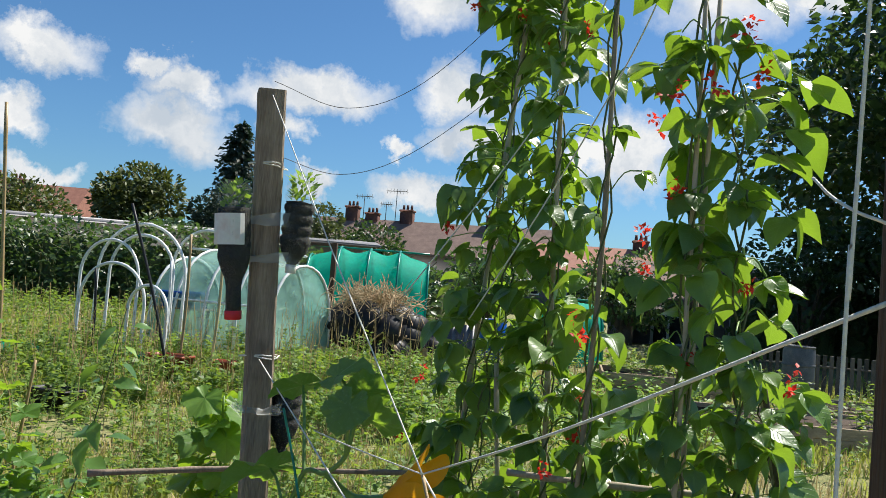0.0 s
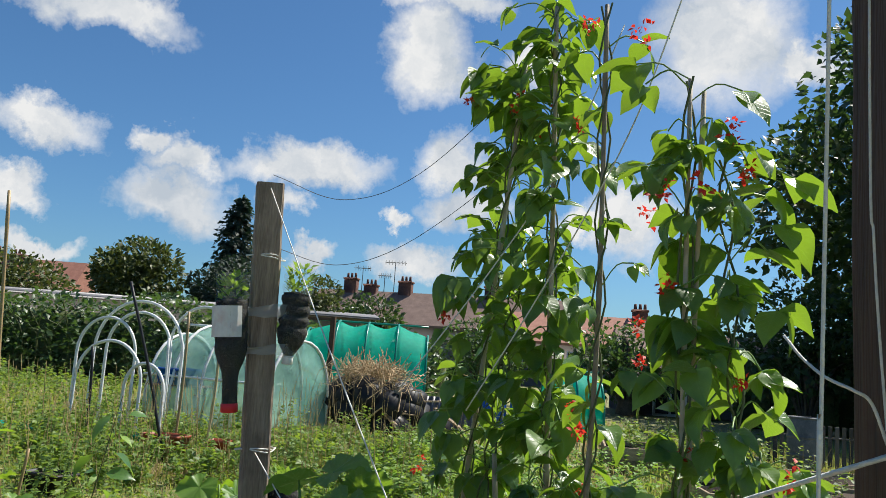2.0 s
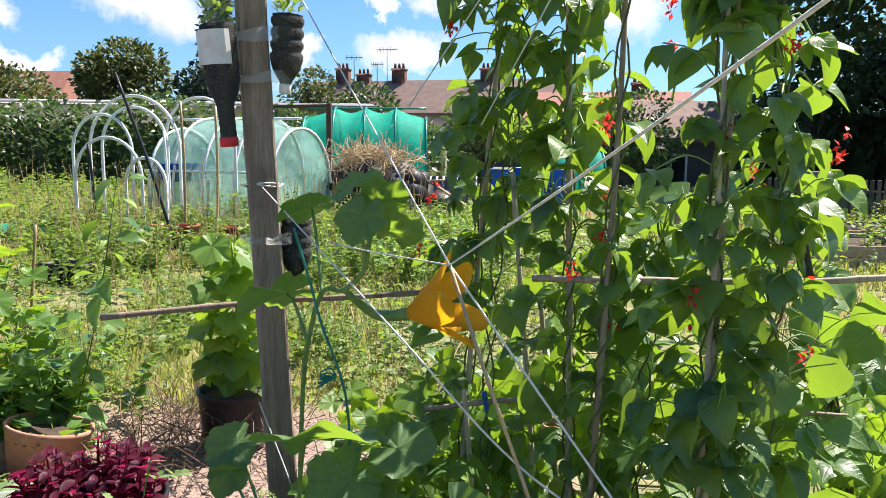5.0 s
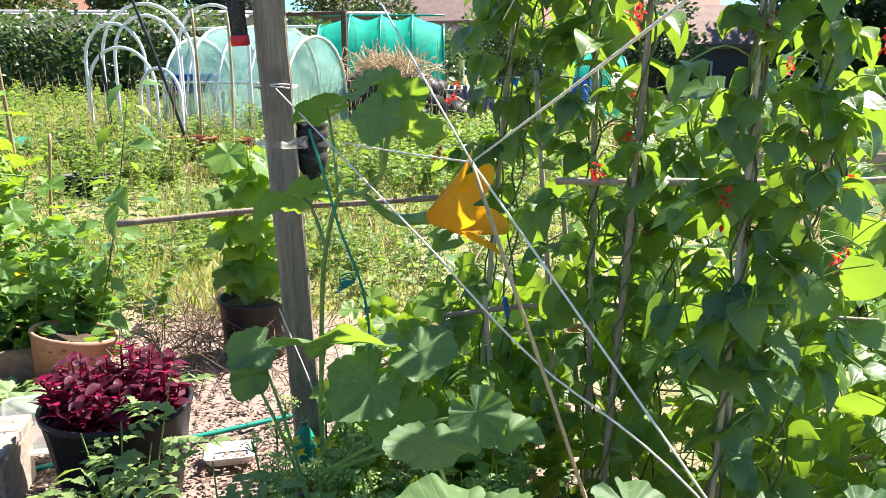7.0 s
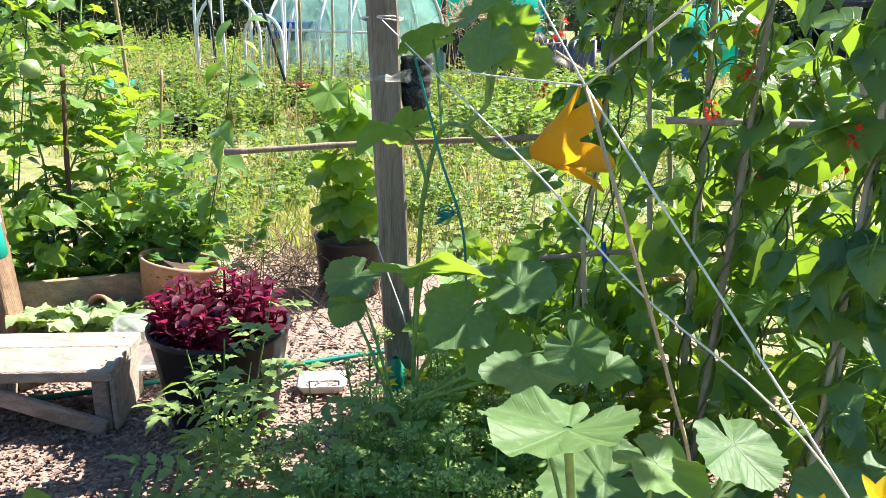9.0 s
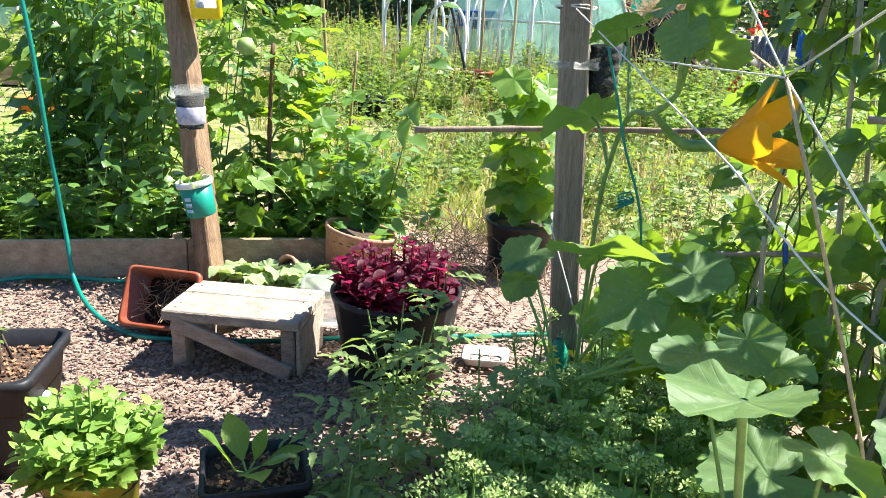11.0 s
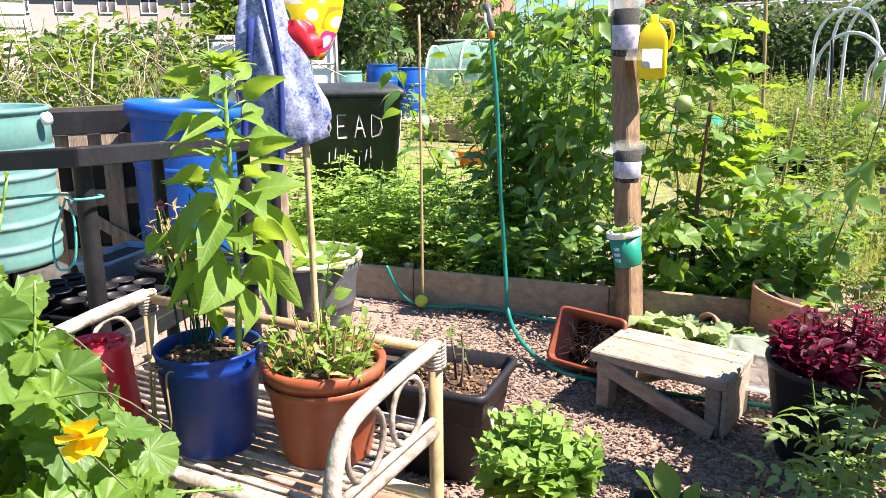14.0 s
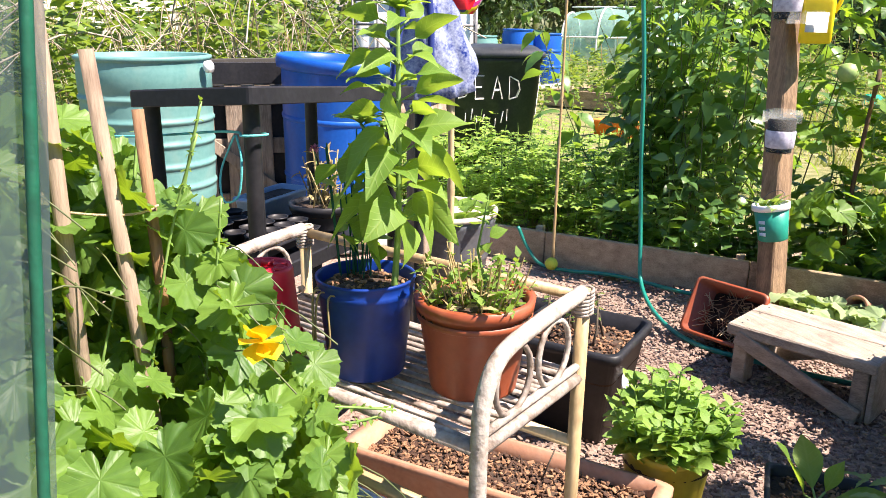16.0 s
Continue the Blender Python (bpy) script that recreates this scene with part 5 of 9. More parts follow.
def potato_patch():
    r = random.Random(55)
    lf, st = Shape(), Shape()
    for _ in range(420):
        x, y = r.uniform(-2.2, 2.6), r.uniform(9.0, 15.5)
        herb(lf, st, (x, y, 0), r.uniform(.15, .42), .4, 17, .09, r=r)
    t = thing("potato_patch", (0.2, 12, 0), "leafy green potato rows behind the bean canes", "vegetable patch")
    part("foliage", lf, M_MINT, t, kind="stuff")
    part("stalk_tangle", st, M_STEM, t, kind="stuff")


potato_patch()


def palisade():
    t = thing("picket_fence", (6.2, 17.5, 0), "low grey picket fence under the dark tree", "fence")
    for k in range(26):
        b = Shape()
        b.block(0.075, 0.02, 0.8, pose(4.6 + k * .12, 17.5 - k * .02, 0.42), 0.004)
        part("picket", b, M_FENCE, t, smooth=False)
    b = Shape()
    b.beam((4.5, 17.53, 0.6), (7.7, 17.0, 0.6), 0.06, 0.03)
    part("rail", b, M_FENCE, t, smooth=False)
    drum("grey_drum", Vector((4.9, 16.4, 0)), 0.28, 1.0, M_GREYTUB, "pale grey water drum by the picket fence")


palisade()


def planter_tray(name, p, lx, ly, h, turn, mat, label, soil=M_SOIL):
    m = Matrix.Translation(p) @ pose(0, 0, 0, 0, 0, turn)
    s = Shape()
    s.squared([(lx * .42, ly * .40, 0), (lx * .47, ly * .46, h * .86), (lx * .50, ly * .50, h * .87), (lx * .50, ly * .50, h), (lx * .455, ly * .45, h), (lx * .44, ly * .43, h * .8)], 4, m, 0.16)
    t = thing(name, p, label, "planter")
    part("body", s, mat, t)
    b = Shape()
    b.squared([(lx * .44, ly * .43, h * .70), (lx * .44, ly * .43, h * .80), (0.001, 0.001, h * .84)], 4, m, 0.16)
    part("soil", b, soil, t)
    return t, m


planter_tray("black_planter", Vector((-4.72, 8.75, 0)), 0.52, 0.30, 0.20, -18, M_BLACK, "small black plastic planter on the grass path")
planter_tray("orange_planter", Vector((-4.95, 11.7, 0)), 0.62, 0.34, 0.30, -12, M_TERRA, "terracotta-coloured plastic planter among the weeds")
planter_tray("orange_planter", Vector((-4.25, 11.9, 0)), 0.30, 0.28, 0.26, 6, M_TERRA, "small terracotta-coloured pot among the weeds")
planter_tray("green_crate", Vector((-5.75, 12.2, 0)), 0.46, 0.34, 0.20, 10, M_HOSE, "bright green plastic crate by the hoops")
planter_tray("blue_crate", Vector((-6.6, 15.6, 0.75)), 0.9, 0.5, 0.30, 0, M_DRUM, "blue plastic crate on a stand by the pale tunnel")


def crate_stand():
    s = Shape()
    for x in (-7.0, -6.2):
        for y in (15.4, 15.8):
            s.beam((x, y, 0), (x, y, 0.72), 0.05, 0.05)
    s.block(1.0, 0.6, 0.03, pose(-6.6, 15.6, 0.735))
    solid("crate_stand", s, M_POST, "grey timber stand under the blue crate", "stand", base=(-6.6, 15.6, 0), smooth=False)


crate_stand()

# ---- posts, canes and strings ----
def post(name, a, b, w, t, mat, label, roll=0.0):
    s = Shape()
    a, b = Vector(a), Vector(b)
    d = b - a
    m = Matrix.Translation(a) @ d.to_track_quat("Z", "Y").to_matrix().to_4x4() @ pose(0, 0, 0, 0, 0, roll)
    n, L_ = 24, d.length
    vs, fs = [], []
    for i in range(n + 1):
        z = L_ * i / n
        for sx, sy in ((-1, -.86), (-.86, -1), (.86, -1), (1, -.86), (1, .86), (.86, 1), (-.86, 1), (-1, .86)):
            j = 0.0025 * noise.noise((z * 7, sx * 3, sy * 3))
            vs.append((sx * w / 2 + j, sy * t / 2 + j, z))
    for i in range(n):
        for k in range(8):
            q = i * 8 + k
            r = i * 8 + (k + 1) % 8
            fs.append((q, r, r + 8, q + 8))
    fs.append(tuple(n * 8 + k for k in range(8)))
    s.add(vs, fs, m)
    return solid(name, s, mat, label, "post", base=a, smooth=False)


POST_A = (Vector((-0.80, 3.62, -0.1)), Vector((-0.897, 3.60, 2.115)))
POST_B = (Vector((-2.555, 3.84, -0.1)), Vector((-2.93, 4.02, 2.3)))
post("weathered_post", *POST_A, 0.098, 0.085, M_POST, "weathered grey timber post with bottles strapped to it", 12)
post("brown_post", *POST_B, 0.10, 0.09, M_POSTB, "rough brown timber post with pots strapped to it", 30)
post("stained_post", (0.224, 1.686, -0.1), (0.218, 1.686, 2.6), 0.088, 0.036, M_POSTC, "dark stained timber post of the shelter", 0)


def cane(name, pts, r, mat, label, knots=True):
    s = Shape()
    c = curve_pts(pts, 8)
    rr = [r * (1.22 if knots and i % 5 == 0 else 1.0) * (1.05 - 0.25 * i / len(c)) for i in range(len(c))]
    s.tube(c, rr, 8)
    return solid(name, s, mat, label, "cane", base=c[0])


CANES = {"a": [(0.0, 3.62, -0.05), (-0.04, 3.62, 0.45), (-0.115, 3.62, 1.32)], "b": [(0.078, 3.74, -0.05), (0.02, 3.74, 0.5), (-0.076, 3.74, 1.40)],
         "c": [(0.083, 3.27, -0.05), (0.11, 3.27, 0.6), (0.128, 3.27, 1.0), (0.15, 3.27, 1.7), (0.138, 3.27, 2.6)],
         "d": [(0.30, 3.0, -0.05), (0.313, 3.0, 0.6), (0.323, 3.0, 1.2), (0.32, 3.0, 2.29)], "e": [(0.33, 3.04, -0.05), (0.345, 3.04, 1.2), (0.352, 3.0, 2.26)],
         "f": [(1.0, 3.79, -0.05), (0.90, 3.79, 0.45), (0.773, 3.79, 1.0), (0.70, 3.79, 1.36)], "g": [(-0.293, 3.76, -0.05), (-0.223, 3.76, 1.0), (-0.13, 3.73, 2.1), (-0.09, 3.70, 2.6)],
         "h": [(0.07, 3.5, -0.05), (0.055, 3.5, 0.8), (0.04, 3.5, 1.35), (0.02, 3.5, 2.1), (0.0, 3.5, 2.7)]}
for k, p in CANES.items():
    cane("bean_cane", p, {"c": 0.0078, "d": 0.0066, "e": 0.0066}.get(k, 0.0086), M_CANE_G, "grey bamboo cane of the bean row")
cane("cross_cane", [(-1.356, 3.544, 0.868), (-0.9, 3.69, 0.90), (-0.60, 3.66, 0.93), (-0.27, 3.62, 0.968)], 0.0092, M_STAKE, "long horizontal bamboo cane tied to the weathered post")
cane("cross_cane", [(-0.05, 3.36, 1.053), (0.135, 3.285, 1.065), (0.565, 3.2, 1.087), (0.80, 3.16, 1.11), (1.3, 3.1, 1.13)], 0.0085, M_CANE_G, "horizontal bamboo cane tied across the bean row")
cane("cross_cane", [(-0.378, 3.70, 0.569), (-0.1, 3.60, 0.644), (0.25, 3.52, 0.68), (0.9, 3.4, 0.70)], 0.008, M_CANE_G, "thin horizontal cane low in the bean row")


def line(name, pts, r, mat, label, n=8):
    s = Shape()
    s.tube(curve_pts(pts, n), r, 5)
    return solid(name, s, mat, label, "string", base=pts[0])


KNOT = Vector((-0.198, 2.665, 1.187))
line("white_string", [(0.200, 1.666, 1.558), (0.005, 2.118, 1.374), KNOT], 0.0018, M_STRING, "taut white string from the shelter post to the squash flower")
line("white_string", [(-0.88, 3.56, 2.10), (-0.55, 3.1, 1.66), KNOT], 0.0018, M_STRING, "taut white string from the weathered post to the squash flower")
line("white_string", [KNOT, (0.22, 2.52, 0.64), (0.68, 2.46, 0.0)], 0.0022, M_STRING, "taut white string running down to a peg")
line("white_string", [(-0.84, 3.55, 1.27), (-0.29, 2.68, 1.055), (-0.20, 2.62, 0.98), (-0.077, 2.58, 0.87), (0.22, 2.525, 0.635), (0.68, 2.46, 0.0)], 0.0020, M_STRING, "white string crossing down to the peg")
line("white_string", [KNOT, (-0.36, 2.84, 1.182), (-0.50, 3.0, 1.18)], 0.0016, M_STRING, "short white string tying up the squash stem")
line("jute_twine", [KNOT, (-0.13, 2.565, 1.03), (-0.077, 2.56, .884), (-0.02, 2.555, .72), (.023, 2.554, .579), (.06, 2.55, .3), (.08, 2.55, 0.0)], 0.0034, M_TWINE, "frayed brown jute twine hanging from the knot")
line("white_string", [(-0.865, 3.55, 0.62), (-0.74, 3.5, 0.34), (-0.70, 3.45, 0.2)], 0.0022, M_STRING, "white string tied low on the weathered post")
line("hanging_string", [(0.178, 1.672, 2.5), (0.168, 1.66, 2.1), (0.160, 1.65, 1.842), (0.159, 1.65, 1.763), (0.156, 1.65, 1.557), (0.155, 1.65, 1.515), (0.155, 1.65, 0.7), (0.16, 1.66, 0.0)], 0.0013, M_STRING, "white cord hanging beside the shelter post")
line("looped_cord", [(0.156, 1.72, 1.628), (0.157, 1.715, 1.625), (0.161, 1.70, 1.614), (0.167, 1.675, 1.602), (0.180, 1.665, 1.595), (0.190, 1.665, 1.588), (0.200, 1.666, 1.562)], 0.0011, M_STRING, "stiff white cord end sticking out of a knot on the post")
line("post_cord", [(0.190, 1.666, 2.3), (0.190, 1.666, 1.766), (0.192, 1.666, 1.69), (0.195, 1.666, 1.631), (0.200, 1.666, 1.56)], 0.0009, M_STRING, "grey cord running down the face of the shelter post")
line("fine_wire", [(-0.89, 3.6, 2.15), (-0.66, 3.66, 2.09), (-0.42, 3.70, 2.20), (-0.10, 3.70, 2.52)], 0.0011, M_WIRE, "thin dark wire sagging from the post to the canes")
line("fine_wire", [(-0.86, 3.57, 1.91), (-0.66, 3.64, 1.87), (-0.45, 3.7, 1.96), (-0.18, 3.74, 2.19), (-0.10, 3.72, 2.3)], 0.0011, M_WIRE, "thin dark wire sagging from the post to the vines")
line("white_string", [(-0.40, 3.50, 1.50), (-0.15, 3.45, 1.86), (0.05, 3.42, 2.2), (0.20, 3.40, 2.6)], 0.0022, M_STRING, "white string slanting up through the bean vines")
line("white_string", [(0.33, 3.05, 2.6), (0.20, 3.15, 2.2), (0.0, 3.35, 1.8), (-0.20, 3.5, 1.45)], 0.0022, M_STRING, "white string slanting across the bean vines")


def wrap(a, b, z, r, mat, name, label, turns=2):
    c = a.lerp(b, (z - a.z) / (b.z - a.z))
    s = Shape()
    pts = []
    for i in range(turns * 16 + 1):
        q = 2 * math.pi * i / 16
        x, y = math.cos(q), math.sin(q)
        k = r / max(abs(x), abs(y)) * (0.93 if abs(abs(x) - abs(y)) < .3 else 1)
        pts.append(c + Vector((x * k, y * k, 0.005 * math.sin(i * .7) + 0.004 * i / 16)))
    s.tube(pts, 0.0022, 5)
    solid(name, s, mat, label, "string", base=c)


wrap(*POST_A, 1.87, 0.052, M_STRING, "string_tie", "white string tied round the weathered post")
wrap(*POST_A, 1.27, 0.052, M_STRING, "string_tie", "white string tied round the weathered post")


def bottle(name, p, r, h, tilt, label, fill, cap, neck, nr, ribs, compost="dark compost showing through"):
    """An upturned drinks bottle used as a planter: neck down, the cut end up, dark compost in it, a seedling inside its clear top."""
    t = thing(name, p, label, "bottle")
    m = Matrix.Translation(p) @ pose(0, 0, 0, tilt[0], tilt[1], 0)
    prof = [(nr * .85, 0), (nr, .012), (nr, neck * .8), (nr * 1.15, neck), (r * .82, neck + .035), (r * .97, neck + .06)]
    z = neck + .06
    while z < h - .03:
        prof += [(r, z + .006), (r, z + .018), (r - ribs, z + .024), (r - ribs, z + .029)]
        z += .034
    prof.append((r, h))
    part("body", Shape().lathe(prof, 20, m, .03), M_BOTTLE, t)
    inner = [(a * .955, q) for a, q in prof if q < h * fill]
    part("compost", Shape().lathe([(inner[0][0] * .9, .004)] + inner[1:] + [(r * .9, h * fill), (.001, h * fill + .008)], 18, m, .03), M_COMPOST, t, compost)
    part("cap", Shape().lathe([(nr * .9, -.014), (nr * 1.08, -.012), (nr * 1.08, .012), (nr, .014)], 14, m), cap, t)
    rd = random.Random(int(h * 1000))
    lf = Shape()
    for _ in range(70):
        a, d = rd.uniform(0, 6.283), r * .8 * math.sqrt(rd.random())
        fluff(lf, m @ Vector((d * math.cos(a), d * math.sin(a), h * rd.uniform(fill, .99))), (math.cos(a) * .7, math.sin(a) * .7, rd.uniform(.2, 2)), rd.uniform(.018, .034), roll=rd.uniform(-60, 60))
    part("seedling_tuft", lf, M_MINT, t, kind="stuff")
    return t, m


bt, bm_ = bottle("bottle_planter", Vector((-0.925, 3.52, 1.40)), 0.052, 0.41, (2, -4), "upturned clear bottle of compost taped to the post", 0.80, M_RED, .11, .024, .002, "dark reddish compost")
lb = Shape()
for i in range(8):
    a0, a1 = math.pi * (1.12 + 0.09 * i), math.pi * (1.12 + 0.09 * (i + 1))
    lb.add([(0.0545 * math.cos(a), 0.0545 * math.sin(a), z) for a, z in ((a0, .215), (a1, .215), (a1, .310), (a0, .310))], [(0, 1, 2, 3)], bm_ @ Matrix.Translation((-0.004, 0, 0)))
part("paper_label", lb, M_LABEL, bt, "faded white paper label")
bottle("bottle_planter", Vector((-0.782, 3.60, 1.555)), 0.050, 0.30, (0, 3), "upturned ribbed bottle of black compost taped to the post", 0.70, M_WHITEP, .02, .016, .006)
bottle("bottle_planter", Vector((-0.782, 3.665, 0.965)), 0.05, 0.245, (0, 2), "dark bottle of compost taped low behind the post", 0.82, M_BLACK, .03, .016, .004)


def film_wrap(a, b, z, h, r, label):
    c = a.lerp(b, (z - a.z) / (b.z - a.z))
    s = Shape()
    n = 20
    vs = []
    for k in range(4):
        for i in range(n):
            q = 2 * math.pi * i / n
            x, y = math.cos(q), math.sin(q)
            j = 1 + 0.08 * noise.noise((x * 2, y * 2, k * 1.7 + z))
            vs.append((c.x + r * 1.35 * x * j, c.y + r * y * j, z - h / 2 + h * k / 3 + 0.02 * noise.noise((x * 1.5, y, z + k))))
    s.add(vs, [(k * n + i, k * n + (i + 1) % n, (k + 1) * n + (i + 1) % n, (k + 1) * n + i) for k in range(3) for i in range(n)])
    solid("packing_tape", s, M_FILM, label, "tape", base=c)


teal = thing("teal_bottle", (-0.80, 3.545, 0.05), "cut teal plastic bottle tied to the foot of the post", "bottle")
tm = Matrix.Translation((-0.80, 3.535, 0.05)) @ Matrix.Diagonal((.85, .85, .8, 1))
part("body", Shape().lathe([(.040, 0), (.046, .006), (.046, .16), (.040, .20), (.020, .235), (.014, .25)], 18, tm), M_TEAL, teal)
part("neck", Shape().lathe([(.014, .25), (.015, .252), (.015, .285), (.012, .286)], 14, tm), M_BOTTLE, teal, "clear plastic neck")
film_wrap(*POST_A, 1.70, 0.035, 0.085, "clear packing tape wound round post and bottles")
film_wrap(*POST_A, 1.58, 0.03, 0.085, "clear packing tape wound round post and bottles")
film_wrap(*POST_A, 1.112, 0.022, 0.060, "clear packing tape wound round the post")


# ---- bean vines ----
BEAN = [blade_mesh("bean_leaflet", heart(seed=k, droop=0.12 + 0.07 * k, fold=0.12 + 0.12 * (k % 3)), M_BEAN) for k in range(6)]


def pea_flower(s, p, r, size):
    for _ in range(4):
        d = ball_dir(r)
        fluff(s, p + d * size * .2, d, size * r.uniform(.7, 1.1), roll=r.uniform(-60, 60))


def bean_vine(path, n, spread, label, seed, flowers=5, big=(0.065, 0.14)):
    r = random.Random(seed)
    pts = curve_pts(path, 12)
    base = pts[0]
    t = thing("runner_bean", base, label, "bean plant")
    st = Shape()
    for turn in range(2):
        tw = [p + Vector((0.018 * math.cos(i * 1.1 + turn * 3), 0.018 * math.sin(i * 1.1 + turn * 3), 0)) for i, p in enumerate(pts)]
        st.tube(tw, 0.003, 5, False)
    pt = Shape()
    n = int(n * 1.15)
    for k in range(n):
        f = (k + r.random()) / n
        i = min(len(pts) - 2, int(f * (len(pts) - 1)))
        p = pts[i].lerp(pts[i + 1], r.random())
        # the plants are bare low down
        if r.random() > min(1.0, .26 + .62 * p.z):
            continue
        a = r.uniform(0, 2 * math.pi)
        reach = spread * r.uniform(0.15, 1.15)
        q = p + Vector((math.cos(a) * reach, math.sin(a) * reach * .8, r.uniform(-.02, .10)))
        pt.tube(curve_pts([p, (p + q) / 2 + Vector((0, 0, .03)), q], 3), 0.0022, 4, False)
        sz = r.uniform(*big)
        o = Vector((math.cos(a), math.sin(a), -0.25))
        for da, ds in ((0, 1.0), (1.35, .85), (-1.35, .85)):
            aa = a + da + r.uniform(-.3, .3)
            o = Vector((math.cos(aa), math.sin(aa), r.uniform(-1.5, 0.1)))
            piece("leaf", BEAN[r.randrange(6)], leaf_pose(q + o * .008, o, sz * ds * r.uniform(.8, 1.1), r.uniform(-15, 15), r.uniform(-35, 35)), t)
    part("stem", st, M_STEM_D, t)
    part("stalk_tangle", pt, M_STEM, t, kind="stuff")
    for k in range(flowers):
        high = [p for p in pts if p.z > .95] or pts[-3:]
        p = r.choice(high) + Vector((r.choice((-1, 1)) * r.uniform(.4, 1.2) * spread, r.uniform(-1.2, .1) * spread, r.uniform(-.05, .08)))
        fs = Shape()
        for _ in range(5):
            pea_flower(fs, p + Vector((r.gauss(0, .010), r.gauss(0, .010), r.gauss(0, .014))), r, 0.018)
        part("flower", fs, M_REDFL, t, "cluster of scarlet flowers", kind="stuff")
    return t


bean_vine(CANES["g"], 122, 0.15, "runner bean climbing a leaning cane, dark in shade", 61, flowers=4, big=(.055, .12))
bean_vine(CANES["h"], 125, 0.14, "runner bean with scarlet flowers on a tall cane", 62, flowers=5, big=(.055, .115))
bean_vine([(-0.20, 3.68, 0), (-0.17, 3.68, 0.9), (-0.11, 3.66, 1.5), (-0.07, 3.64, 1.98)], 78, 0.19, "dense dark runner bean filling the middle of the row", 69, flowers=3, big=(.055, .12))
bean_vine(CANES["c"], 34, 0.10, "thin runner bean with scarlet flowers on a bare cane", 63, flowers=6, big=(.05, .10))
bean_vine(CANES["d"], 108, 0.13, "sunlit runner bean with scarlet flowers", 64, flowers=6, big=(.05, .11))
bean_vine([(0.43, 3.05, 0), (0.45, 3.03, 0.7), (0.45, 3.0, 1.3), (0.40, 3.0, 2.10)], 98, 0.135, "sunlit leafy runner bean with scarlet flowers", 65, flowers=6, big=(.055, .12))
bean_vine(CANES["f"], 44, 0.16, "runner bean leaning at the end of the row", 66, flowers=3, big=(.055, .12))
bean_vine([(0.22, 3.42, 0), (0.25, 3.40, 0.8), (0.28, 3.36, 1.25)], 30, 0.16, "low leafy runner bean in the row", 67, flowers=2)


# ---- squash plants ----
BROADLEAF = blade_mesh("squash_leaf", lobed(5, 0.06, 80, 0.30, 0.03, 17, 0.9, 0.04, 0.012), M_SQUASH)
SQ = [blade_mesh("squash_leaf", lobed(5, 0.09 + 0.02 * k, 72, 0.05 + 0.08 * k, 0.022 + 0.008 * k, k + 3, 0.75, 0.05, 0.025), M_SQUASH) for k in range(4)]


def squash_leaf(t, stems, foot, p, out, size, roll=0.0, tilt=0.0, k=0):
    foot, p = Vector(foot), Vector(p)
    stems.tube(curve_pts([foot, foot.lerp(p, .5) + Vector((0, 0, .03)), p], 4), [0.0055 - 0.00025 * i for i in range(9)], 7, False)
    piece("leaf", SQ[k % 4], leaf_pose(p, out, size, tilt, roll), t)


def hung_leaf(t, stems, foot, p, tip, facing, k, wide=.62):
    """A large leaf with its upper side turned to a given side, on a bowed stalk."""
    foot, p = Vector(foot), Vector(p)
    stems.tube(curve_pts([foot, foot.lerp(p, .55) + Vector((0, 0, .025)), p], 4), [0.005 - 0.0002 * i for i in range(9)], 7, False)
    piece("leaf", SQ[k % 4], leaf_between(p, tip, facing, wide), t)


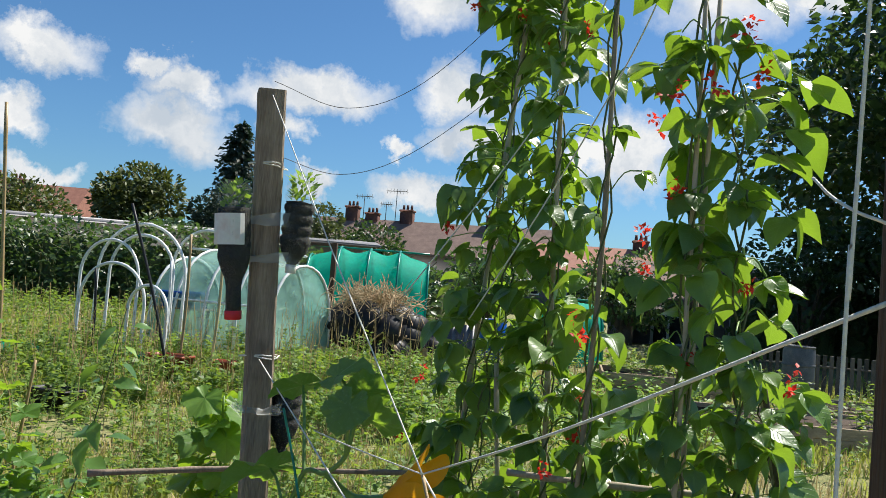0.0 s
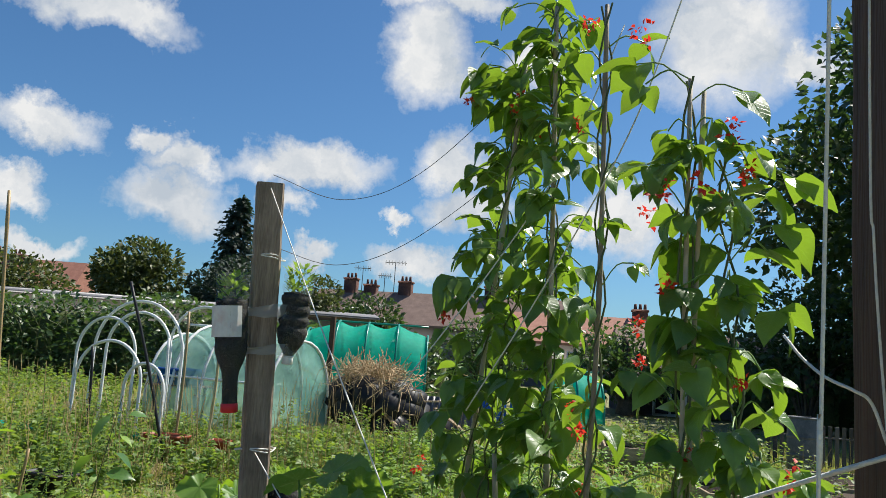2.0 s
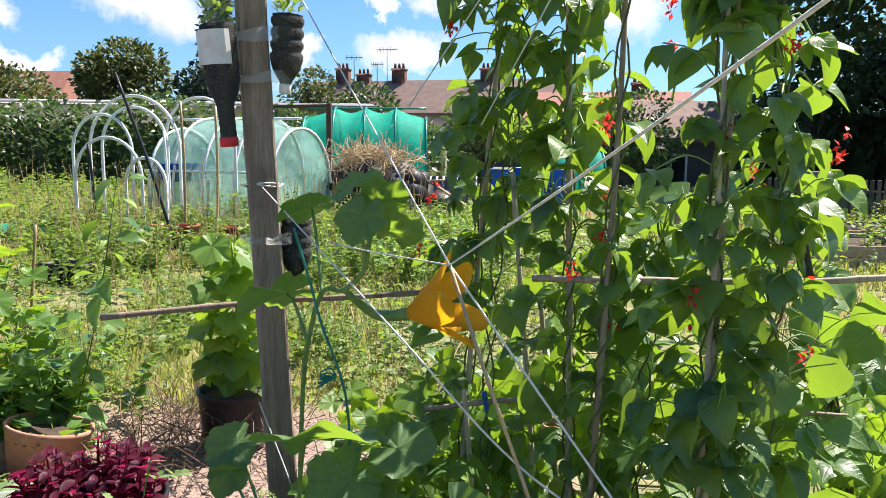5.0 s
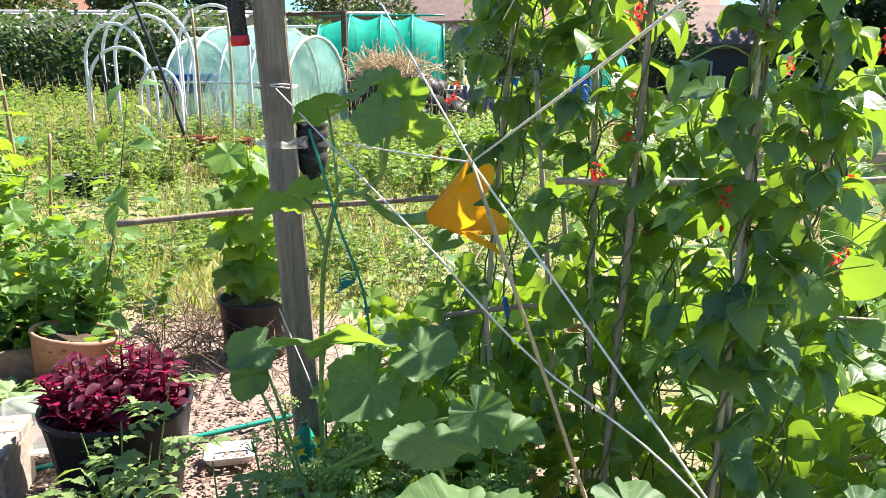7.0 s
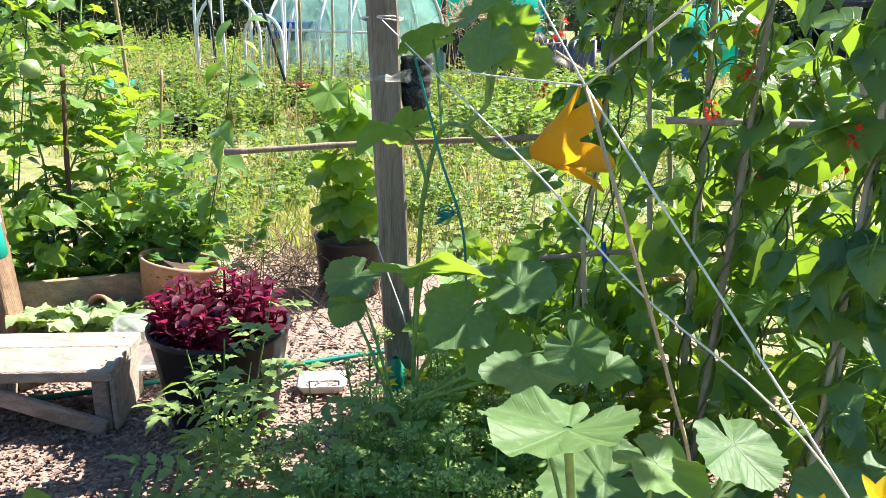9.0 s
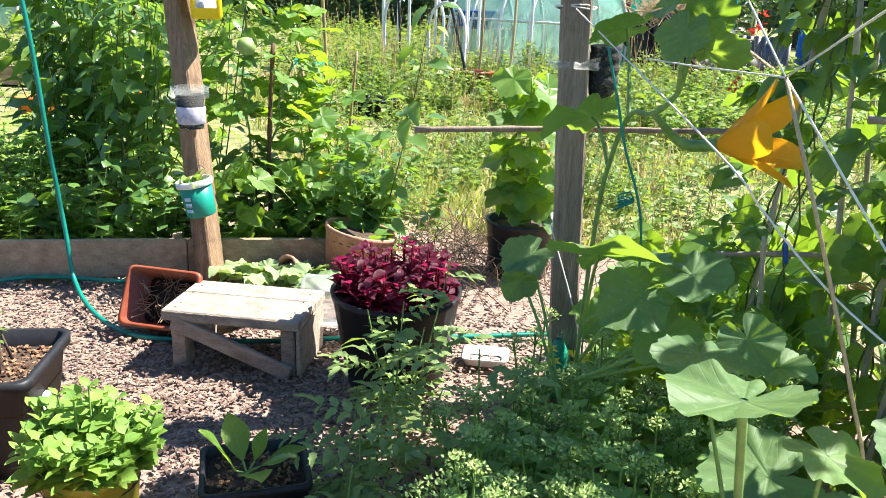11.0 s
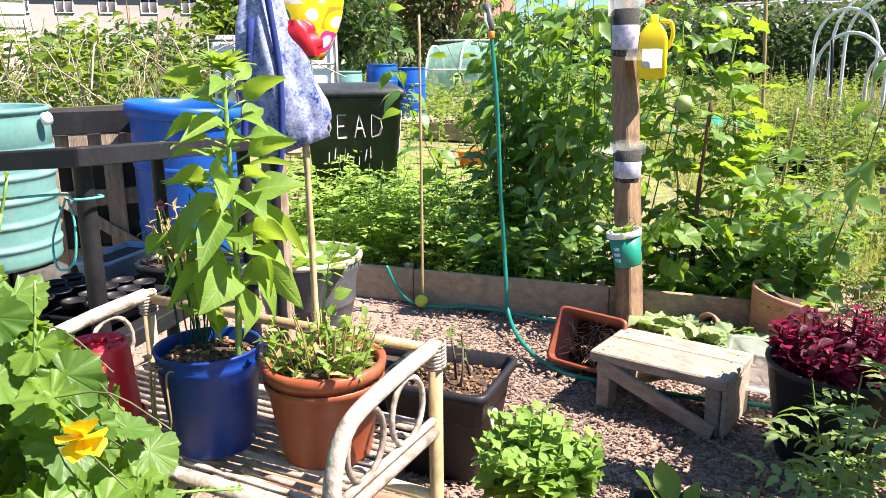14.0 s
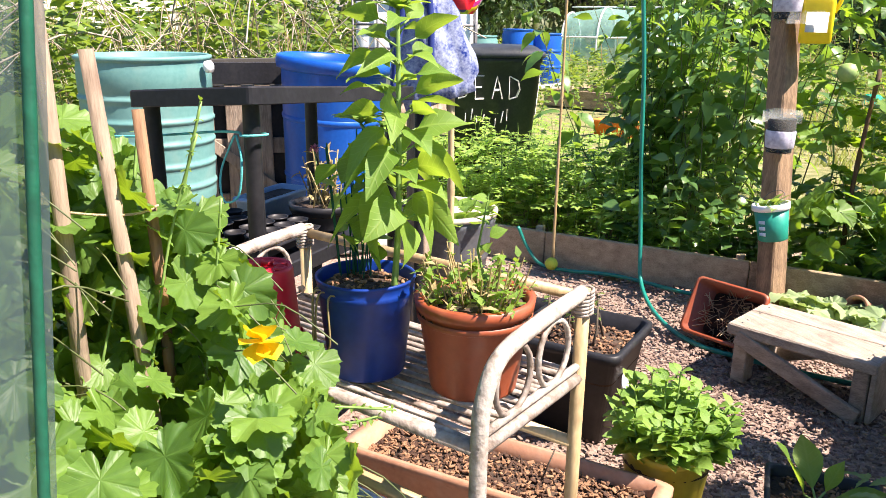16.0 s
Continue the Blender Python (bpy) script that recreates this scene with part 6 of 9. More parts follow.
def tall_squash():
    t = thing("squash_plant", (-0.66, 3.25, 0), "tall squash trained up strings with an orange flower", "squash plant")
    st = Shape()
    main = curve_pts([(-0.66, 3.25, 0), (-0.66, 3.27, 0.4), (-0.649, 3.279, 0.724), (-0.622, 3.244, 0.887), (-0.576, 3.22, 1.026), (-0.506, 3.162, 1.045), (-0.452, 3.138, 1.098), (-0.435, 3.138, 1.18), (-0.406, 3.162, 1.25)], 6)
    st.tube(main, 0.0062, 8)
    low = (-0.62, 3.1, .30)
    hung_leaf(t, st, (-0.576, 3.22, 1.026), (-0.649, 3.394, 1.226), (-0.79, 3.332, 1.192), (0.0, 0.50, 0.85), 0)
    hung_leaf(t, st, (-0.452, 3.138, 1.098), (-0.43, 3.04, 1.24), (-0.46, 2.975, 1.105), (-0.25, -0.85, 0.45), 3, .5)
    hung_leaf(t, st, (-0.435, 3.138, 1.18), (-0.504, 3.197, 1.287), (-0.364, 3.141, 1.337), (0.0, -0.45, 0.9), 2)
    hung_leaf(t, st, (-0.435, 3.138, 1.18), (-0.416, 3.141, 1.255), (-0.297, 3.107, 1.311), (0.0, 0.60, 0.8), 3)
    hung_leaf(t, st, (-0.435, 3.138, 1.18), (-0.399, 3.118, 1.198), (-0.238, 3.059, 1.182), (0.0, 0.60, 0.75), 3)
    hung_leaf(t, st, (-0.622, 3.244, 0.887), (-0.704, 3.337, 0.997), (-0.909, 3.279, 0.948), (0.0, 0.50, 0.85), 2)
    hung_leaf(t, st, (-0.58, 3.0, .55), (-0.545, 2.95, 0.745), (-0.30, 2.88, 0.826), (0.0, 0.40, 0.9), 0)
    hung_leaf(t, st, (-0.58, 3.0, .55), (-0.337, 2.95, 0.737), (-0.185, 2.90, 0.745), (0.0, -0.5, 0.85), 1)
    hung_leaf(t, st, (-0.58, 3.0, .45), (-0.43, 2.88, 0.690), (-0.52, 2.76, 0.605), (0.1, -0.75, 0.65), 3)
    hung_leaf(t, st, (-0.58, 3.0, .40), (-0.197, 2.80, 0.675), (-0.12, 2.74, 0.590), (-0.2, -0.8, 0.6), 1)
    hung_leaf(t, st, (-0.58, 3.0, .40), (-0.134, 2.80, 0.631), (-0.035, 2.76, 0.655), (0.0, -0.4, 0.9), 2)
    hung_leaf(t, st, low, (-0.37, 2.90, 0.60), (-0.28, 2.78, 0.56), (0.0, -0.7, 0.7), 0)
    hung_leaf(t, st, (-0.62, 3.05, .25), (-0.80, 3.20, 0.630), (-0.89, 3.10, 0.560), (-0.2, -0.6, 0.7), 1)
    hung_leaf(t, st, (-0.62, 3.05, .25), (-0.80, 3.15, 0.575), (-0.835, 3.08, 0.50), (0.1, -0.8, 0.6), 0)
    part("vine_stem", st, M_STEM, t)
    # a trumpet of five joined petals, seen from the side
    fl = Shape()
    c = Vector((-0.354, 3.208, 0.981))
    ax = Vector((0.90, -0.30, 0.30)).normalized()
    u = ax.cross(Vector((0, 0, 1))).normalized()
    w = u.cross(ax)
    nt_, ns = 50, 10
    for i in range(ns + 1):
        for j in range(nt_):
            a = 2 * math.pi * j / nt_
            lobe = abs(math.cos(2.5 * a))
            ln = 0.092 + 0.075 * lobe ** 0.7
            s = i / ns
            rad = 0.014 + 0.034 * min(1, s * 2) + 0.075 * max(0, s - .40) ** 1.2 * (0.7 + .5 * lobe)
            rad *= 1 + 0.16 * math.cos(5 * a) * s
            p = c + ax * (ln * s) + (u * math.cos(a) * .8 + w * math.sin(a) * 1.15) * rad
            fl.v.append(p.to_tuple())
            fl.uv.append((.3 * math.sin(2.5 * a), s))
    fl.f = [(i * nt_ + j, i * nt_ + (j + 1) % nt_, (i + 1) * nt_ + (j + 1) % nt_, (i + 1) * nt_ + j) for i in range(ns) for j in range(nt_)]
    part("flower", fl, M_ORANGE, t, "large orange squash flower")
    g = Shape()
    g.tube(curve_pts([(-0.506, 3.162, 1.045), (-0.443, 3.237, 0.97), c], 4), [0.007, 0.008, 0.010, 0.011, 0.013, 0.015, 0.014, 0.015, 0.017], 8)
    part("flower_stalk", g, M_STEM, t)
    line("green_twine", [(-0.64, 3.2, 1.19), (-0.60, 3.2, 1.05), (-0.57, 3.19, .95), (-0.51, 3.18, .78), (-0.50, 3.2, .55)], .0035, M_HOSE, "green garden twine holding up the squash")
    s = Shape()
    for q in range(5):
        s.tube(curve_pts([(-.53, 3.17, .83), (-.54 - .008 * q, 3.155, .85 - .012 * q), (-.565, 3.15, .838 - .008 * q), (-.53, 3.165, .825)], 4), .0022, 5)
    solid("twine_bow", s, M_HOSE, "bow of green twine on the squash stem", "twine", base=(-.53, 3.17, .8))


tall_squash()


def low_squash():
    t = thing("squash_plant", (-0.02, 2.55, 0), "squash plant with broad pale leaves near the strings", "squash plant")
    st = Shape()
    r = random.Random(77)
    st.tube(curve_pts([(-0.10, 2.45, 0.05), (-0.13, 2.28, .50), (-0.150, 2.12, .875)], 4), .0058, 7, False)
    piece("leaf", BROADLEAF, leaf_pose((-0.150, 2.12, 0.875), (-0.55, -0.8, 0.0), 0.102, 0, 6), t)
    squash_leaf(t, st, (-0.06, 2.6, 0.05), (-0.045, 2.38, 0.695), (0.75, -0.4, -0.35), 0.085, 0, 8, 2)
    squash_leaf(t, st, (0.0, 2.6, 0.05), (0.06, 2.42, 0.72), (0.6, -0.7, -0.4), 0.085, 0, 0, 1)
    squash_leaf(t, st, (-0.1, 2.65, 0.05), (-0.26, 2.62, 0.70), (0.2, -0.8, -0.2), 0.10, 0, 8, 1)
    squash_leaf(t, st, (0.1, 2.6, 0.05), (0.34, 2.66, 0.42), (0.8, -0.5, -0.1), 0.12, 0, 8, 2)
    for k in range(8):
        a = r.uniform(0, 6.28)
        q = Vector((0.10 + r.uniform(-.3, .5), 2.70 + r.uniform(-.12, .3), r.uniform(.25, .46)))
        squash_leaf(t, st, (0.0 + r.uniform(-.1, .1), 2.62, .03), q, (math.cos(a), math.sin(a), r.uniform(-.4, .1)), r.uniform(.10, .15), r.uniform(-15, 15), 5, k)
    part("vine_stem", st, M_STEM, t)
    for p in ((0.20, 2.48, 0.56), (0.32, 2.6, 0.54)):
        fl = Shape()
        for k in range(5):
            a = 2 * math.pi * k / 5
            d = blade(6, 0.26, 0.5, 0.3, -0.1, 0.02, 0.8, seed=k)
            fl.add(d[0], d[1], leaf_pose(p, (math.cos(a), math.sin(a), 1.1), 0.06), d[2])
        part("flower", fl, M_YELLOW, t, "yellow squash flower")


low_squash()
CUKE = [blade_mesh("lobed_leaf", lobed(5, 0.17 + 0.03 * (k % 4), 44, 0.05 + 0.05 * k, 0.028, k + 9, 0.45, 0.11), M_CUKE) for k in range(7)]


def jungle(name, label, box, n, size, meshes, seed, mat_stem=M_STEM, dens=None, bias=(0, -.25), drop=(-1.7, .15), face=None, stalks=1):
    """Leaves crowded over a patch of ground on short bowed stalks; each leaf is a piece."""
    r = random.Random(seed)
    x0, x1, y0, y1, z0, z1 = box
    t = thing(name, ((x0 + x1) / 2, (y0 + y1) / 2, 0), label, name.replace("_", " "))
    st = Shape()
    for k in range(n):
        x, y = r.uniform(x0, x1), r.uniform(y0, y1)
        z = r.uniform(z0, z1)
        if dens and not dens(x, y, z):
            continue
        p = Vector((x, y, z))
        a = r.uniform(0, 6.283)
        o = Vector((math.cos(a) + bias[0], math.sin(a) + bias[1], r.uniform(*drop)))
        c = r.uniform(0, 6.283)
        q = p + Vector((math.cos(c) * .16, abs(math.sin(c)) * .16, -r.uniform(.02, .16)))
        if r.random() < stalks:
            st.tube(curve_pts([q, p.lerp(q, .5) + Vector((0, 0, .03)), p], 3), 0.0014, 4, False)
        if k % 9 == 0 and stalks == 1:
            g = Vector((x + r.uniform(-.25, .25), y + r.uniform(0, .25), 0))
            st.tube(curve_pts([g, g.lerp(q, .5) + Vector((r.uniform(-.1, .1), r.uniform(-.05, .1), 0)), q], 4), 0.0022, 5, False)
        if face:
            n_ = Vector(face) + ball_dir(r) * .75
            m = leaf_between(p, p + o.normalized() * r.uniform(*size), n_)
        else:
            m = leaf_pose(p, o, r.uniform(*size), r.uniform(-15, 20), r.uniform(-45, 45))
        piece("leaf", meshes[r.randrange(len(meshes))], m, t)
    part("stalk_tangle", st, mat_stem, t, kind="stuff")
    return t


def behind_row(x, y, z):
    return y > 3.74 - (x + .25) * 1.25 or z < .16 + .25 * max(0, x) or x > .48


jungle("cucumber_bed", "dense cucumber leaves under the bean row", (-0.45, 1.2, 2.95, 3.9, 0.10, 0.74), 380, (0.05, 0.10), CUKE, 81, face=(0, -.55, .75), dens=behind_row)
jungle("squash_bed", "broad squash leaves filling the bed under the beans", (-0.30, 1.4, 2.75, 3.6, 0.1, 0.55), 50, (0.07, 0.12), SQ, 82, face=(0, -.5, .8), dens=behind_row)
jungle("bean_bed", "low bean leaves filling the front of the row", (-0.4, 1.0, 2.9, 4.0, 0.25, 1.05), 190, (0.07, 0.13), BEAN, 85, face=(0, -.6, .6), dens=behind_row)
jungle("cucumber_bed", "cucumber leaves crowding the foot of the weathered post", (-0.74, 0.0, 3.42, 4.25, 0.05, 0.52), 210, (0.05, 0.10), CUKE, 86, face=(0, -.5, .8))
jungle("bean_bed", "low bean leaves filling the back of the row", (-0.5, 1.3, 3.9, 4.6, 0.1, 0.85), 90, (0.08, 0.14), BEAN, 83)
jungle("bean_bed", "low bean leaves sprawling to the side of the row", (1.3, 2.4, 3.2, 4.4, 0.05, 0.40), 50, (0.09, 0.14), BEAN, 84)


jungle("gourd_spill", "gourd leaves spilling over the board edging", (-2.62, -2.0, 3.95, 4.6, 0.12, 0.52), 110, (0.05, 0.10), CUKE, 87, face=(.2, -.5, .8),
       dens=lambda x, y, z: -.07 < (y - 3.52) - (x + 3.35) * .68 < .25)
line("blue_clip", [(-0.19, 3.62, .66), (-0.185, 3.62, .63), (-0.18, 3.62, .60)], .008, M_DRUM, "small blue plastic clip on a cane")
wrapk = Shape()
for _k in range(6):
    wrapk.tube(curve_pts([Vector((0.02 + .03 * math.cos(a), 3.68 + .05 * math.sin(a), .52 + .006 * _k + .004 * math.sin(3 * a))) for a in [6.283 * i / 9 for i in range(10)]], 2), .004, 5)
solid("twine_knot", wrapk, M_TWINE, "bundle of jute twine knotted round the canes", "twine", base=(0.02, 3.68, .52))


def twig_litter():
    """Dry twigs and dead stems caught among the leaves."""
    r = random.Random(88)
    s = Shape()
    for _ in range(60):
        p = Vector((r.uniform(-.35, 1.5), r.uniform(3.3, 4.0), r.uniform(.05, 1.0)))
        d = ball_dir(r, -.3) * r.uniform(.12, .40)
        s.tube(curve_pts([p, p + d * .5 + ball_dir(r) * .03, p + d], 4), r.uniform(.0015, .0035), 4, False)
    solid("dry_twigs", s, M_TWINE, "dry brown twigs caught among the bean leaves", "twigs", kind="stuff")


twig_litter()
cane("bean_cane", [(1.02, 3.76, -.05), (0.90, 3.76, 0.50), (0.79, 3.76, .95), (0.71, 3.76, 1.33)], 0.012, M_BARK, "dark crooked stick at the end of the bean row")


def tendrils():
    r = random.Random(86)
    t = thing("bean_tendril", (0.6, 3.3, 0), "pale curling tendrils reaching out of the bean row", "tendril")
    for _ in range(20):
        p = Vector((r.uniform(.2, 1.5), r.uniform(3.0, 3.9), r.uniform(.35, 1.0)))
        d = ball_dir(r, -.1) * r.uniform(.12, .35)
        part("tendril", Shape().tube(curve_pts([p, p + d * .4 + Vector((0, 0, .05)), p + d * .8, p + d + Vector((r.uniform(-.03, .03), 0, .04)), p + d * 1.05 + Vector((.02, 0, .01))], 5), .0017, 4), M_SUNF, t)
    for a, b in (((.35, 3.35, .05), (.45, 3.3, .62)), ((.1, 3.5, .42), (.62, 3.45, .55)), ((-.2, 3.55, .1), (-.24, 3.5, .7)), ((.7, 3.4, .3), (1.25, 3.5, .42))):
        cane("dry_stick", [a, ((a[0] + b[0]) / 2, a[1], (a[2] + b[2]) / 2 + .02), b], .008, M_CANE_G, "dry stick standing in the bean bed")


tendrils()

# ---- the yard: stool, pots, hose ----
def stool():
    t = thing("step_stool", (-1.91, 3.32, 0), "low pale pallet-wood step stool on the chippings", "stool")
    m = pose(-1.915, 3.325, 0, 0, 0, 19) @ Matrix.Diagonal((1, 1, 1.1, 1))
    for y, w in ((-0.062, 0.186), (0.095, 0.124)):
        part("top_board", Shape().block(0.50, w, 0.036, m @ pose(0.0, y, 0.182), 0.005), M_STOOL, t, smooth=False)
    for x in (-0.20, 0.20):
        for y in (-0.10, 0.10):
            s = Shape()
            s.block(0.05, 0.075, 0.17, m @ pose(x, y, 0.085), 0.004)
            part("leg", s, M_STOOL, t, smooth=False)
        s = Shape()
        s.block(0.02, 0.13, 0.05, m @ pose(x * 1.0, 0, 0.136), 0.003)
        part("end_board", s, M_STOOL, t, smooth=False)
    part("end_board", Shape().block(0.018, 0.27, 0.16, m @ pose(0.238, 0, 0.084), 0.003), M_STOOL, t, smooth=False)
    for y, a in ((-0.149, 19), (0.149, -19)):
        s = Shape()
        s.block(0.45, 0.020, 0.050, m @ pose(0, y, 0.088, 0, a, 0), 0.003)
        part("brace", s, M_STOOL, t, smooth=False)
    for x in (-0.21, 0.21):
        for y in (-0.12, -0.08, 0.02, 0.10):
            n = Shape().lathe([(0.004, 0), (0.003, 0.002), (0.0005, 0.0025)], 6, m @ pose(x, y, 0.200))
            part("nail", n, M_WIRE, t)


stool()


def pot_shape(r0, r1, h, rim=0.022, lip=0.012):
    return [(r0, 0), (r0 * 1.01, 0.004), (r1 - lip * .4, h - rim), (r1, h - rim + .003), (r1 + lip * .2, h), (r1 - lip * .6, h + .002), (r1 - lip, h - .004), (r1 - lip * 1.4, h * .80)]


def round_pot(name, p, r0, r1, h, mat, label, soil=M_SOIL, tilt=(0, 0), fill=0.86, category="pot"):
    t = thing(name, p, label, category)
    m = Matrix.Translation(p) @ pose(0, 0, 0, tilt[0], tilt[1], 0)
    part("body", Shape().lathe(pot_shape(r0, r1, h), 30, m), mat, t)
    if soil:
        rr = r0 + (r1 - r0) * fill
        s = Shape()
        prof = [(rr * .97, h * fill - .02), (rr * .96, h * fill), (rr * .5, h * fill + .008), (0.001, h * fill + .004)]
        s.lathe(prof, 24, m, 0.01)
        part("soil", s, soil, t)
    return t, m


def bits(t, m, r, z, n, mat, seed, lo=0.006, hi=0.018, square=False):
    q = random.Random(seed)
    s = Shape()
    for _ in range(n):
        a, d = q.uniform(0, 6.283), r * math.sqrt(q.random())
        x, y = (q.uniform(-r, r), q.uniform(-r, r)) if square else (d * math.cos(a), d * math.sin(a))
        s.block(q.uniform(lo, hi), q.uniform(lo, hi) * .6, 0.005, m @ pose(x, y, z + q.uniform(0, .008), q.gauss(0, 25), q.gauss(0, 25), q.uniform(0, 360)), 0.001)
    part("mulch", s, mat, t, "loose bark mulch", smooth=False, kind="stuff")


# square black pot with bark mulch and bare twigs
def square_pot():
    c = Vector((-2.08, 2.45, 0))
    m = Matrix.Translation(c) @ pose(0, 0, 0, 0, 0, 33) @ Matrix.Diagonal((1, 1, .94, 1))
    t = thing("square_pot", c, "large square black pot with bark mulch and bare twigs", "pot")
    s = Shape()
    s.squared([(0.125, 0.125, 0), (0.165, 0.165, 0.30), (0.18, 0.18, 0.305), (0.182, 0.182, 0.335), (0.165, 0.165, 0.337), (0.158, 0.158, 0.26)], 5, m, 0.22)
    part("body", s, M_BLACK, t)
    s = Shape()
    s.squared([(0.155, 0.155, 0.22), (0.156, 0.156, 0.285), (0.001, 0.001, 0.292)], 5, m, 0.22)
    part("soil", s, M_SOIL, t)
    bits(t, m, 0.14, 0.288, 420, M_BARKCHIP, 3, square=True)
    r = random.Random(9)
    lf = Shape()
    for k, (x, y, h) in enumerate(((-.09, -.04, .17), (-.02, -.06, .15), (.02, .02, .19), (.05, -.03, .13), (.06, .05, .16), (-.05, .06, .12), (.0, -.02, .10), (-.12, .02, .15))):
        b = m @ Vector((x, y, .28))
        e = b + Vector((r.uniform(-.03, .03), r.uniform(-.03, .03), h))
        part("twig", Shape().tube([b, b.lerp(e, .5) + Vector((r.uniform(-.01, .01), 0, 0)), e], [.005, .004, .0025], 5), M_BARK, t)
        for _ in range(4):
            fluff(lf, e - Vector((0, 0, r.uniform(0, .05))), ball_dir(r, -.2), r.uniform(.02, .04))
    part("foliage", lf, M_WEED, t, kind="stuff")
    d = Shape().lathe([(0.034, 0), (0.036, 0.004), (0.030, 0.008), (0.001, 0.006)], 20, m @ pose(0.158, -0.02, 0.19, 0, 84, 0))
    part("round_label", d, M_WHITEP, t, "round white price label")


square_pot()

MINT = blade(7, 0.34, 0.42, 0.22, 0.22, 0.02, 1.0, 0.12, 4, (-1, 0, 1))


def mint():
    t, m = round_pot("mustard_pot", Vector((-1.53, 2.33, 0)), 0.085, 0.115, 0.23, M_MUSTARD, "mustard-yellow pot brimming with bright green mint")
    r = random.Random(12)
    st, lf = Shape(), Shape()
    for _ in range(95):
        a, d = r.uniform(0, 6.283), 0.095 * math.sqrt(r.random())
        b = m @ Vector((d * math.cos(a), d * math.sin(a), .20))
        e = b + Vector((math.cos(a) * d * .6, math.sin(a) * d * .6, r.uniform(.08, .19) * (1.25 - d * 5)))
        st.tube([b, e], .0022, 4, False)
        for q in range(5):
            f = .25 + .75 * q / 4
            for s in (0, math.pi):
                aa = q * 1.57 + s + r.uniform(-.3, .3)
                o = Vector((math.cos(aa), math.sin(aa), .25 + .5 * (q == 4)))
                fluff(lf, b.lerp(e, f), o, r.uniform(.032, .058) * (1.1 - .25 * (q == 4)), MINT, r.uniform(-20, 20))
    part("stalk_tangle", st, M_STEM, t, kind="stuff")
    part("foliage", lf, M_MINT, t, "bright green toothed mint leaves", kind="stuff")


mint()


def seedling_trough():
    c = Vector((-1.28, 2.61, 0))
    t, m = planter_tray("black_trough", c, 0.27, 0.23, 0.145, 42, M_BLACK, "black plastic trough with bark soil and a cabbage seedling", M_SOIL)
    bits(t, m, 0.095, 0.118, 240, M_BARKCHIP, 5, square=True)
    st = Shape()
    foot = m @ Vector((-.02, -.03, .11))
    SE = blade(9, 0.26, 0.55, 0.2, 0.1, 0.02, 0.8, 0.0, 6)
    for a, z, ln in ((2.6, .9, .14), (4.2, 2.2, .16), (5.6, .6, .16), (0.6, .5, .14), (1.6, 1.6, .09)):
        o = Vector((math.cos(a), math.sin(a), z))
        q = foot + Vector((o.x * .03, o.y * .03, .05))
        st.tube(curve_pts([foot, foot + Vector((0, 0, .03)), q], 3), .003, 5, False)
        part("leaf", Shape().add(SE[0], SE[1], leaf_pose(q, o, ln), SE[2]), M_SUNF, t)
    part("stem", st, M_STEM, t)


seedling_trough()


def amaranth():
    t, m = round_pot("black_bucket_pot", Vector((-1.36, 3.45, 0)), 0.165, 0.222, 0.335, M_BLACK, "large black pot full of dark purple amaranth")
    AM = blade(6, 0.30, 0.4, 0.3, 0.2, 0.03, 1.0, 0.0, 8, (-1, 0, 1))
    r = random.Random(14)
    st, lf = Shape(), Shape()
    for _ in range(95):
        a, d = r.uniform(0, 6.283), 0.175 * math.sqrt(r.random())
        b = m @ Vector((d * math.cos(a), d * math.sin(a), .29))
        e = b + Vector((math.cos(a) * d * .12, math.sin(a) * d * .12, r.uniform(.06, .20) * (1.15 - 2 * d)))
        st.tube([b, e], .003, 4, False)
        for q in range(8):
            f = .2 + .8 * q / 7
            aa = q * 2.4 + r.random()
            o = Vector((math.cos(aa), math.sin(aa), r.uniform(-.1, .9)))
            fluff(lf, b.lerp(e, f), o, r.uniform(.03, .062), AM, r.uniform(-30, 30))
    part("stalk_tangle", st, M_PURPLE, t, kind="stuff")
    part("foliage", lf, M_PURPLE, t, "dark purple-red leaves", kind="stuff")


amaranth()


def tipped_planter():
    c = Vector((-2.33, 3.36, 0.0))
    t = thing("tipped_planter", c, "terracotta plastic planter tipped on its side, old roots inside", "planter")
    m = Matrix.Translation(c + Vector((0, 0, 0.115))) @ pose(0, 0, 0, 62, 0, 14) @ pose(0, 0, -0.1)
    s = Shape()
    s.squared([(0.115, 0.085, 0), (0.145, 0.108, 0.16), (0.155, 0.118, 0.162), (0.155, 0.118, 0.18), (0.142, 0.105, 0.182), (0.12, 0.09, 0.03), (0.001, 0.001, 0.025)], 4, m, 0.2)
    part("body", s, M_TERRA, t)
    r = random.Random(4)
    d = Shape()
    for _ in range(160):
        p = m @ Vector((r.uniform(-.11, .11), r.uniform(-.08, .08), r.uniform(.04, .15)))
        d.tube([p, p + ball_dir(r) * .05], .0018, 3, False)
    part("root_tangle", d, M_TWINE, t, kind="stuff")
    s = Shape()
    s.squared([(0.11, 0.08, 0.03), (0.118, 0.088, 0.06), (0.001, 0.001, 0.075)], 4, m, 0.2)
    part("soil", s, M_SOIL, t)


tipped_planter()


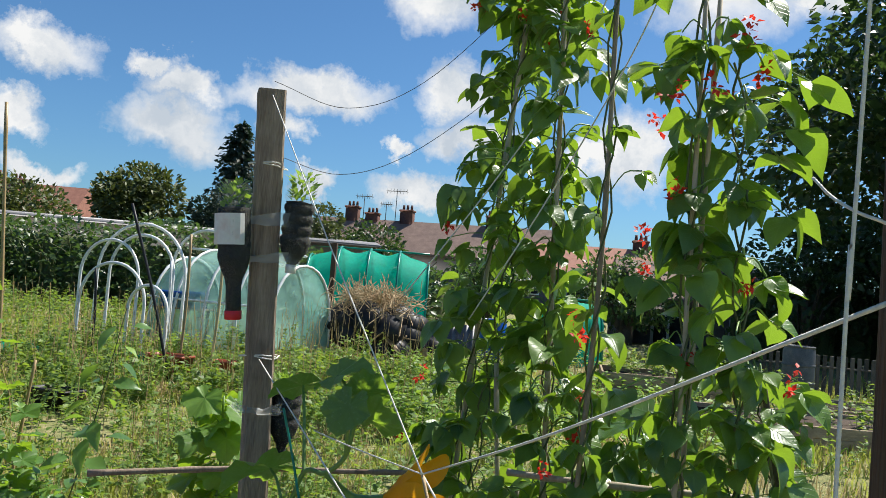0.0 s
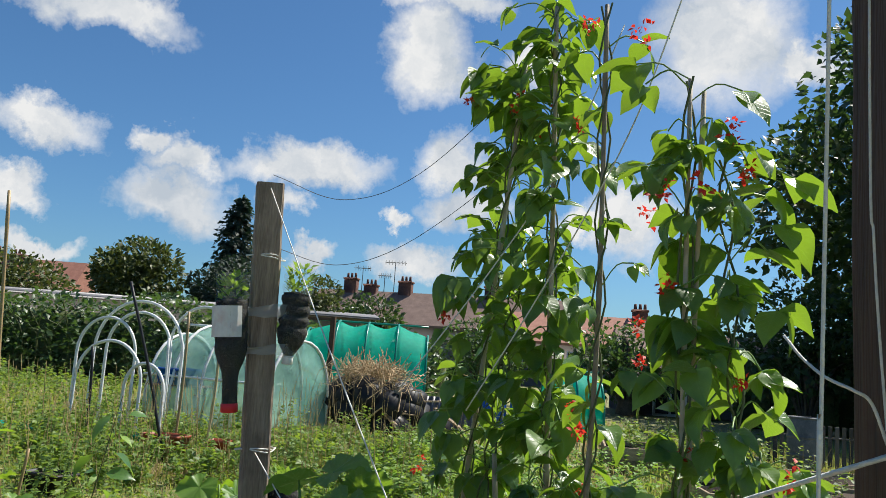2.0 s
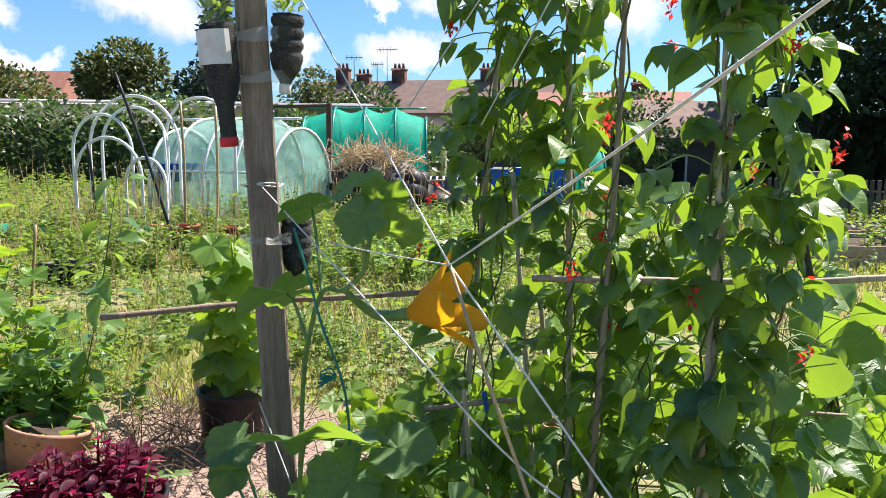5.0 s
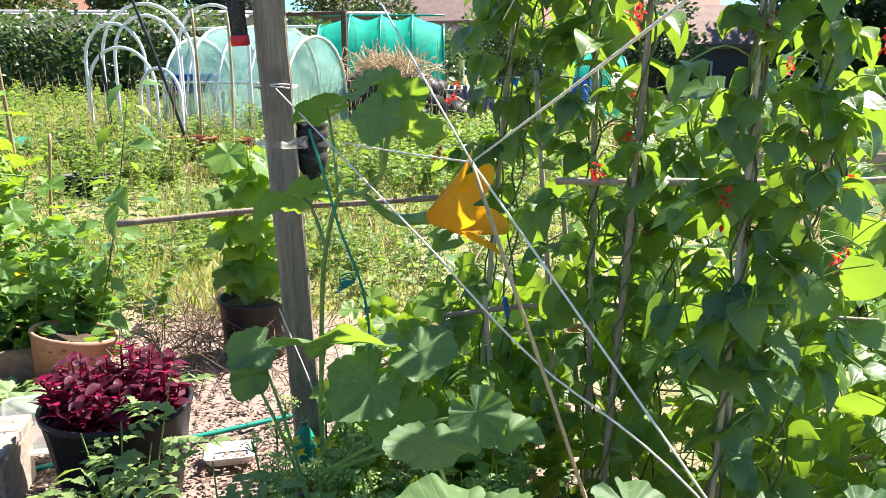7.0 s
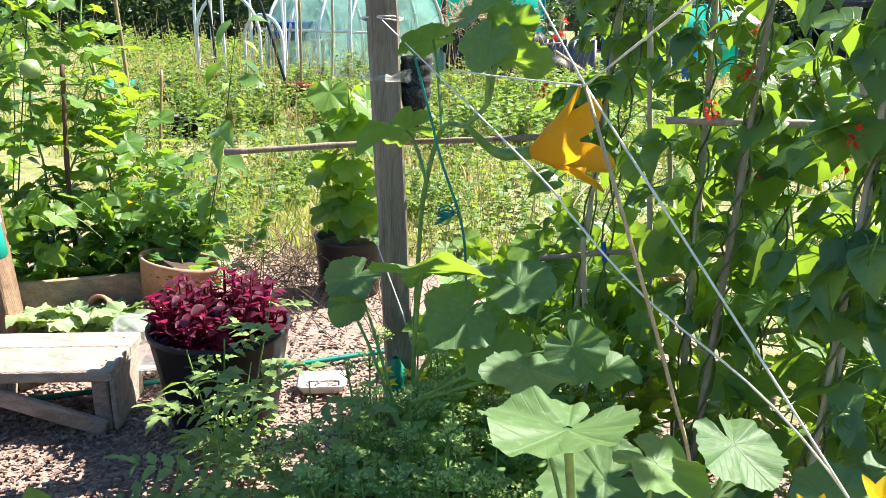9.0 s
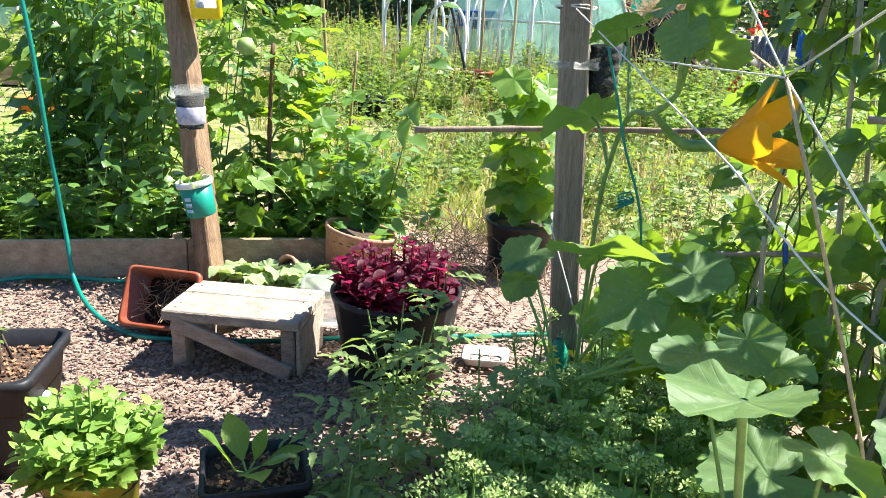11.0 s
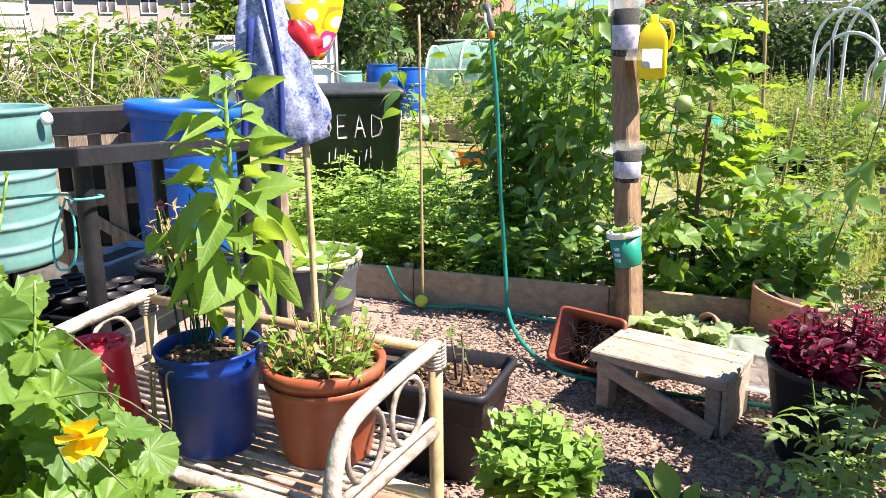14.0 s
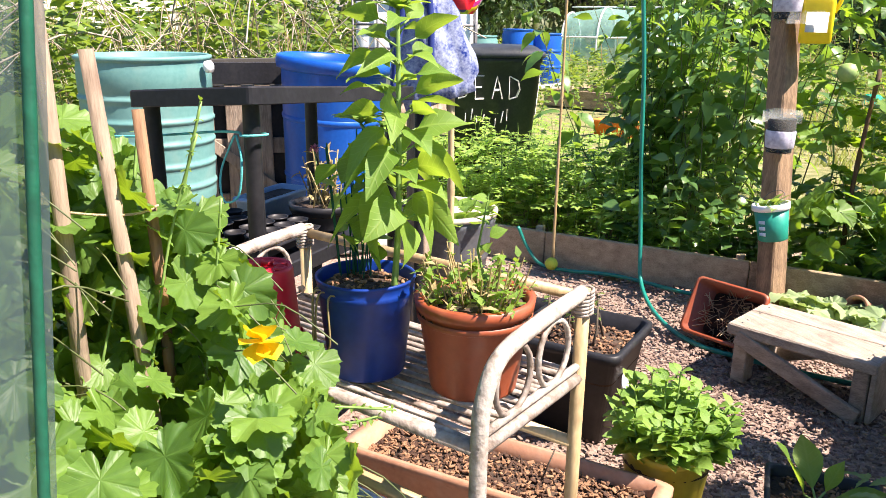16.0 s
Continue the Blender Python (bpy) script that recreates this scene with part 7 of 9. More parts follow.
def leaf_litter():
    r = random.Random(16)
    t = thing("cut_leaves", (-2.3, 4.0, 0), "pile of wilting pale cut leaves on the ground", "leaves")
    wilted = [blade_mesh("wilted_leaf", lobed(5, 0.10, 44, -0.1 + .1 * k, 0.06, k + 41, 0.7, 0.06), M_CUT) for k in range(3)]
    for _ in range(46):
        f = r.random()
        p = Vector((-2.46 + .50 * f + r.gauss(0, .04), 3.86 + .17 * f + r.gauss(0, .06), r.uniform(.02, .09)))
        a = r.uniform(0, 6.28)
        piece("leaf", wilted[r.randrange(3)], leaf_pose(p, (math.cos(a), math.sin(a), r.uniform(-.2, .25)), r.uniform(.06, .10), r.uniform(-10, 20), r.uniform(-30, 30)), t)
    b = Shape()
    b.squared([(0.085, 0.06, 0), (0.12, 0.09, 0.17), (0.128, 0.098, 0.172), (0.128, 0.098, 0.178), (0.115, 0.085, 0.177), (0.08, 0.055, 0.006)], 4, Matrix.Translation((-1.76, 3.70, 0.10)) @ pose(0, 0, 0, 62, 0, 25), 0.25)
    solid("clear_tub", b, M_MILKY, "milky clear plastic tub tipped on its side by the stool", "tub", base=(-1.76, 3.70, 0))


leaf_litter()


def hose_line(name, pts, label):
    s = Shape()
    s.tube(curve_pts(pts, 10), 0.0098, 8)
    return solid(name, s, M_HOSE, label, "hose", base=pts[-1])


hose_line("garden_hose", [(-3.10, 3.42, 1.36), (-3.08, 3.44, 1.05), (-3.07, 3.46, 0.63), (-3.04, 3.47, 0.25), (-2.95, 3.42, 0.06), (-2.68, 3.29, 0.012), (-2.39, 3.22, 0.012), (-2.16, 3.30, 0.012), (-1.87, 3.47, 0.012), (-1.70, 3.60, 0.012), (-1.32, 3.85, 0.012), (-1.0, 4.08, 0.012), (-0.6, 4.3, 0.012)],
          "green garden hose hanging down and trailing over the chippings")
hose_line("garden_hose", [(-3.62, 3.14, 0.2), (-3.58, 3.18, 0.09), (-3.5, 3.22, 0.014), (-3.36, 3.30, 0.012), (-3.20, 3.47, 0.012), (-2.85, 3.62, 0.012), (-2.62, 3.80, 0.012)],
          "short length of green hose lying before the boards")


def sprayer():
    t = thing("hose_nozzle", (-3.10, 3.42, 1.36), "grey spray nozzle with an orange collar on the hose", "nozzle")
    m = Matrix.Translation((-3.10, 3.42, 1.36))
    part("body", Shape().tube([m @ Vector((0, 0, 0)), m @ Vector((0, 0, .05)), m @ Vector((-.02, 0, .10)), m @ Vector((-.05, .01, .125))], [.012, .015, .014, .02], 10), M_GREYTUB, t)
    part("collar", Shape().lathe([(.013, 0), (.016, .004), (.016, .03), (.013, .034)], 12, m @ pose(0, 0, -.02)), M_ORANGEP, t, "orange collar")
    part("trigger", Shape().tube([m @ Vector((0, -.015, .02)), m @ Vector((0, -.035, .06)), m @ Vector((-.02, -.02, .09))], .005, 6), M_WHITEP, t)


sprayer()
cane("thin_cane", [(-3.46, 3.26, 0.03), (-3.50, 3.29, 0.7), (-3.53, 3.31, 1.46)], 0.0075, M_BAMBOO, "thin brown cane standing by the boards")
solid("yellow_ball", Shape().lathe([(0.001, -.034), (.02, -.028), (.033, -.008), (.034, .004), (.026, .022), (.012, .031), (0.001, .033)], 16, Matrix.Translation((-3.44, 3.24, 0.034))), M_LIME, "small lime-yellow ball at the foot of a cane", "ball", base=(-3.44, 3.24, 0))


def board_edge():
    t = thing("bed_edging", (-3.0, 3.55, 0), "long weathered board edging of the planted bed", "edging", kind="structure")
    pts = [(-5.1, 2.25), (-3.55, 3.27), (-2.72, 3.86), (-2.02, 4.34)]
    for (x0, y0), (x1, y1) in zip(pts[:-1], pts[1:]):
        d = Vector((x1 - x0, y1 - y0, 0))
        m = Matrix.Translation(((x0 + x1) / 2, (y0 + y1) / 2, 0.085)) @ pose(0, 0, 0, -3, 0, math.degrees(math.atan2(d.y, d.x)))
        part("board", Shape().block(d.length - .004, 0.03, 0.18, m, 0.004), M_PLANK, t, smooth=False)
        part("stake", Shape().block(0.04, 0.04, 0.22, m @ pose(d.length / 2 - .05, .036, 0), 0.003), M_PLANK, t, smooth=False)


board_edge()


# ---- the planted bed ----
LANCE = blade(6, 0.20, 0.4, 0.25, 0.35, 0.02, 1.0, 0.0, 2, (-1, 0, 1))
OVAL = blade(6, 0.40, 0.38, 0.22, 0.25, 0.02, 1.0, 0.0, 3, (-1, 0, 1))


BROAD = blade(6, 0.27, 0.4, 0.25, 0.4, 0.03, 1.0, 0.08, 4, (-1, 0, 1))


def tall_bush():
    r = random.Random(18)
    t = thing("artichoke_bush", (-3.55, 4.2, 0), "tall dark leafy bush of many upright stems", "bush")
    st, lf, lg = Shape(), Shape(), Shape()
    for _ in range(58):
        b = Vector((-3.62 + r.gauss(0, .34), 4.32 + r.gauss(0, .15), 0))
        h = r.uniform(0.9, 2.25)
        e = b + Vector((r.gauss(0, .30), r.gauss(0, .18), h))
        c = curve_pts([b, b.lerp(e, .5) + Vector((r.gauss(0, .05), r.gauss(0, .05), 0)), e], 8)
        st.tube(c, [.0042 - .0028 * i / len(c) for i in range(len(c))], 5, False)
        n = int(h * 27)
        for k in range(n):
            f = .06 + .94 * k / n
            if f < .4 and r.random() < .5:
                continue
            p = c[min(len(c) - 1, int(f * (len(c) - 1)))]
            a = k * 2.4 + r.random()
            o = Vector((math.cos(a), math.sin(a), r.uniform(-.8, .45)))
            q = p + Vector((o.x, o.y, 0)) * r.uniform(.02, .07)
            if f > .75 and r.random() < .5:
                fluff(lg, q, o, r.uniform(.06, .11), LANCE, r.uniform(-40, 40))
            else:
                fluff(lf, q, o, r.uniform(.08, .16), BROAD, r.uniform(-45, 45))
    part("stem_tangle", st, M_STEM_D, t, kind="stuff")
    part("foliage", lf, M_BUSH, t, "dark glossy lower leaves", kind="stuff")
    part("upper_foliage", lg, M_MINT, t, "lighter narrow upper leaves", kind="stuff")


tall_bush()


TOMATO = blade(8, 0.24, 0.35, 0.3, 0.3, 0.03, 1.0, 0.32, 21, (-1, 0, 1))


def frond(s, p, out, size, r, n=5, data=QUICK, wide=.36):
    """A divided leaf: leaflets along a midrib."""
    d = Vector(out).normalized()
    sd = d.cross(Vector((0, 0, 1)))
    sd = sd.normalized() if sd.length > .01 else Vector((1, 0, 0))
    for k in range(n):
        f = (k + 1) / n
        q = Vector(p) + d * size * f - Vector((0, 0, .25 * size * f * f))
        for w in (1, -1):
            fluff(s, q, d * .5 + sd * w + Vector((0, 0, r.uniform(-.2, .3))), size * wide * (1.15 - f * .5), data, r.uniform(-30, 30))
    fluff(s, Vector(p) + d * size - Vector((0, 0, .25 * size)), d, size * wide, data)


def leafy_bed(name, label, cx, cy, sx, sy, turn, n, h, size, mat, seed, nf=9, data=QUICK, nl=5, wide=.36):
    r = random.Random(seed)
    t = thing(name, (cx, cy, 0), label, "plant bed")
    m = pose(cx, cy, 0, 0, 0, turn)
    st, lf = Shape(), Shape()
    for _ in range(n):
        b = m @ Vector((r.uniform(-sx, sx), r.uniform(-sy, sy), 0))
        e = b + Vector((r.gauss(0, .08), r.gauss(0, .08), h * r.uniform(.55, 1.1)))
        st.tube([b, e], [.003, .002], 4, False)
        for k in range(nf):
            a = k * 2.4 + r.random()
            frond(lf, b.lerp(e, .1 + .9 * k / nf), (math.cos(a), math.sin(a), r.uniform(.0, .8)), size * r.uniform(.6, 1.2), r, nl, data, wide)
    part("stem_tangle", st, M_STEM, t, kind="stuff")
    part("foliage", lf, mat, t, kind="stuff")
    return t


leafy_bed("carrot_bed", "dense feathery green plants behind the board edging", -4.55, 3.45, 1.0, 0.35, 33, 105, 0.58, 0.15, M_CARROT, 19, 11)
leafy_bed("carrot_bed", "taller dense green plants at the back of the bed", -4.75, 4.15, 1.1, 0.4, 33, 60, 0.55, 0.16, M_CARROT, 20, 8)
leafy_bed("nettle_patch", "tall pale-green weeds in front of the black bin", -5.3, 4.9, 1.2, 0.5, 30, 60, 0.45, 0.15, M_CARROT, 23)
leafy_bed("tomato_plant", "bushy tomato plants with thin leaves beside the path", -0.92, 2.92, 0.13, 0.16, 20, 5, 0.42, 0.15, M_TOM, 24, 6, TOMATO, 4, .42)
leafy_bed("tomato_plant", "low tomato plants at the yard's edge", -0.95, 2.58, 0.13, 0.18, 20, 5, 0.34, 0.15, M_TOM, 25, 6, TOMATO, 4, .42)
leafy_bed("tomato_plant", "young tomato plant before the purple amaranth", -1.17, 3.12, 0.06, 0.06, 0, 4, 0.60, 0.16, M_TOM, 26, 9, TOMATO, 4, .40)


def sedum(cx, cy, sx, sy, n, hmin, hmax, seed, label):
    r = random.Random(seed)
    t = thing("sedum_clump", (cx, cy, 0), label, "sedum")
    st, lf, hd = Shape(), Shape(), Shape()
    for _ in range(n):
        b = Vector((cx + r.uniform(-sx, sx), cy + r.uniform(-sy, sy), 0))
        e = b + Vector((r.gauss(0, .04), r.gauss(0, .04), r.uniform(hmin, hmax)))
        st.tube([b, e], .003, 4, False)
        for k in range(11):
            a = k * 2.4
            fluff(lf, b.lerp(e, .10 + .68 * k / 10), (math.cos(a), math.sin(a), .35), r.uniform(.035, .06), OVAL, r.uniform(-20, 20))
        if r.random() < .85:
            w = r.uniform(.026, .048)
            for j in range(9):
                a = j * 2.4
                c = e + Vector((math.cos(a), math.sin(a), 0)) * w * math.sqrt(j / 9) + Vector((0, 0, .012 - .02 * j / 9))
                st.tube([e - Vector((0, 0, .03)), c], .0016, 3, False)
                for _ in range(9):
                    d = ball_dir(r, 0)
                    fluff(hd, c + d * .008, d, r.uniform(.008, .013), roll=r.uniform(-60, 60))
    part("stem_tangle", st, M_STEM, t, kind="stuff")
    part("foliage", lf, M_SEDUML, t, kind="stuff")
    part("bloom", hd, M_SEDUM, t, "flat heads of pale green buds", kind="stuff")


sedum(-0.48, 3.05, .36, .34, 105, .20, .40, 27, "clump of pale green sedum with flat flower heads")
sedum(-0.46, 2.55, .28, .26, 95, .18, .36, 28, "lower clump of yellow-green sedum at the yard's edge")


def small_flowers(p, n, label, size=.03, mat=None):
    t = thing("yellow_blossom", p, label, "flower")
    r = random.Random(int(p[0] * 100))
    for _ in range(n):
        c = Vector(p) + Vector((r.gauss(0, .05), r.gauss(0, .04), r.gauss(0, .03)))
        s = Shape()
        for k in range(5):
            a = 2 * math.pi * k / 5
            fluff(s, c, (math.cos(a), math.sin(a) - .3, .35), size)
        part("blossom", s, mat or M_YELLOW, t)
    part("stalk", Shape().tube([Vector(p), (p[0], p[1], 0)], .004, 5), M_STEM, t)


small_flowers((-0.70, 3.32, 0.30), 5, "small yellow blossoms low beside the post")


def clay_pot_plants():
    t, m = round_pot("clay_pot", Vector((-2.07, 4.25, -0.01)), 0.125, 0.172, 0.25, M_CLAY, "faded terracotta pot with a straggling plant", tilt=(-7, 9))
    r = random.Random(28)
    lf = Shape()
    for _ in range(18):
        a = r.uniform(0, 6.28)
        fluff(lf, m @ Vector((.08 * math.cos(a), .08 * math.sin(a), .22)), (math.cos(a), math.sin(a), r.uniform(-.2, .8)), r.uniform(.07, .13), OVAL, r.uniform(-30, 30))
    part("foliage", lf, M_BUSH, t, kind="stuff")
    round_pot("small_clay_pot", Vector((-2.27, 4.10, 0.05)), 0.035, 0.052, 0.10, M_CLAY, "small terracotta pot tipped over by the boards", None, (70, 10))
    t, m = round_pot("black_pot", Vector((-1.42, 4.75, 0)), 0.14, 0.165, 0.27, M_BLACK, "black pot with a bushy leafy plant behind the post")
    st = Shape()
    top = m @ Vector((.01, 0, .95))
    st.tube(curve_pts([m @ Vector((0, 0, .2)), m @ Vector((.02, .01, .6)), top], 5), .006, 6)
    for k in range(44):
        f = .08 + .92 * k / 44
        p = (m @ Vector((0, 0, .24))).lerp(top, f)
        a = k * 2.4
        w = r.uniform(.05, .16)
        q = p + Vector((math.cos(a) * w, math.sin(a) * w * .8, r.uniform(-.02, .05)))
        st.tube([p, q], .0025, 4, False)
        piece("leaf", CUKE[k % 4], leaf_pose(q, (math.cos(a), math.sin(a) - .3, r.uniform(-1.8, -.4)), r.uniform(.085, .14), 5, r.uniform(-30, 30)), t)
    part("stalk_tangle", st, M_STEM, t, kind="stuff")


clay_pot_plants()


def dry_clump():
    r = random.Random(29)
    s = Shape()
    for _ in range(420):
        p = Vector((-1.62 + r.gauss(0, .28), 4.75 + r.gauss(0, .35), 0))
        q = p + Vector((r.gauss(0, .13), r.gauss(0, .13), r.uniform(.04, .24)))
        s.tube([p, p.lerp(q, .6) + Vector((r.gauss(0, .02), 0, .03)), q], .0022, 3, False)
    solid("dead_stalks", s, M_DEAD, "tangle of dead brown stalks at the path's edge", "weeds", kind="stuff")


dry_clump()


def gourd_vines():
    r = random.Random(30)
    t = thing("gourd_vine", (-2.55, 4.5, 0), "gourd vines with round leaves climbing canes by the brown post", "gourd plant")
    paths = [[(-2.72, 4.3, 0), (-2.76, 4.35, .8), (-2.80, 4.4, 1.72)], [(-2.55, 4.55, 0), (-2.62, 4.6, .7), (-2.70, 4.65, 1.4)], [(-2.45, 4.75, 0), (-2.52, 4.80, .4), (-2.60, 4.85, .80)], [(-2.58, 4.3, 0), (-2.65, 4.4, .5), (-2.6, 4.5, .95)], [(-2.35, 4.45, 0), (-2.40, 4.5, .3), (-2.35, 4.55, .55)]]
    st = Shape()
    for pth in paths:
        pts = curve_pts(pth, 10)
        st.tube([p + Vector((.015 * math.sin(i), .015 * math.cos(i), 0)) for i, p in enumerate(pts)], .005, 5, False)
        for _ in range(64):
            p = pts[r.randrange(len(pts))]
            a = r.uniform(0, 6.28)
            w = r.uniform(.05, .20)
            q = p + Vector((math.cos(a) * w, math.sin(a) * w, r.uniform(-.05, .08)))
            st.tube([p, q], .0028, 4, False)
            piece("leaf", CUKE[r.randrange(4)], leaf_pose(q, (math.cos(a), math.sin(a), r.uniform(-.8, .2)), r.uniform(.05, .10), 5, r.uniform(-40, 40)), t)
    part("stem_tangle", st, M_STEM, t, kind="stuff")
    for p in ((-2.70, 4.3, 1.03), (-2.55, 4.45, .55)):
        part("gourd", Shape().lathe([(.001, -.045), (.03, -.038), (.045, -.01), (.045, .012), (.03, .036), (.001, .042)], 14, Matrix.Translation(p)), M_MELON, t, "round pale green gourd")
    for p in ((-2.3, 4.35, .45), (-2.5, 4.2, .25), (-2.25, 4.5, .3)):
        fs = Shape()
        for k in range(5):
            a = 1.257 * k
            fluff(fs, Vector(p), (math.cos(a), math.sin(a), .4), .045)
        part("flower", fs, M_YELLOW, t, "yellow gourd flower")
    cane("gourd_cane", [(-2.66, 4.8, 0), (-2.72, 4.82, .6), (-2.84, 4.85, 1.15)], .010, M_BAMBOO, "brown bamboo cane leaning among the gourds")
    cane("gourd_cane", [(-2.70, 5.0, 0), (-2.72, 4.97, 1.1), (-2.77, 4.9, 2.3)], .010, M_BAMBOO, "tall bamboo cane beside the gourds")
    cane("gourd_cane", [(-2.66, 5.05, 0), (-2.62, 5.06, .5), (-2.58, 5.08, .98)], .009, M_BAMBOO, "short bamboo cane beside the gourds")
    cane("gourd_cane", [(-2.58, 4.3, 0), (-2.60, 4.32, .5), (-2.58, 4.35, 1.05)], .011, M_POSTC, "dark cane behind the gourd leaves")


gourd_vines()


def bed_growth():
    """Low leafy growth crowding the boards round the brown post."""
    r = random.Random(130)
    lf, st = Shape(), Shape()
    for _ in range(95):
        f = r.uniform(-.1, 1.0)
        x, y = -3.35 + 1.35 * f + r.gauss(0, .03), 3.52 + .92 * f + abs(r.gauss(0, .22)) + .05
        herb(lf, st, (x, y, 0), r.uniform(.18, .62), .35, r.randint(14, 26), r.uniform(.05, .10), OVAL, r=r, sr=.003)
    t = thing("bed_growth", (-2.7, 4.0, 0), "leafy green growth crowding the board edging", "plants")
    part("foliage", lf, M_BUSH, t, kind="stuff")
    part("stalk_tangle", st, M_STEM, t, kind="stuff")


bed_growth()


# ---- things strapped to the brown post ----
def on_post_b(z, out=0.06, side=0.0):
    f = (z - POST_B[0].z) / (POST_B[1].z - POST_B[0].z)
    c = POST_B[0].lerp(POST_B[1], f)
    d = Vector((0.66, -0.75, 0))
    return c + d * out + Vector((0.75, 0.66, 0)) * side


def strapped_cup(z, h, label, body):
    p = on_post_b(z, 0.10)
    t = thing("strapped_cup", p, label, "cup")
    m = Matrix.Translation(p) @ Matrix.Diagonal((1.3, 1.3, 1.1, 1))
    part("cup", Shape().lathe([(.038, 0), (.042, .004), (.048, h), (.044, h), (.040, .01)], 20, m), body, t)
    part("compost", Shape().lathe([(.0395, .006), (.0445, h * .80), (.001, h * .82)], 16, m), M_COMPOST, t)
    part("band", Shape().lathe([(.0435, h * .14), (.0455, h * .16), (.0480, h * .52), (.0460, h * .54)], 20, m), M_LILAC, t, "lilac and white printed band")
    part("tape", Shape().lathe([(.062, h * .70), (.062, h * .95)], 20, m @ pose(-.02, .02, 0)), M_FILM, t, "clear packing tape")


strapped_cup(0.70, 0.17, "clear cup of compost strapped to the post", M_BOTTLE)
strapped_cup(1.25, 0.24, "clear cup of compost strapped high on the post", M_BOTTLE)


def yellow_jug():
    p = on_post_b(1.16, 0.06, 0.115)
    t = thing("yellow_jug", p, "yellow plastic jug taped to the brown post", "jug")
    m = Matrix.Translation(p) @ pose(0, 0, 0, 0, 0, 40) @ Matrix.Diagonal((1.15, 1.15, 1.15, 1))
    s = Shape()
    s.squared([(.052, .036, 0), (.056, .040, .01), (.056, .040, .14), (.050, .036, .17), (.030, .026, .20), (.016, .016, .215), (.016, .016, .24), (.013, .013, .241)], 5, m, .3)
    part("body", s, M_YELLOWP, t)
    part("handle", Shape().tube(curve_pts([m @ Vector((.02, 0, .215)), m @ Vector((.062, 0, .21)), m @ Vector((.072, 0, .16)), m @ Vector((.054, 0, .11))], 6), .0095, 8), M_YELLOWP, t)
    part("label", Shape().block(.075, .002, .07, m @ pose(0, -.042, .075), .0005), M_LABEL, t, "worn white label")
    part("tape", Shape().lathe([(.085, .07), (.085, .115)], 20, m @ pose(-.05, .0, 0)), M_FILM, t, "clear packing tape")


yellow_jug()


def green_tub():
    p = on_post_b(0.335, 0.115)
    t = thing("green_tub", p, "small white tub with a green label hung on the post", "tub")
    m = Matrix.Translation(p) @ pose(0, 0, 0, 6, -8, 0) @ Matrix.Diagonal((1.28, 1.28, 1.2, 1))
    part("body", Shape().lathe([(.045, 0), (.048, .004), (.056, .12), (.052, .12), (.046, .01)], 24, m), M_TEAL, t)
    part("rim", Shape().lathe([(.0575, .112), (.062, .114), (.062, .134), (.056, .136), (.052, .118)], 24, m), M_WHITEP, t, "white rim")
    b = Shape()
    for k in range(3):
        b.block(.024, .002, .012, m @ pose(.005, -.0525, .03 + .022 * k, -4, 0, 5), .0004)
    part("print", b, M_WHITEP, t, "white printed block")
    part("wire_handle", Shape().tube(curve_pts([m @ Vector((-.058, 0, .125)), m @ Vector((-.02, .03, .17)), m @ Vector((.03, .03, .17)), m @ Vector((.058, 0, .125))], 6), .0016, 5), M_WIRE, t)
    r = random.Random(33)
    lf = Shape()
    for _ in range(22):
        fluff(lf, m @ Vector((r.uniform(-.03, .03), r.uniform(-.03, .03), .12)), (r.uniform(-1, 1), r.uniform(-1, 1), r.uniform(.2, 1.6)), r.uniform(.04, .09), LANCE)
    part("foliage", lf, M_TOM, t, kind="stuff")


green_tub()

solid("white_tray", Shape().squared([(.07, .05, 0), (.085, .062, .03), (.088, .065, .032), (.075, .055, .03), (.06, .04, .006)], 4, pose(-1.14, 3.74, 0, 0, 0, 20), .25), M_WHITEP, "white plastic tray lying on the chippings", "tray", base=(-1.14, 3.74, 0))

# ---- rattan stand and its pots ----
RL, RS = Vector((-0.882, -0.471, 0)), Vector((-0.471, 0.882, 0))
RFR = Vector((-1.135, 1.572, 0))
RW, RD, RZ = 0.72, 0.335, 0.602


def rat(u, v, z):
    """A place on the stand: u from its near end, v from its front."""
    return RFR + RL * (RW * u) + RS * (RD * v) + Vector((0, 0, z))


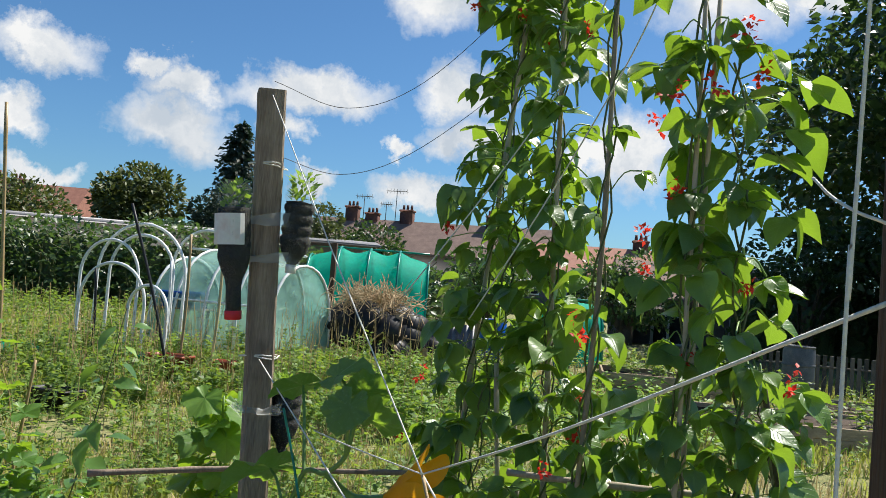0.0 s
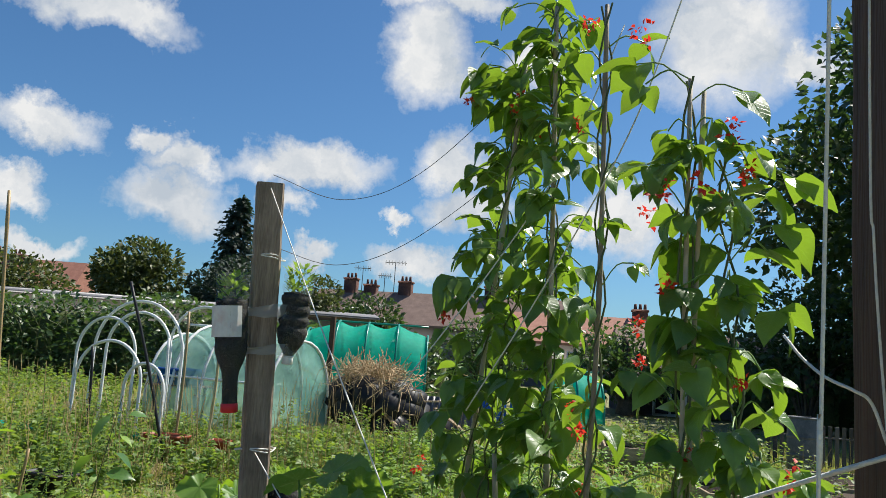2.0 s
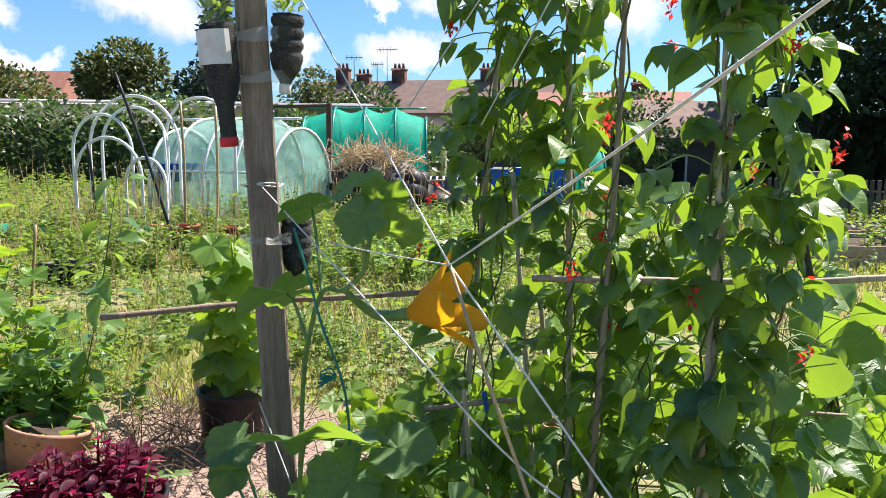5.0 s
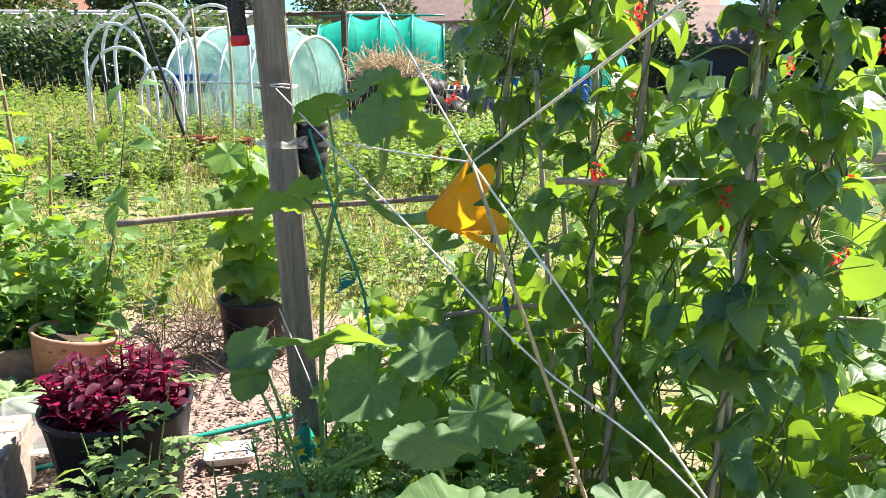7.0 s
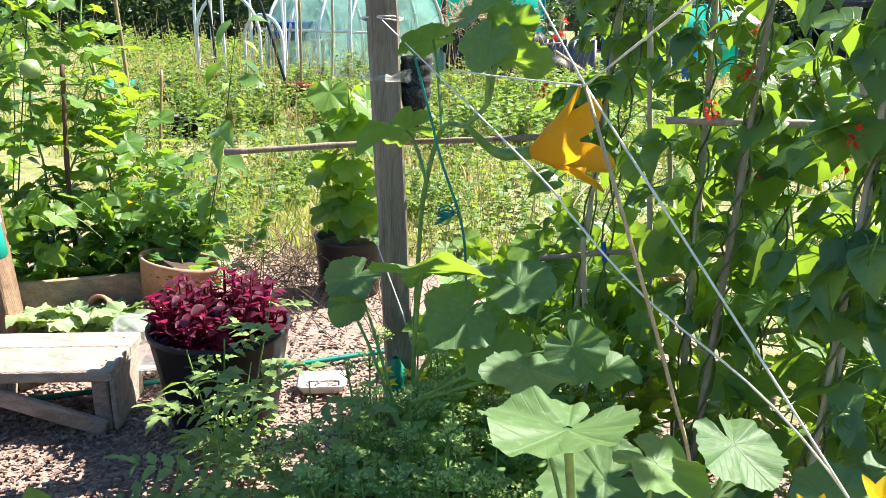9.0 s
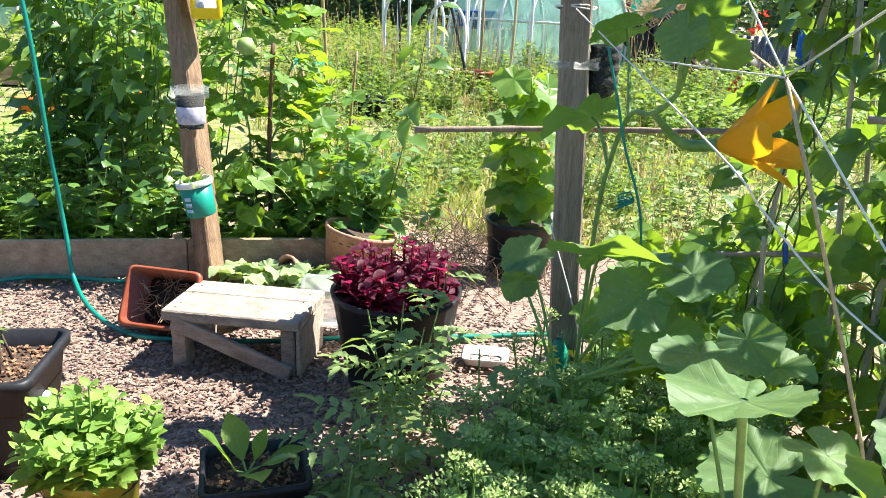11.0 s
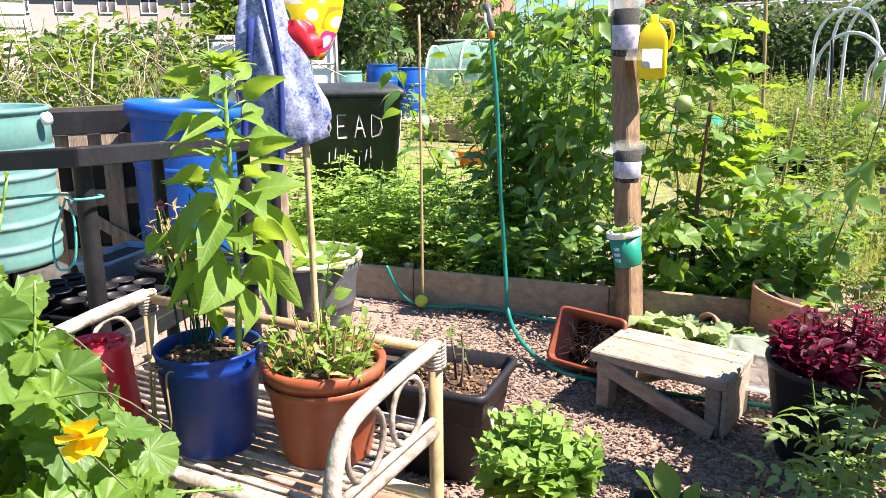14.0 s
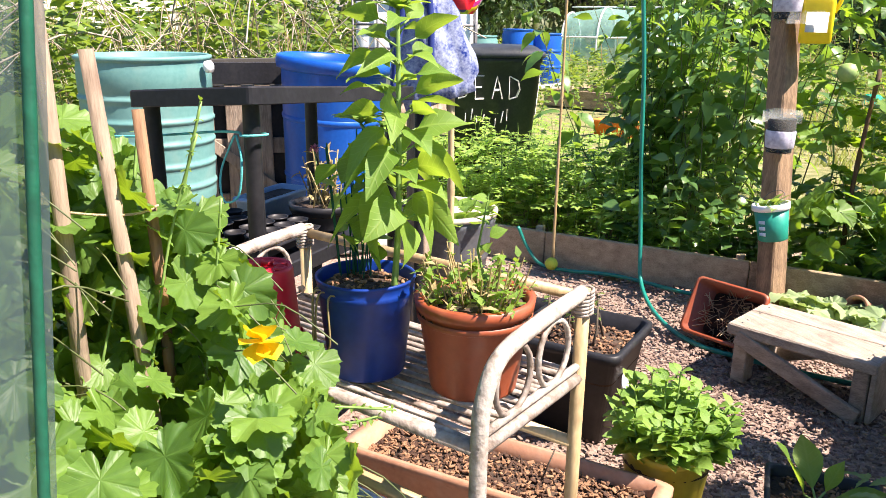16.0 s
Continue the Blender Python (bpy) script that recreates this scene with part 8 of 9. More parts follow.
def rattan_stand():
    t = thing("rattan_stand", rat(.5, .5, 0), "weathered two-tier rattan plant stand with arched ends", "plant stand")
    for u in (0, 1):
        s = Shape()
        s.tube(curve_pts([rat(u, 0, 0), rat(u, 0, .34), rat(u, 0, .606), rat(u, .03, .686), rat(u, .16, .741), rat(u, .5, .761), rat(u, .98, .771)], 6), .0145, 9)
        part("arched_rail", s, M_RATTAN, t)
        s = Shape().tube([rat(u, 1, 0), rat(u, 1, .40), rat(u, 1, .776)], .0135, 9)
        part("leg", s, M_BAMBOO, t)
        for k in range(7):
            w = Shape().tube([rat(u, 1, .731 + .007 * k) + Vector((.018 * math.cos(a), .018 * math.sin(a), .003 * math.sin(a))) for a in [6.283 * i / 10 for i in range(11)]], .0035, 5)
            part("binding", w, M_RATTAN, t)
        part("end_rail", Shape().tube([rat(u, 0, RZ), rat(u, 1, RZ)], .012, 8), M_RATTAN, t)
        part("end_rail", Shape().tube([rat(u, .04, RZ + .024), rat(u, .98, RZ + .024)], .008, 7), M_RATTAN, t)
        for v0 in (.28, .68):
            loop = [rat(u, v0 + .17 * math.sin(a) * (1 if a < 3.1 else .9), RZ + .085 - .06 * math.cos(a)) for a in [6.283 * i / 18 for i in range(19)]]
            part("scroll", Shape().tube(loop, .0055, 6), M_RATTAN, t)
    for v in (0, 1):
        part("long_rail", Shape().tube([rat(0, v, RZ), rat(1, v, RZ)], .012, 8), M_RATTAN, t)
        part("long_rail", Shape().tube([rat(0, v, RZ - .14), rat(1, v, RZ - .14)], .013, 8), M_BAMBOO, t)
    part("back_rail", Shape().tube([rat(0, 1, .761), rat(1, 1, .761)], .011, 8), M_BAMBOO, t)
    n = 15
    for k in range(n):
        v = .03 + .94 * k / (n - 1)
        j = .004 * math.sin(k * 5)
        part("slat", Shape().tube([rat(0, v, RZ + .008 + j), rat(.5, v + .006 * math.sin(k), RZ + .004), rat(1, v, RZ + .008)], .0058, 6), M_RATTAN, t)
    for u in (.33, .66):
        part("cross_bar", Shape().tube([rat(u, 0, RZ - .008), rat(u, 1, RZ - .008)], .008, 7), M_RATTAN, t)
    for u0 in (.12, .30):
        loop = [rat(u0 + .10 * math.sin(a), 0, RZ - .22 - .08 * math.cos(a)) for a in [6.283 * i / 18 for i in range(19)]]
        part("scroll", Shape().tube(loop, .006, 6), M_RATTAN, t)


rattan_stand()


def orange_pot():
    t, m = round_pot("terracotta_pot", Vector((-1.324, 1.660, RZ + .015)), 0.077, 0.104, 0.168, M_TERRA, "glossy terracotta plastic pot with drying weeds", fill=.9)
    part("moulded_band", Shape().lathe([(.0985, .128), (.1015, .130), (.1025, .138), (.1005, .140)], 30, m), M_TERRA, t)
    r = random.Random(40)
    lf, st, fr = Shape(), Shape(), Shape()
    for _ in range(70):
        a, d = r.uniform(0, 6.28), .085 * math.sqrt(r.random())
        b = m @ Vector((d * math.cos(a), d * math.sin(a), .15))
        h = r.uniform(.02, .11)
        e = b + Vector((math.cos(a) * .03, math.sin(a) * .03, h))
        st.tube([b, e], .0015, 3, False)
        for k in range(6):
            fluff(lf if r.random() < .2 else fr, b.lerp(e, r.random()), ball_dir(r, -.2), r.uniform(.012, .03))
    part("dry_growth", st, M_STRAW, t, kind="stuff")
    part("dry_foliage", lf, M_STRAW, t, kind="stuff")
    part("foliage", fr, M_SUNF, t, kind="stuff")
    s = Shape()
    b = m @ Vector((.02, .02, .15))
    herb(lf := Shape(), s, b, .20, .05, 16, .03, OVAL, r=r)
    part("upright_shoot", s, M_STEM, t)
    part("shoot_foliage", lf, M_SUNF, t, kind="stuff")


orange_pot()
SUNL = [blade_mesh("sunflower_leaf", blade(9, 0.33 + .03 * (k % 2), 0.34, 0.30, 0.35 + .22 * k, 0.05, 1.2, 0.06, k), M_SUNF) for k in range(4)]


def blue_bucket():
    c = Vector((-1.462, 1.509, RZ + .015))
    t = thing("blue_bucket", c, "dark blue plastic bucket holding a young sunflower", "bucket")
    m = Matrix.Translation(c) @ Matrix.Diagonal((.88, .88, .97, 1))
    part("body", Shape().lathe([(.001, .002), (.076, 0), (.079, .004), (.0985, .158), (.1005, .160), (.1005, .168), (.099, .170), (.1015, .184), (.1035, .186), (.1035, .190), (.100, .191), (.0975, .186), (.094, .150)], 36, m), M_BLUE, t)
    part("soil", Shape().lathe([(.094, .158), (.092, .168), (.05, .172), (.001, .171)], 24, m, .008), M_SOIL, t)
    rs = random.Random(43)
    mul = Shape()
    for _ in range(140):
        a, d = rs.uniform(0, 6.283), .085 * math.sqrt(rs.random())
        mul.block(rs.uniform(.005, .014), rs.uniform(.004, .009), .004, m @ pose(d * math.cos(a), d * math.sin(a), .173, rs.gauss(0, 25), rs.gauss(0, 25), rs.uniform(0, 360)), .001)
    part("mulch", mul, M_BARKCHIP, t, "loose brown compost", smooth=False, kind="stuff")
    r = random.Random(42)
    main = curve_pts([m @ Vector((.065, .035, .15)), m @ Vector((.068, .045, .30)), m @ Vector((.06, .05, .48)), m @ Vector((.045, .055, .66))], 6)
    part("stem", Shape().tube(main, [.0065 - .003 * i / len(main) for i in range(len(main))], 7), M_STEM, t)
    for k in range(50):
        f = .34 + .64 * k / 49
        p = main[int(f * (len(main) - 1))]
        a = k * 2.4
        sz = .072 * (1 - .45 * f) * r.uniform(.7, 1.25) + .02
        o = Vector((math.cos(a), math.sin(a), r.uniform(-.6, .3) + .9 * f - .9 * (1 - f)))
        q = p + Vector((o.x, o.y, .5)) * .03
        part("leaf_stalk", Shape().tube([p, q], .002, 4), M_STEM, t)
        piece("leaf", SUNL[k % 4], leaf_pose(q, o, sz, r.uniform(-15, 15), r.uniform(-65, 65)), t)
    bud = Shape()
    for k in range(26):
        a = k * 2.4
        fluff(bud, main[-1] + Vector((0, 0, .006 * k / 26)), (math.cos(a), math.sin(a), .4 + k / 14), .055 - .0006 * k, LANCE)
    part("bud", bud, M_SUNF, t, "pale green flower bud", kind="stuff")
    for dz, dx in ((-.19, -.07),):
        b2 = main[-1] + Vector((dx, dx * .6, dz))
        part("side_shoot", Shape().tube([main[len(main) // 2], b2], .003, 5), M_STEM, t)
        s2 = Shape()
        for k in range(14):
            a = k * 2.4
            fluff(s2, b2, (math.cos(a), math.sin(a), .7), .05, LANCE)
        part("side_bud", s2, M_SUNF, t, kind="stuff")
    fol = Shape()
    for _ in range(36):
        p = m @ Vector((-.02 + r.gauss(0, .03), r.gauss(0, .03), r.uniform(.22, .42)))
        fluff(fol, p, ball_dir(r, -.7), r.uniform(.03, .06), OVAL, r.uniform(-30, 30))
    part("lower_foliage", fol, M_SUNF, t, kind="stuff")
    gr = Shape()
    for _ in range(18):
        b = m @ Vector((-.06 + r.gauss(0, .012), r.gauss(0, .02), .15))
        gr.tube([b, b + Vector((r.gauss(0, .02), r.gauss(0, .02), r.uniform(.15, .30)))], .0016, 3, False)
    part("wiry_growth", gr, M_TAPEG, t, "thin dark green upright stalks", kind="stuff")
    for k, (x, y) in enumerate(((-.01, -.10), (.005, -.105), (.05, -.09), (.02, -.10))):
        a = m @ Vector((x, y * .7, .16))
        b = m @ Vector((x + .005, y * 1.08, .17))
        part("dead_strand", Shape().tube(curve_pts([a, b, m @ Vector((x + r.uniform(-.02, .04), y * 1.12, .09)), m @ Vector((x + r.uniform(-.03, .05), y * 1.12, .01 + .02 * k))], 5), .0018, 4), M_STRAW, t)


blue_bucket()


def red_pot():
    c = Vector((-1.587, 1.353, RZ + .014))
    t = thing("red_pot", c, "stack of red plastic pots turned upside down", "pot")
    m = Matrix.Translation(c) @ Matrix.Diagonal((.94, .94, 1.08, 1))
    part("body", Shape().lathe([(.073, 0), (.075, .004), (.075, .022), (.070, .026), (.058, .165), (.054, .172), (.050, .170), (.046, .163), (.001, .162)], 28, m), M_RED, t)
    part("lower_rim", Shape().lathe([(.0765, .028), (.078, .030), (.078, .042), (.073, .046)], 28, m), M_RED, t)
    for k in range(7):
        a = 6.283 * k / 7
        part("drain_lobe", Shape().lathe([(.014, .162), (.014, .170), (.009, .172), (.006, .164)], 10, m @ pose(.036 * math.cos(a), .036 * math.sin(a), 0)), M_RED, t)


red_pot()


def ground_trough():
    c = Vector((-1.66, 1.92, 0))
    t, m = planter_tray("long_trough", c, 0.80, 0.24, 0.20, 36, M_CLAY, "long faded terracotta trough full of dry bark soil", M_SOIL)
    q = random.Random(44)
    s = Shape()
    for _ in range(1500):
        s.block(q.uniform(.006, .022), q.uniform(.004, .012), .004, m @ pose(q.uniform(-.34, .34), q.uniform(-.09, .09), .163 + q.uniform(0, .012), q.gauss(0, 28), q.gauss(0, 28), q.uniform(0, 360)), .001)
    part("mulch", s, M_BARKCHIP, t, "loose bark mulch", smooth=False, kind="stuff")
    part("dead_twig", Shape().tube([m @ Vector((.1, .02, .16)), m @ Vector((.13, .03, .26))], .002, 4), M_BARK, t)


ground_trough()
planter_tray("blue_tray", Vector((-1.30, 1.42, 0.30)), 0.5, 0.3, 0.06, 30, surface("pale_blue_plastic", (0.42, 0.55, 0.72), (0.52, 0.64, 0.80), 6, 0.4, 0.05), "pale blue plastic tray under the rattan stand", M_BLACK)
solid("tray_support", Shape().block(.36, .2, .29, pose(-1.30, 1.42, .145, 0, 0, 30), .01), M_BLACK, "upturned dark crate under the blue tray", "crate", base=(-1.30, 1.42, 0))
planter_tray("grey_tray", Vector((-2.40, 2.38, 0.0)), 0.34, 0.20, 0.30, 36, M_BLACK, "black plastic trough standing behind the rattan stand")


# ---- black shelf ----
SC, SU, SV = Vector((-2.08, 1.46, 0)), Vector((-0.643, 0.766, 0)), Vector((-0.766, -0.643, 0))


def sh(u, v, z):
    return SC + SU * u + SV * v + Vector((0, 0, z))


def black_shelf():
    t = thing("plastic_shelf", sh(.42, .22, 0), "black plastic garden shelf with tubular legs", "shelf")
    m = Matrix.Translation(sh(.42, .19, 0)) @ pose(0, 0, 0, 0, 0, 130)
    for z, nm in ((1.066, "top_shelf"), (.60, "middle_shelf"), (.12, "bottom_shelf")):
        # the top has sunk towards the back
        mz = m @ Matrix.Translation((-.43, -.2, z)) @ pose(0, 0, 0, -4.0, 4.0, 0) @ Matrix.Translation((.43, .2, -z)) if z > 1 else m
        s = Shape()
        s.squared([(.43, .198, z - .022), (.435, .20, z - .020), (.435, .20, z + .018), (.432, .197, z + .022), (.424, .189, z + .022), (.42, .185, z + .014), (.001, .001, z + .014)], 5, mz, .10)
        part(nm, s, M_BLACK, t, smooth=False)
    for u in (.05, .79):
        for v in (.05, .37):
            part("leg", Shape().lathe([(.023, 0), (.025, .01), (.023, .12), (.021, .5), (.023, .6), (.021, 1.06 - .055 * u - .07 * v)], 14, Matrix.Translation(sh(u, v, 0))), M_BLACK, t)


black_shelf()


def seed_tray():
    for k, (u, v) in enumerate(((.17, .11), (.17, .27))):
        c = sh(u, v, .64)
        t = thing("seed_tray", c, "black tray of small round seedling pots", "tray")
        m = Matrix.Translation(c) @ pose(0, 0, 0, 0, 0, 130)
        part("tray", Shape().squared([(.13, .075, 0), (.14, .082, .03), (.145, .086, .031), (.13, .074, .01)], 3, m, .15), M_BLACK, t)
        for i in range(4):
            for j in range(2):
                part("cell", Shape().lathe([(.022, .006), (.028, .055), (.030, .056), (.027, .05), (.001, .046)], 14, m @ pose(-.096 + .064 * i, -.034 + .068 * j, 0)), M_BLACK, t)


seed_tray()


def dried_dish():
    t, m = round_pot("black_bowl", sh(.45, .115, .628), .075, .098, .075, M_BLACK, "low black bowl with withered stalks and a pink flower")
    r = random.Random(46)
    for k in range(26):
        b = m @ Vector((r.gauss(0, .03), r.gauss(0, .03), .06))
        e = b + Vector((r.gauss(0, .035), r.gauss(0, .035), r.uniform(.08, .20)))
        part("dry_stalk", Shape().tube([b, b.lerp(e, .5) + Vector((r.gauss(0, .012), 0, 0)), e], .0022, 4), M_STRAW, t)
        lf = Shape()
        for _ in range(4):
            fluff(lf, b.lerp(e, r.random()), ball_dir(r, -1), .03, LANCE)
        part("dry_leaf", lf, M_STRAW, t, kind="stuff")
    fs = Shape()
    p = m @ Vector((.01, -.02, .24))
    for _ in range(60):
        d = ball_dir(r, -.2)
        fluff(fs, p, d, .018)
    part("flower", fs, M_PINKFL, t, "round pink flower head")
    part("flower_stalk", Shape().tube([m @ Vector((0, 0, .06)), p], .002, 4), M_STEM, t)


dried_dish()
planter_tray("blue_basket", sh(.50, .335, .628), .26, .12, .075, 130, M_CRATE, "pale blue plastic basket at the back of the shelf")


def rope_tie():
    s = Shape()
    leg = sh(.05, .05, .96)
    s.tube(curve_pts([leg + Vector((-.9, -.62, -.02)), leg + Vector((-.5, -.32, -.05)), leg + Vector((-.1, -.05, .0)), leg + Vector((.03, -.03, .005)), leg + Vector((.03, .03, .005)), leg + Vector((-.03, .03, .0))], 8), .0035, 6)
    solid("turquoise_rope", s, M_ROPE, "turquoise rope stretched to the shelf leg", "rope", base=leg)
    s = Shape()
    s.tube(curve_pts([leg + Vector((-.02, -.04, 0)), leg + Vector((-.07, -.07, -.10)), leg + Vector((-.05, -.07, -.17)), leg + Vector((-.01, -.04, -.15)), leg + Vector((0, -.03, -.06)), leg + Vector((-.02, -.035, 0))], 8), .003, 6)
    solid("rope_loop", s, M_ROPE, "hanging loop of turquoise rope on the shelf leg", "rope", base=leg)


rope_tie()


# ---- water butt, drum, pallet ----
def water_butt():
    c = Vector((-4.2, 1.42, 0.37))
    s = Shape()
    prof = [(.262, 0), (.286, .010), (.292, .03)]
    for k in range(5):
        z, w = .10 + .118 * k, .292 + .003 * k
        prof += [(w, z - .02), (w, z), (w + .007, z + .006), (w + .007, z + .020), (w, z + .026), (w, z + .045)]
    prof += [(.306, .62), (.306, .74), (.300, .77), (.302, .775), (.312, .780), (.312, .798), (.298, .803), (.290, .795), (.288, .52), (.001, .51)]
    prof = [(a * .98, b * .87) for a, b in prof]
    s.lathe(prof, 36, Matrix.Translation(c))
    t = thing("water_butt", c, "open turquoise plastic water butt with raised rings", "water butt")
    part("body", s, M_BUTT, t)
    part("knob", Shape().lathe([(.012, 0), (.028, .01), (.028, .035), (.001, .04)], 12, Matrix.Translation(c + Vector((.20, .24, .645))) @ pose(0, 0, 0, 0, 80, 50)), M_WHITEP, t)
    # added supports, coloured dark to match the darkness below the butt
    for k in range(2):
        solid("stone_block", Shape().block(.5, .22, .365, pose(-4.2, 1.30 + .24 * k, .183, 0, 0, 10), .01), M_FENCE, "dark block added under the water butt", "block", base=(-4.2, 1.30 + .24 * k, 0))
    c = Vector((-4.42, 2.35, 0.078))
    t = thing("blue_water_drum", c, "tall tapering blue plastic water drum leaning behind the black shelf", "drum")
    m = Matrix.Translation(c) @ pose(0, 0, 0, -3.5, 2.5, 0)
    part("body", Shape().lathe([(.19, 0), (.215, .015), (.225, .06), (.285, .88), (.288, .90), (.282, .92), (.276, .90), (.215, .10), (.001, .09)], 40, m), M_DRUM, t)
    for z in (.30, .62):
        part("rolling_hoop", Shape().lathe([(.218 + .075 * z, z), (.226 + .075 * z, z + .01), (.228 + .075 * z, z + .025), (.220 + .075 * z, z + .035)], 40, m), M_DRUM, t)
    part("rim", Shape().lathe([(.286, .885), (.310, .895), (.316, .93), (.312, .955), (.296, .962), (.280, .955), (.278, .90)], 40, m), M_DRUM, t)
    part("water_sheet", Shape().lathe([(.268, .80), (.001, .801)], 24, m), M_COMPOST, t, "dark water inside")
    solid("paving_slab", Shape().block(.6, .6, .078, pose(-4.42, 2.35, .04), .008), M_STONE, "grey paving slab under the blue drum", "slab", base=(-4.42, 2.35, 0))


water_butt()


def pallet_gate():
    t = thing("pallet_panel", (-4.75, 1.85, 0), "dark weathered pallet leaning behind the water butt", "pallet")
    m = pose(-4.78, 1.85, 0, 0, 0, 80)
    for k in range(6):
        part("slat", Shape().block(.095, .02, .85, m @ pose(-.4 + .16 * k, 0, .45), .003), M_POST, t, smooth=False)
    for z in (.2, .52, .82):
        part("rail", Shape().block(1.0, .03, .09, m @ pose(0, .03, z), .003), M_POST, t, smooth=False)
    part("brace", Shape().block(.95, .02, .06, m @ pose(0, -.022, .5, 0, 38, 0), .003), M_POST, t, smooth=False)
    # black sheet added so that the gaps between slats come out dark
    part("gap_fill", Shape().block(1.02, .012, .84, m @ pose(0, .055, .44), .003), M_BLACK, t, "black sheet added behind the slats to darken their gaps", smooth=False)
    part("dark_board", Shape().block(1.1, .03, .12, m @ pose(0, .0, .935), .003), M_BLACK, t, smooth=False)


pallet_gate()


def tub_planter():
    c = Vector((-3.13, 2.47, 0))
    t = thing("half_tub", c, "grey ribbed half-barrel tub planted with lettuce", "tub")
    m = Matrix.Translation(c) @ Matrix.Diagonal((.74, .74, 1.05, 1))
    prof = [(.19, 0), (.205, .02), (.225, .12), (.232, .125), (.236, .135), (.255, .25), (.262, .255), (.266, .265), (.275, .36), (.30, .40), (.305, .43), (.285, .435), (.272, .38)]
    part("body", Shape().lathe(prof, 36, m), M_GREYTUB, t)
    part("rim", Shape().lathe([(.302, .428), (.312, .432), (.312, .448), (.285, .450), (.283, .436)], 36, m), M_TUBRIM, t, "pale faded rim")
    part("soil", Shape().lathe([(.272, .36), (.276, .41), (.001, .415)], 28, m), M_SOIL, t)
    r = random.Random(48)
    LET = blade(8, .42, .55, .25, .2, .05, .8, .1, 5)
    for _ in range(110):
        a, d = r.uniform(0, 6.28), .25 * math.sqrt(r.random())
        p = m @ Vector((d * math.cos(a), d * math.sin(a), .40))
        part("leaf", Shape().add(LET[0], LET[1], leaf_pose(p, (math.cos(a), math.sin(a), r.uniform(.5, 1.8)), r.uniform(.05, .11)), LET[2]), M_MINT, t)


tub_planter()


def bag_post():
    b = Vector((-2.95, 2.27, 0))
    post("shelf_stake", b, b + Vector((.01, 0, 1.85)), .085, .06, M_POST, "pale timber stake behind the black shelf", 30)
    cane("bamboo_stake", [(-2.80, 2.34, 0), (-2.80, 2.34, .5), (-2.79, 2.33, 1.0)], .014, M_BAMBOO, "thick bamboo stake beside the grey tub")
    cane("dark_pole", [(-2.83, 2.22, 0), (-2.83, 2.22, .6), (-2.84, 2.23, 1.2)], .021, M_BLACK, "black plastic pole beside the grey tub", False)
    # shopping bag of patterned cloth, gathered at its handles
    t = thing("cloth_bag", b + Vector((.08, -.05, .87)), "blue and white patterned cloth bag hanging from a stake", "bag")
    s = Shape()
    n, k = 40, 18
    for i in range(k + 1):
        f = i / k
        z = 1.58 - .63 * f
        w = .032 + .105 * min(1, f * 1.25) ** .9 - (.025 if f > .9 else 0)
        d = .025 + .055 * math.sin(math.pi * min(1, f * .9))
        for j in range(n):
            a = 6.283 * j / n
            fo = 1 + .20 * math.sin(5 * a + 2 * f) * (1 - .5 * f) + .08 * math.sin(11 * a - 3 * f) + .16 * noise.noise((math.cos(a) * 2, math.sin(a) * 2, f * 5))
            x, y = w * math.cos(a) * fo, d * math.sin(a) * fo
            q = b + Vector((.09 + .06 * f, -.05 + .07 * f * f, 0))
            s.v.append((q + Vector((.64 * 0 + .45 * x + .6 * y, .9 * x - .7 * y, 0)) + Vector((0, 0, z + .35 * x * f * f))).to_tuple())
            s.uv.append((0, 0))
    s.f = [(i * n + j, i * n + (j + 1) % n, (i + 1) * n + (j + 1) % n, (i + 1) * n + j) for i in range(k) for j in range(n)] + [tuple(k * n + j for j in range(n))]
    part("body", s, M_CLOTHB, t)
    q = b + Vector((.17, -.06, 0))
    part("strap", Shape().tube(curve_pts([q + Vector((.0, .0, 1.5)), q + Vector((.03, .02, 1.2)), q + Vector((.03, .0, .90)), q + Vector((.0, -.05, .84)), q + Vector((-.03, -.10, .95)), q + Vector((-.02, -.05, 1.4))], 6), .012, 6), M_NAVY, t, "navy blue strap")
    # bright spotted carrier bag beside it
    t2 = thing("spotted_bag", b + Vector((.10, .12, 1.25)), "colourful spotted carrier bag hanging from the stake", "bag")
    s = Shape()
    for i in range(k + 1):
        f = i / k
        z = 1.68 - .42 * f
        w = .03 + .095 * math.sin(math.pi * min(1, .15 + f * .8)) ** .8
        for j in range(n):
            a = 6.283 * j / n
            fo = 1 + .12 * math.sin(4 * a + 3 * f)
            s.v.append((b + Vector((.11, .105, z)) + Vector((.45 * w * math.cos(a) * fo + .35 * w * math.sin(a), .9 * w * math.cos(a) * fo - .4 * w * math.sin(a), 0))).to_tuple())
            s.uv.append((j / n * 4, f * 3))
    s.f = [(i * n + j, i * n + (j + 1) % n, (i + 1) * n + (j + 1) % n, (i + 1) * n + j) for i in range(k) for j in range(n)] + [tuple(k * n + j for j in range(n))]
    part("body", s, spotted(), t2)
    rc = Shape()
    for i in range(13):
        f = i / 12
        w = .012 + .036 * math.sin(math.pi * min(1, .12 + .8 * f)) ** .7
        for j in range(24):
            a = 6.283 * j / 24
            fo = 1 + .32 * math.sin(5 * a + 4 * f) + .45 * noise.noise((math.cos(a) * 2, math.sin(a) * 2, f * 4))
